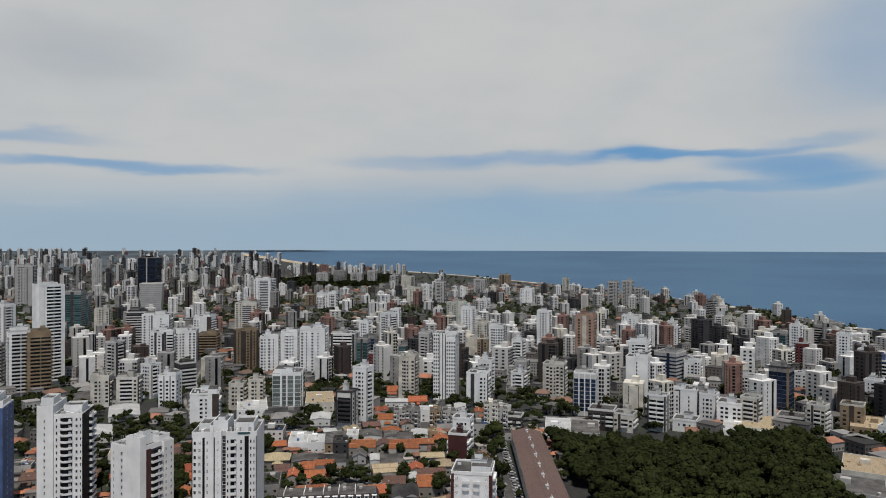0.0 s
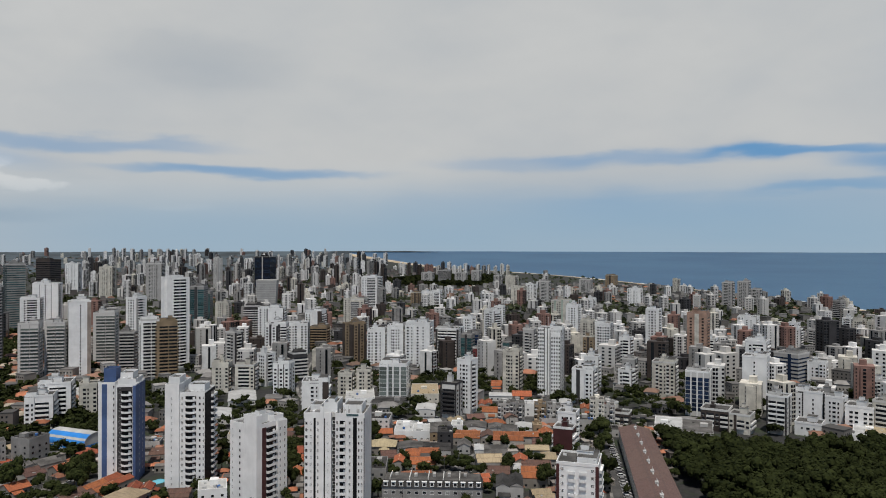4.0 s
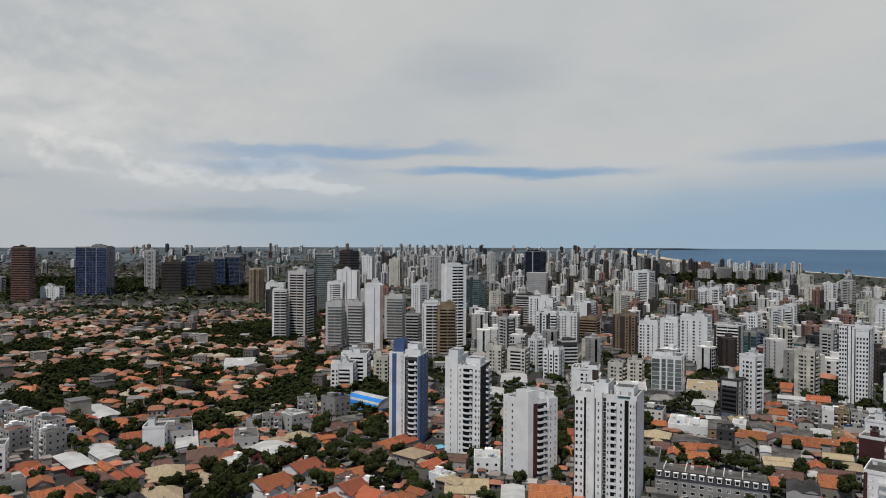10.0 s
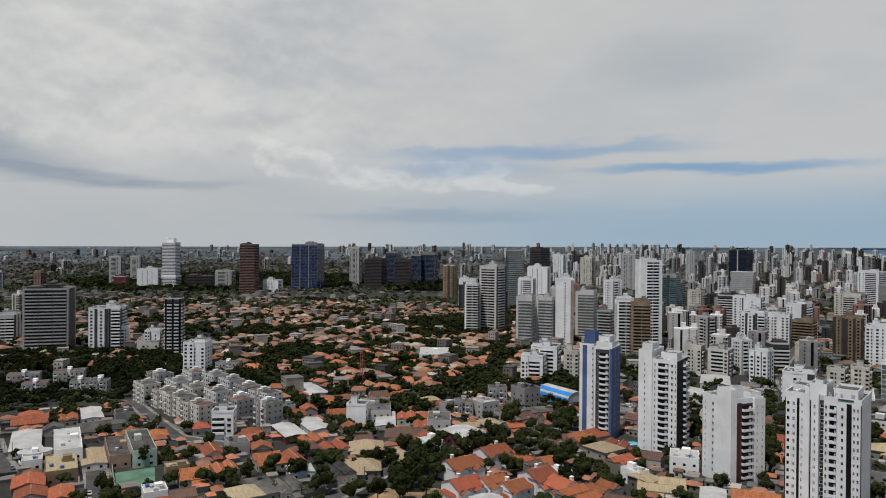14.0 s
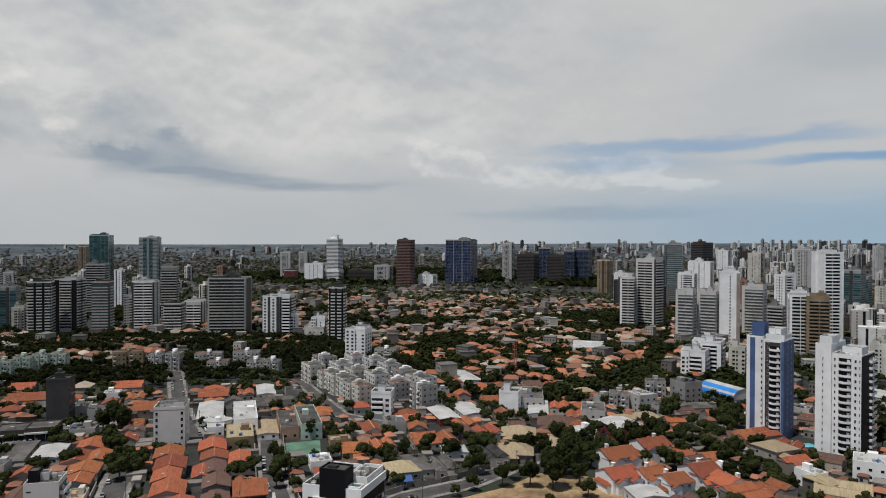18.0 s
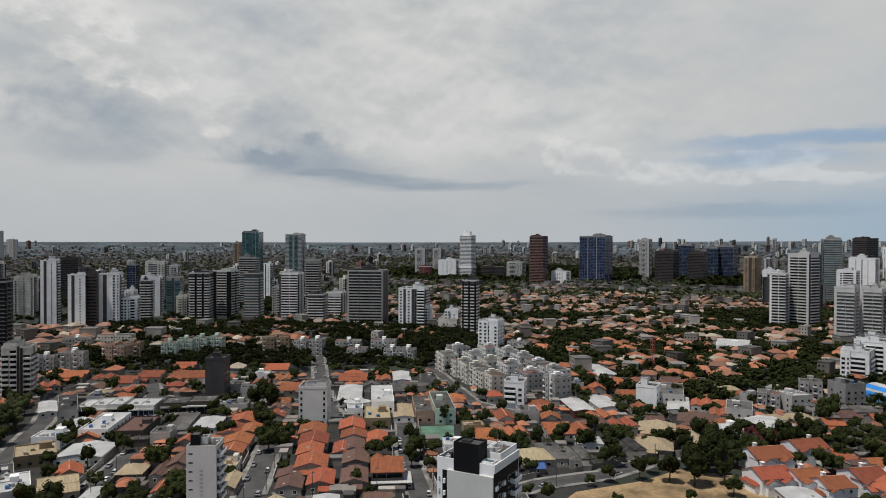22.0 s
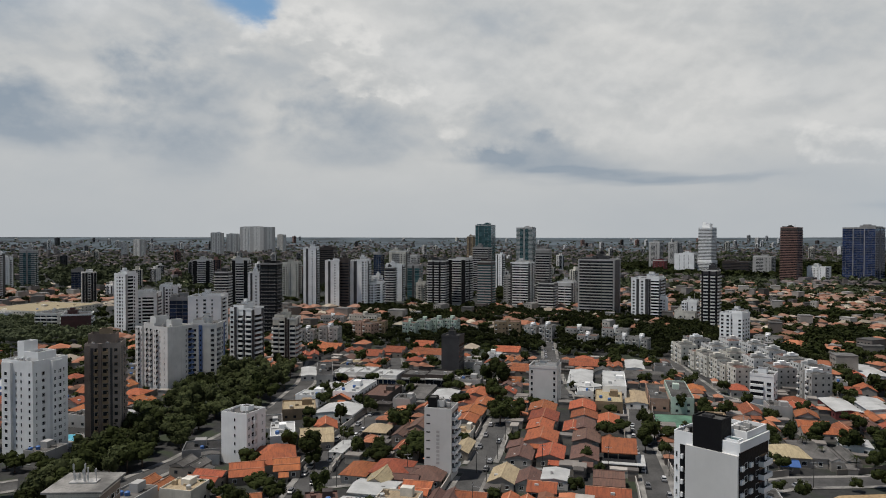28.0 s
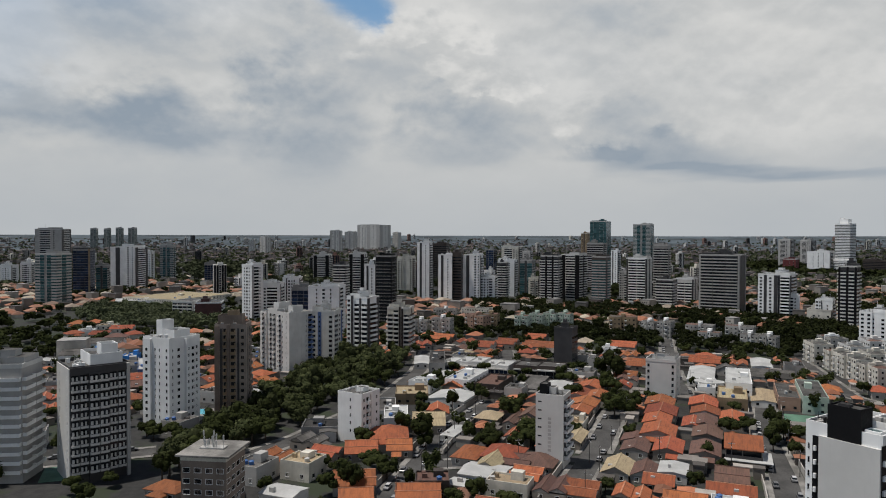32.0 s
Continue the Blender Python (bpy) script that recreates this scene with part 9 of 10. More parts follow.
# ---- broad trees between the houses ----
B = random.Random(17)
for x, y in ((-270, 187), (-198, 281), (-180, 267), (-239, 279), (-238, 266), (-235, 244), (-373, 240), (-396, 306), (-298, 230), (-201, 239), (-427, 381), (-359, 364), (-197, 361)):            # before the white towers
    claim(x, y, 2.6)
    tree(x, y, B.uniform(0.85, 1.2))
for x, y in ((-507, 369), (-387, 245), (-366, 239), (-296, 223), (-336, 284), (-326, 293), (-261, 188), (-238, 167), (-273, 164), (-273, 142), (-235, 235), (-230, 213), (-195, 188), (-224, 193), (-221, 167), (-447, 353), (-458, 391), (-472, 523), (-425, 440), (-236, 259), (-242, 277), (-364, 44), (-311, 48), (-308, 40), (-453, 49), (-566, 47), (-453, 75), (-509, 96), (-300, 101), (-275, 95), (-467, 142), (-480, 123), (-463, 165), (-325, 128), (-319, 136), (-310, 142)):            # in the garden quarter
    claim(x, y, 2.6)
    tree(x, y, B.uniform(0.85, 1.2))
for x, y in ((-350, 43), (-310, 45), (-264, -11), (-264, -19), (-256, -36), (-329, -18), (-266, 91), (-282, 100), (-251, 64), (-218, 26), (-211, -52), (-337, 25)):            # along the side streets
    claim(x, y, 2.6)
    tree(x, y, B.uniform(0.85, 1.2))
for x, y in ((-253, -138), (-211, -112), (-224, -113), (-207, -49), (-269, -45), (-254, -34), (-311, -30), (-286, -25), (-221, -42), (-212, -33), (-223, -28), (-257, -143)):            # beside the avenue
    claim(x, y, 2.6)
    tree(x, y, B.uniform(0.85, 1.2))
for x, y in ((-174, 470), (-159, 429), (-141, 384), (-129, 350), (-124, 316), (-121, 327), (-76, 317), (-81, 338), (-233, 330), (-219, 306), (-180, 375), (-166, 344), (-194, 405), (-244, 411), (-199, 473), (-147, 411)):            # round the feet of the white towers
    claim(x, y, 2.2)
    tree(x, y, B.uniform(0.95, 1.35))

for x, y in ((-52, 370), (-56, 363), (-47, 366), (-61, 358), (-41, 362), (-19, 366), (-2, 356), (0, 346), (-98, 410), (-103, 416), (7, 400), (1, 402), (-2, 398), (-45, 410), (-32, 414), (-75, 373), (-40, 374), (-23, 407), (-14, 352), (-32, 354)):            # between the lanes beside the long hall
    claim(x, y, 2.4)
    tree(x, y, B.uniform(0.75, 1.1))
for x, y in ((-238, 280), (-240, 272), (-226, 278), (-218, 274), (-222, 291), (-217, 304), (-230, 230), (-201, 244), (-187, 261), (-177, 262), (-184, 268), (-229, 213), (-226, 206), (-163, 256), (-156, 255), (-222, 194), (-327, 272), (-321, 281), (-311, 284), (-228, 325), (-240, 342), (-202, 271), (-205, 254)):            # round the villas
    claim(x, y, 2.4)
    tree(x, y, B.uniform(0.8, 1.15))


# ---- house quarters between the known buildings ----
def quarter(az0, az1, r0, r1, gap, mix, grid, rnd, share=1.0, zlo=2.9, zhi=4.4, small=(8, 13), group=""):
    """Fills a sector with houses on a turned grid. mix: pairs of form and roof."""
    made = []
    c, s = math.cos(radians(grid)), math.sin(radians(grid))
    n = int(r1 / gap) + 1
    for i in range(-n, n + 1):
        for j in range(-n, n + 1):
            u, v = (i + rnd.uniform(-0.22, 0.22)) * gap, (j + rnd.uniform(-0.22, 0.22)) * gap
            x, y = c * u - s * v, s * u + c * v
            r = math.hypot(x, y)
            if not r0 < r < r1 or rnd.random() > share:
                continue
            az = math.degrees(math.atan2(-x, y))
            if not az0 < az < az1 or r > coast_radius(az) - 60:
                continue
            w, d = rnd.uniform(*small), rnd.uniform(*small)
            if not free(x, y, max(w, d) * 0.5):
                continue
            form, roof = rnd.choice(mix)
            turn = grid + (90 if rnd.random() < 0.5 else 0)
            face = math.degrees(math.atan2(y, x)) - 90
            turn += 180 * round((face - turn) / 180)
            house(x, y, w, d, rnd.uniform(zlo, zhi) * (1.35 if form == "f" else 1), turn, form, roof, group, wings=r < 420)
            made.append((x, y))
    return made


Q = random.Random(77)
ORANGE = [("g", "o")] * 6 + [("h", "o")] * 4 + [("g", "d")] * 2 + [("h", "c")] + [("f", "g"), ("w", "w"), ("g", "g")]
SHOPS = [("w", "w")] * 3 + [("f", "g")] * 3 + [("f", "w")] * 2 + [("g", "o")] * 4 + [("g", "d")] * 2 + [("w", "g"), ("f", "k"), ("f", "t"), ("g", "g"), ("f", "c")]
LANES = [("g", "o")] * 5 + [("g", "d")] * 4 + [("h", "o")] * 2 + [("f", "g")] * 2 + [("f", "k")] * 2 + [("w", "g")] * 2 + [("w", "w"), ("f", "c"), ("g", "c")]
near = []
near += quarter(60, 118, 175, 470, 11.6, SHOPS + ORANGE * 2, -15.5, Q, 0.95, small=(8, 12))
near += quarter(34, 60, 190, 470, 12.4, ORANGE, -24, Q, 0.95, small=(8, 12.5))
near += quarter(-8, 34, 240, 480, 12.4, LANES, 18, Q, 0.92, small=(7.5, 12))
near += quarter(113, 132, 250, 480, 16.5, ORANGE, 30, Q, 0.5)

# trees in gardens and along streets
T = random.Random(4)
spots, more = [], []
for _ in range(16000):
    az, r = T.uniform(-14, 131), math.sqrt(T.uniform(180 ** 2, 640 ** 2))
    x, y = polar(az, r)
    if free(x, y, 0.55) and (34 < az < 62 or T.random() < 0.8):
        (spots if r < 330 and len(spots) < 4 else more).append((x, y))
        claim(x, y, 1.6)
    if len(more) >= 1700:
        break
annexes, canopies = [], []
for _ in range(14000):                                    # lean-tos, carports and annexes crowded between the houses
    az, r = T.uniform(-10, 130), math.sqrt(T.uniform(175 ** 2, 480 ** 2))
    x, y = polar(az, r)
    if len(annexes) + len(canopies) < 1000 and not (az > 95 and r < 330) and not (-250 < x < -150 and 95 < y < 225) and free(x, y, 1.9):
        w, d = T.uniform(3.0, 6.5), T.uniform(3.0, 7.5)
        grid = radians(-15.5 if az > 60 else -24 if az > 34 else 18)
        if T.random() < 0.5:
            annexes.append((x, y, w, d, T.uniform(2.3, 3.2), grid, "g"))
        else:
            canopies.append((x, y, w, d, T.uniform(2.3, 3.4), grid, "f"))
        claim(x, y, 1.6)
for x, y in ((-252, 223), (-238, 218), (-244, 233), (-220, 214), (-217, 197), (-241, 205), (-206, 194), (-209, 183), (-215, 176), (-264, 252), (-254, 203), (-252, 195)):
    tree(x, y, T.uniform(1.05, 1.4))
for x, y in ((-238, 156), (-242, 170), (-252, 152), (-223, 185), (-261, 150)):
    palm(x, y, T.uniform(0.7, 0.95))
for x, y in spots:
    tree(x, y, T.uniform(0.75, 1.25))
wood("near_garden_trees", [p for p in more if math.hypot(*p) < 400], "dark leafy trees in gardens and yards", [p * 0.72 for p in WOOD], "leaf", 0.7, 1.15)
wood("garden_trees", [p for p in more if math.hypot(*p) >= 400], "dark garden trees between the houses", GARDEN, "leaf", 0.7, 1.2)
for x, y in ((-388, 43), (-381, 49), (-317, 47), (-322, 40), (-280, 97), (-292, 101), (-270, 150), (-262, 170), (-250, 205), (-236, 215), (-222, 218), (-330, 12), (-300, -4), (-255, -10), (-262, 4), (-222, 258), (-226, 246), (-212, 232),
             (-204, 270), (-215, 290), (-226, 312), (-240, 322), (-236, 336), (-222, 330), (-250, 300), (-170, 240), (-160, 255), (-178, 262), (-140, 330), (-148, 345), (-135, 360), (-120, 350), (-110, 365), (-155, 300), (-200, 300), (30, 400), (34, 420), (28, 385), (32, 360),
             (33, 440), (27, 345), (20, 372)):
    tree(x, y, T.uniform(1.0, 1.4))


# ---- street furniture and roof clutter ----
def pole_meshes():
    s = Shape()
    s.prism([(0.14 * math.cos(k), 0.14 * math.sin(k)) for k in np.linspace(0, 2 * math.pi, 8, endpoint=False)], -0.2, 9.0, taper=0.7)
    a = Shape()
    a.box(-1.1, 1.1, -0.06, 0.06, 8.3, 8.45)
    for x in (-1.0, -0.4, 0.4, 1.0):
        a.box(x - 0.05, x + 0.05, -0.05, 0.05, 8.45, 8.65)
    l = Shape()
    l.box(-0.05, 0.05, 0.0, 1.9, 7.6, 7.7)
    l.box(-0.13, 0.13, 1.5, 2.1, 7.5, 7.62)
    return s.mesh("power_pole", "concrete"), a.mesh("crossarm", "steel"), l.mesh("street_light", "steel")


POLE = pole_meshes()
for line, half in ((STREETS[0], 5.4), (STREETS[1], 5.2), (STREETS[2], 5.2), (STREETS[3], -4.7), (STREETS[4], 4.7), (STREETS[5], -5.8), (STREETS[7], -5.2), (STREETS[9], 5.6), (STREETS[12], 5.0)):
    for i in range(1, len(line) - 1, 3):
        (x0, y0), (x1, y1) = line[i - 1], line[i + 1]
        a = math.atan2(y1 - y0, x1 - x0)
        top = new("power_pole", POLE[0])
        top.matrix_basis = pose(line[i][0] - math.sin(a) * half, line[i][1] + math.cos(a) * half, 0.2, 0, 0, math.degrees(a) + (90 if half < 0 else -90) + 90)
        tagged(top, "grey concrete power pole with crossarm beside the street", "pole", "street poles")
        child("crossarm", POLE[1], top)
        child("street_light", POLE[2], top)


def tank_mesh():
    s = Shape()
    ring = [(0.75 * math.cos(k), 0.75 * math.sin(k)) for k in np.linspace(0, 2 * math.pi, 12, endpoint=False)]
    s.prism(ring, 0, 1.1, taper=1.12)
    s.prism([(x * 1.15, y * 1.15) for x, y in ring], 1.1, 1.35, taper=0.5)
    return s.mesh("water_tank", "tank"), s.mesh("water_tank", "sheet")


TANK = tank_mesh()
K = random.Random(31)
flats = [o for o in scene.objects if o.name.startswith("low_block") and o.parent is None]
for o in flats:
    for _ in range(K.randint(0, 2)):
        roof = [c for c in o.children if c.name.startswith("roof")][0]
        v = roof.data.vertices
        x0, x1, y0, y1 = v[0].co.x, v[1].co.x, v[0].co.y, v[2].co.y
        t = new("water_tank", TANK[K.random() < 0.4])
        t.matrix_basis = o.matrix_basis @ pose(K.uniform(x0 * 0.8, x1 * 0.8), K.uniform(y0 * 0.8, y0 * 0.2), v[4].co.z)
        tagged(t, "round plastic water tank on a flat roof", "tank", "roof water tanks")


def yard_wall(x0, y0, x1, y1, h=2.2):
    s = Shape()
    a = math.atan2(y1 - y0, x1 - x0)
    l = math.hypot(x1 - x0, y1 - y0)
    s.box(-l / 2, l / 2, -0.1, 0.1, -0.2, h)
    s.box(-l / 2, l / 2, -0.16, 0.16, h, h + 0.1)
    ob = tagged(new("garden_wall", s.mesh("garden_wall", "housewall")), "rendered garden wall along the pavement", "wall", "garden walls")
    ob.matrix_basis = pose((x0 + x1) / 2, (y0 + y1) / 2, 0, 0, 0, math.degrees(a))


for line, half in ((STREETS[0], 6.9), (STREETS[0], -6.9), (STREETS[2], 6.6), (STREETS[2], -6.6), (STREETS[4], 6.1), (STREETS[4], -6.1), (STREETS[7], 6.6)):
    for i in range(0, len(line) - 1, 2):
        j = min(len(line) - 1, i + 2)
        (x0, y0), (x1, y1) = line[i], line[j]
        a = math.atan2(y1 - y0, x1 - x0)
        dx, dy = -math.sin(a) * half, math.cos(a) * half
        mx, my = (x0 + x1) / 2 + dx, (y0 + y1) / 2 + dy
        if K.random() < 0.75 and not any(math.hypot(mx - p[0], my - p[1]) < w / 2 + 7 for line2, w, _, _ in LINES for p in line2[::2] if line2[0] != line[0]):
            yard_wall(x0 + dx, y0 + dy, x1 + dx, y1 + dy, K.uniform(1.8, 2.6))


# ---- the town beyond ----
def bulk(name, label, category, wall, roof, items):
    """Small far buildings that nobody could count: walls and roofs as two meshes."""
    a, b, g = Shape(), Shape(), Shape()
    for x, y, w, d, h, turn, form in items:
        z = height_of_ground(x, y)
        c, s = math.cos(turn), math.sin(turn)
        for sh, x0 in ((a, 0), (b, 1)):
            k = len(sh.v)
            if x0 == 0:
                sh.box(-w / 2, w / 2, -d / 2, d / 2, -0.5, h)
            elif form in "gp":
                m = w * 0.22
                p = [(-w / 2 - 0.4, -d / 2 - 0.4, h), (w / 2 + 0.4, -d / 2 - 0.4, h), (w / 2 + 0.4, d / 2 + 0.4, h), (-w / 2 - 0.4, d / 2 + 0.4, h)]
                q = [(-w * 0.28, 0, h + m), (w * 0.28, 0, h + m)]
                sh.v += p + q
                sh.f += [(k, k + 1, k + 5, k + 4), (k + 1, k + 2, k + 5), (k + 2, k + 3, k + 4, k + 5), (k + 3, k, k + 4)]
                sh.m += [0] * 4
            else:
                sh.box(-w / 2 - 0.15, w / 2 + 0.15, -d / 2 - 0.15, d / 2 + 0.15, h, h + 0.5)
            sh.v[k:] = [(c * u - s * v + x, s * u + c * v + y, t + z) for u, v, t in sh.v[k:]]
        if math.hypot(x, y) < 1000:
            k = len(g.v)
            for i in range(max(1, int(h / 3))):
                for u in np.arange(-w / 2 + 1.3, w / 2 - 1.2, 2.6):
                    g.plate(u - 0.55, u + 0.55, -d / 2 - 0.05, -d / 2, 0.9 + 3 * i, 2.2 + 3 * i, True)
                for u in np.arange(-d / 2 + 1.5, d / 2 - 1.4, 3.4):
                    q = len(g.v)
                    g.plate(u - 0.55, u + 0.55, -w / 2 - 0.05, -w / 2, 0.9 + 3 * i, 2.2 + 3 * i, True)
                    g.v[q:] = [(v, -u_, t) for u_, v, t in g.v[q:]]
            g.v[k:] = [(c * u - s * v + x, s * u + c * v + y, t + z) for u, v, t in g.v[k:]]
    thing = new(name)
    tagged(thing, label, category, kind="stuff")
    if g.f:
        child("window", g.mesh("window", "glass"), thing, kind="stuff")
    child("wall", a.mesh("wall", wall), thing)
    child("roof", b.mesh("roof", roof), thing)


def far_variant(rnd, floors, k):
    """A far tower: columns of windows and blank strips, dark balcony recesses on some faces, a lift block. The right
    side's shade is put into darker cells.
    """
    w, d, h = rnd.uniform(11, 18), rnd.uniform(11, 17), floors * 3.0 + 3.0
    s, g = Shape(), Shape()
    s.box(-w / 2, w / 2, -d / 2, d / 2, -1, h)
    a = rnd.uniform(-0.25, 0.05)
    s.box(a * w, (a + 0.35) * w, -d * 0.2, d * 0.25, h, h + rnd.uniform(2.5, 4.5))
    if k % 2:
        s.box(-w * 0.2, w * 0.25, -d / 2 - 1.2, d / 2 + 1.2, -1, h - 1.5)
    for t in range(4):
        l, dep = (w, d) if t % 2 == 0 else (d, w)
        c, n = round(math.cos(t * math.pi / 2)), round(math.sin(t * math.pi / 2))
        # the right side draws from darker cells, which stand in for its shade
        cells = rnd.choice(("ssbss", "sbbs", "bbbb", "sbsbs", "ss.ss", "bsb.s") if t == 1 else (".w.w.", "w.bb.w", "bb..bb", ".n..n.", "..s..", ".b..n", ".n.s.", ".s.bb", "n.b.n"))
        for j, cell in enumerate(cells):
            u0, u1 = -l / 2 + l * (j + 0.1) / len(cells), -l / 2 + l * (j + 0.9) / len(cells)
            if cell == "n":
                u0, u1 = u0 + 0.3 * (u1 - u0), u1 - 0.3 * (u1 - u0)
            face = -dep / 2 - (1.26 if k % 2 and t % 2 == 0 and abs(u0 + u1) / 2 < w * 0.2 else 0.06)
            tops = [(2.0, h - 1.0)] if cell == "s" else [] if cell == "." else [(3.0 * i - (0.9 if cell == "b" else 0.4), 3.0 * i + 1.1) for i in range(1, floors + 1)]
            for z0, z1 in tops:
                q = len(g.v)
                g.plate(u0, u1, face, face + 0.1, z0, z1, True)
                g.v[q:] = [(c * x - n * y, n * x + c * y, zz) for x, y, zz in g.v[q:]]
    return s.mesh("apartment_tower", ("fartower", "fartower", "brown", "cream", "fartower", "midgrey", "fartower", "redbrown", "fartower", "dark", "fartower")[k % 11]), g.mesh("glazing", "glass"), max(w, d), h


F = random.Random(9)
VAR = [far_variant(F, 3 + k % 15, k) for k in range(45)]


FARPARTS = {}


def far_tower(x, y, h, turn):
    """Near ones are things of their own, those farther out are joined."""
    fit = sorted(VAR, key=lambda v: abs(v[3] - min(h, 48)))[:7]
    body, glazing, wide, high = F.choice(fit)
    place = pose(x, y, height_of_ground(x, y), 0, 0, turn) @ Matrix.Diagonal((1, 1, h / high, 1))
    claim(x, y, wide * 0.55)
    if math.hypot(x, y) > 760:
        for me in (body, glazing):
            FARPARTS.setdefault(me.materials[0].name, []).append((me, place))
        return
    ob = new("apartment_tower", body)
    ob.matrix_basis = place
    tagged(ob, "pale apartment tower in the dense middle distance", "building", "distant towers")
    child("glazing", glazing, ob, kind="stuff")


def joined(name, rows, mat):
    """One mesh from many placed meshes of quads."""
    parts, quads, n = [], [], 0
    for me, place in rows:
        v = np.empty(len(me.vertices) * 3, dtype=np.float32)
        me.vertices.foreach_get("co", v)
        m = np.array(place)
        parts.append(v.reshape(-1, 3) @ m[:3, :3].T + m[:3, 3])
        q = np.empty(len(me.loops), dtype=np.int32)
        me.loops.foreach_get("vertex_index", q)
        quads.append(q + n)
        n += len(me.vertices)
    v, q = np.concatenate(parts), np.concatenate(quads)
    me = bpy.data.meshes.new(name)
    me.vertices.add(len(v))
    me.vertices.foreach_set("co", v.astype(np.float32).ravel())
    me.loops.add(len(q))
    me.loops.foreach_set("vertex_index", q)
    me.polygons.add(len(q) // 4)
    me.polygons.foreach_set("loop_start", np.arange(0, len(q), 4, dtype=np.int32))
    me.materials.append(M[mat])
    me.update(calc_edges=True)
    me.validate()
    me.shade_flat()
    return me


def towers_in(az0, az1, r0, r1, count, lo, hi, gap):
    made = tries = 0
    while made < count and tries < count * 12:
        tries += 1
        az, r = F.uniform(az0, az1), math.sqrt(F.uniform(r0 ** 2, r1 ** 2))
        x, y = polar(az, r)
        if r > coast_radius(az) - 70 or not free(x, y, gap):
            continue
        far_tower(x, y, F.uniform(lo, hi) * F.uniform(0.75, 1), F.choice((-20, 15, 30)) + F.uniform(-6, 6))
        made += 1


for i in range(19):                                       # the row of towers along the beach
    far_tower(*polar(3.2 + i * 0.47 + F.uniform(-0.1, 0.1), 2740 + F.uniform(-30, 30)), F.uniform(34, 52), F.uniform(-15, 15))
for i in range(10):                                       # slabs of equal height on the skyline
    far_tower(*polar(33.5 - i * 0.62, 3900 + F.uniform(-60, 60)), F.uniform(58, 66), F.uniform(-15, 15))
towers_in(-33, 6, 520, 1000, 95, 18, 42, 7)
towers_in(-32, 32, 560, 1000, 110, 14, 36, 8)
towers_in(-32, 30, 1000, 1900, 190, 14, 38, 9)
towers_in(10, 45, 1000, 2200, 75, 22, 52, 12)
towers_in(17, 54, 2200, 4500, 190, 22, 52, 14)
towers_in(50, 75, 1800, 4300, 30, 20, 45, 14)
towers_in(75, 132, 880, 1700, 45, 18, 42, 11)
towers_in(55, 132, 1700, 4500, 90, 18, 42, 14)
towers_in(0, 18, 1900, 3300, 30, 14, 30, 12)
towers_in(13, 36, 1800, 3600, 150, 40, 78, 11)
far = tagged(new("distant_towers"), "many pale apartment towers towards the skyline", "buildings", kind="stuff")
for key in ("fartower", "brown", "cream", "midgrey", "redbrown", "dark", "glass"):
    rows = FARPARTS.get(M[key].name, [])
    if rows:
        name = "glazing" if key == "glass" else "wall"
        child(name, joined(name, rows, "fartower_joined" if key == "fartower" else key), far)

items = []


def fill(az0, az1, r0, r1, count, gap, flat):
    """Small houses and blocks thrown over a sector, more in some quarters than in others."""
    made = tries = 0
    while made < count and tries < count * 6:
        tries += 1
        az, r = F.uniform(az0, az1), math.sqrt(F.uniform(r0 ** 2, r1 ** 2))
        x, y = polar(az, r)
        if r > coast_radius(az) - 55 or not free(x, y, gap):
            continue
        thin = noise.noise(Vector((x * 0.004, y * 0.004, 2.0)))
        if az > 40 and thin > 0.19 or (r > 1500 and thin > 0.3):
            continue
        if 34 < az < 80 and r < 1300 and noise.noise(Vector((x * 0.012, y * 0.012, 7.0))) > 0.24:
            continue
        w = F.uniform(6.5, 11.5) if 34 < az < 76 and r < 1300 else F.uniform(8, 14)
        pale = F.random() < flat
        items.append((x, y, w, w * F.uniform(0.8, 1.3), F.choice((4, 4, 7, 7, 10, 13)) if pale else F.choice((3.5, 4, 5.5, 6.5)), F.choice((0.3, -0.3, 0.8)) + F.uniform(-0.1, 0.1), "f" if pale else F.choice("ggggp")))
        claim(x, y, w * 0.45)
        made += 1


bulk("annexes", "small tiled annexes crowded between the houses", "sheds", "farwall", "farroof", annexes)
bulk("canopies", "small sheet-roofed carports and lean-tos between the houses", "sheds", "farwall", "shedroof", canopies)
fill(34, 62, 440, 1250, 1750, 3.4, 0.13)
fill(58, 76, 465, 1500, 750, 4.2, 0.2)
fill(76, 118, 465, 800, 320, 4.5, 0.1)
fill(112, 134, 475, 1200, 420, 5.0, 0.2)
fill(-34, 34, 475, 1000, 620, 4.5, 0.6)
fill(-34, 34, 1000, 2300, 1700, 5.0, 0.7)
fill(34, 134, 1200, 3050, 2300, 5.0, 0.3)
fill(8, 34, 2300, 3200, 600, 5.0, 0.4)
fill(18, 134, 3050, 4300, 700, 5.0, 0.5)
fill(40, 134, 1900, 3700, 2600, 5.0, 0.45)


def zone(i):
    """Town side, near house quarter, or the dull brick quarters far out."""
    r, az = math.hypot(i[0], i[1]), math.degrees(math.atan2(-i[0], i[1]))
    return "town" if az < 34 and r < 2300 else "near" if r < 640 else "middle" if r < 1300 else "far"


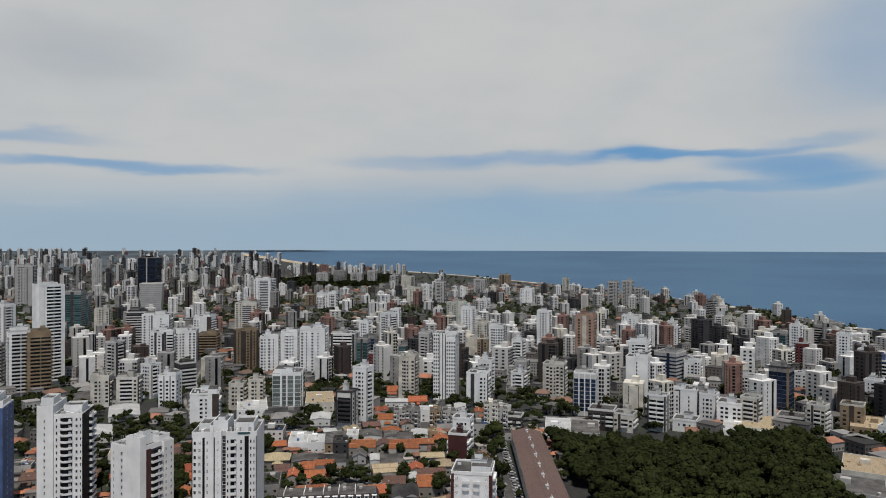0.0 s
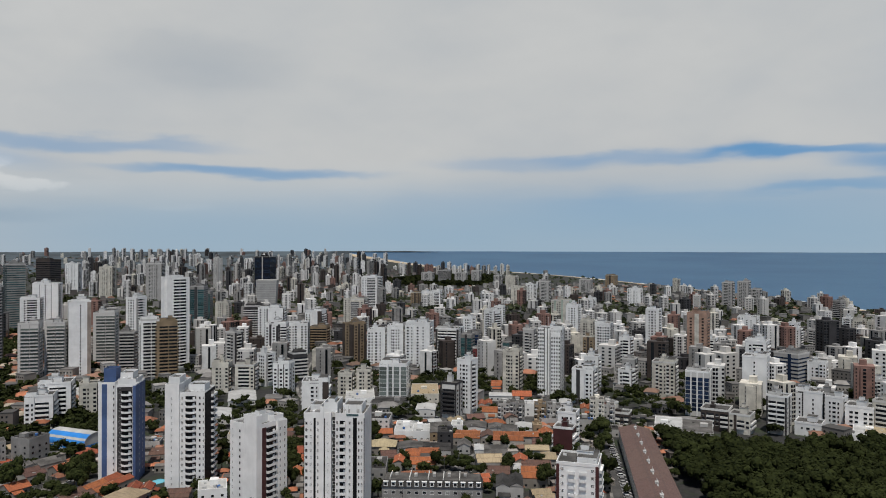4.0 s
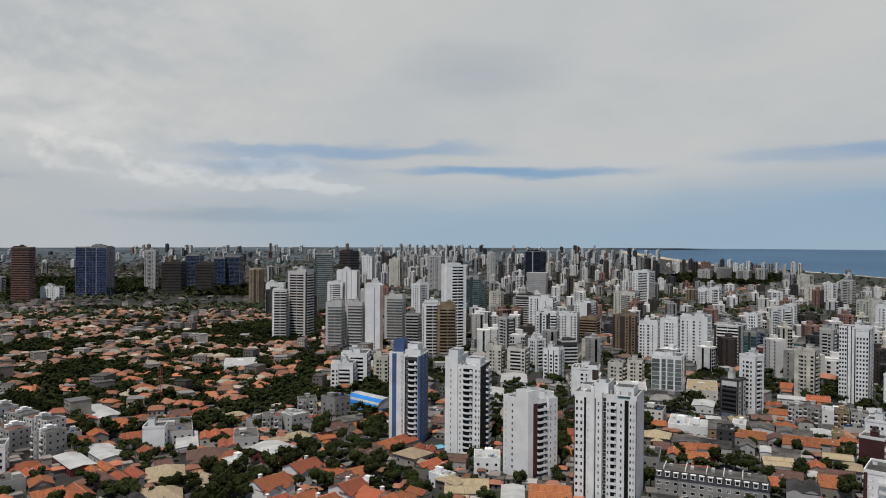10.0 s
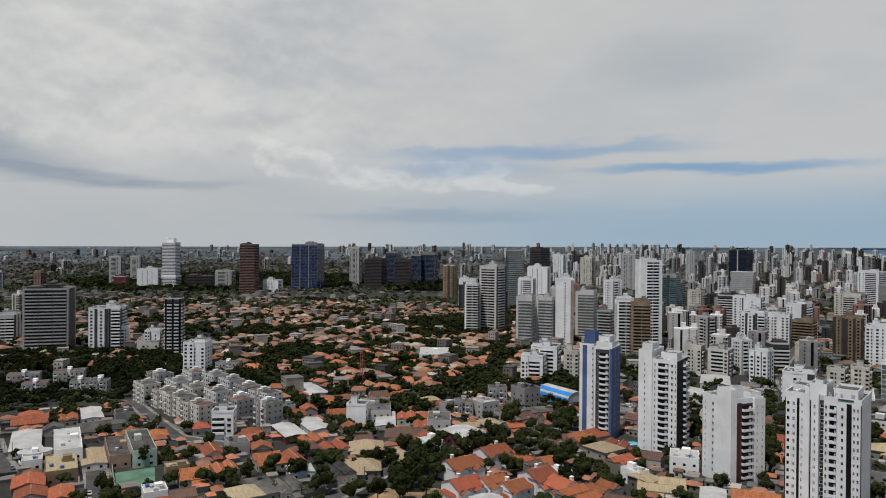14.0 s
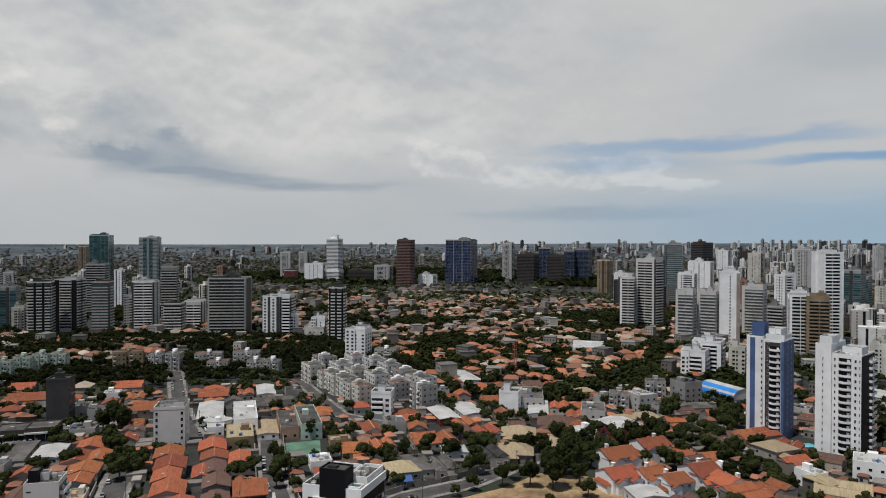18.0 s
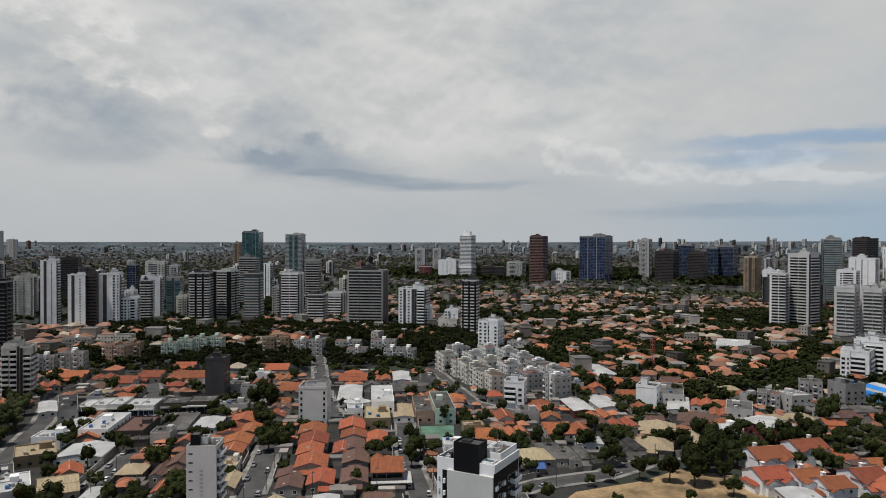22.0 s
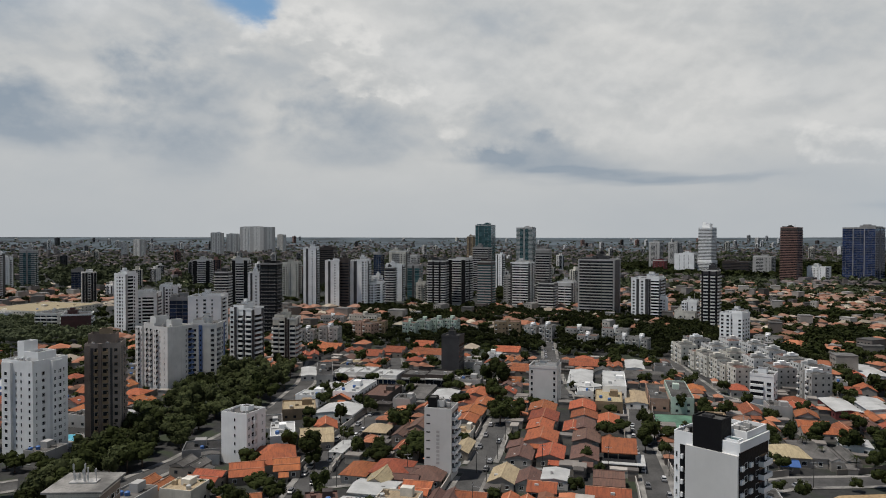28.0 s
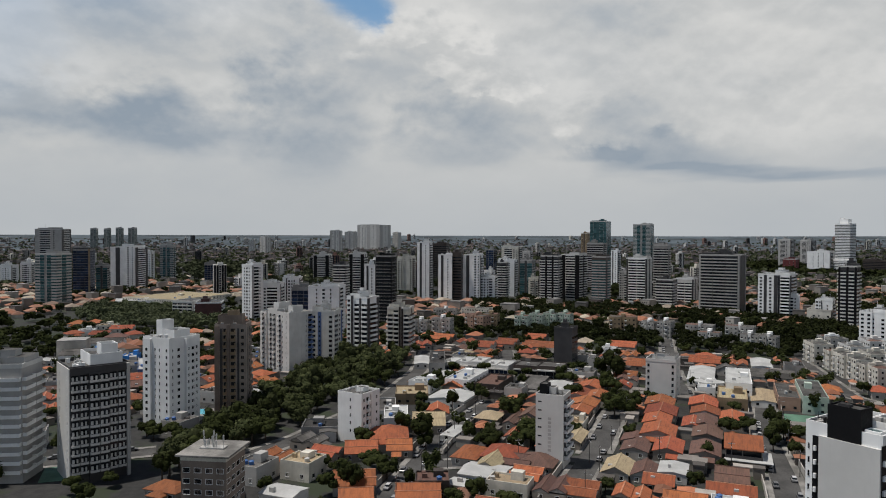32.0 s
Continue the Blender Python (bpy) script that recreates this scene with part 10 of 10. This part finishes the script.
for key, text, walls, clay, pale, flat in (("town", "between the towers", "townwall", "midroof", "townroof", "townroof"), ("near", "in the garden quarter", "farwall", "farroof", "farroof_pale", "townroof"),
                                           ("middle", "on the slope below the office towers", "farwall", "midroof", "farroof_pale", "townroof"), ("far", "in the brick quarters far out", "dullwall", "dullroof", "dullroof", "dullroof")):
    some = [i for i in items if zone(i) == key]
    bulk("distant_houses", "close-packed houses with clay roofs " + text, "houses", walls, clay, [i for i in some if i[6] == "g"])
    bulk("distant_pale_houses", "close-packed houses with cream and grey roofs " + text, "houses", walls, pale, [i for i in some if i[6] == "p"])
    bulk("distant_blocks", "close-packed pale low blocks " + text, "buildings", walls, flat, [i for i in some if i[6] == "f"])

green = []


def grove(az0, az1, r0, r1, count, dense):
    made = tries = 0
    while made < count and tries < count * 8:
        tries += 1
        az, r = F.uniform(az0, az1), math.sqrt(F.uniform(r0 ** 2, r1 ** 2))
        x, y = polar(az, r)
        if r > coast_radius(az) - 40 or not free(x, y, 1.0):
            continue
        thin = noise.noise(Vector((x * 0.004, y * 0.004, 2.0)))
        if thin < 0.2 and F.random() > dense:
            continue
        if 34 < az < 80 and r < 1300 and noise.noise(Vector((x * 0.012, y * 0.012, 7.0))) < 0.2 and F.random() < 0.4:
            continue
        green.append((x, y))
        claim(x, y, 1.0)
        made += 1


grove(34, 62, 420, 1250, 3300, 0.95)
grove(62, 76, 560, 1400, 900, 0.7)
grove(76, 134, 480, 1400, 1500, 0.6)
grove(-34, 34, 480, 1600, 3000, 0.9)
grove(50, 76, 1400, 3000, 1500, 0.95)
grove(76, 134, 900, 2600, 2600, 0.95)
grove(-34, 134, 1300, 3300, 3600, 0.55)
grove(18, 134, 3050, 4300, 900, 0.8)
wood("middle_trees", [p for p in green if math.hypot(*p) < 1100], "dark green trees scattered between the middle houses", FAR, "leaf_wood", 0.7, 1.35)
wood("distant_trees", [p for p in green if math.hypot(*p) >= 1100], "dark green trees scattered through the distant town", FARTHEST, "leaf_haze", 0.9, 1.5)
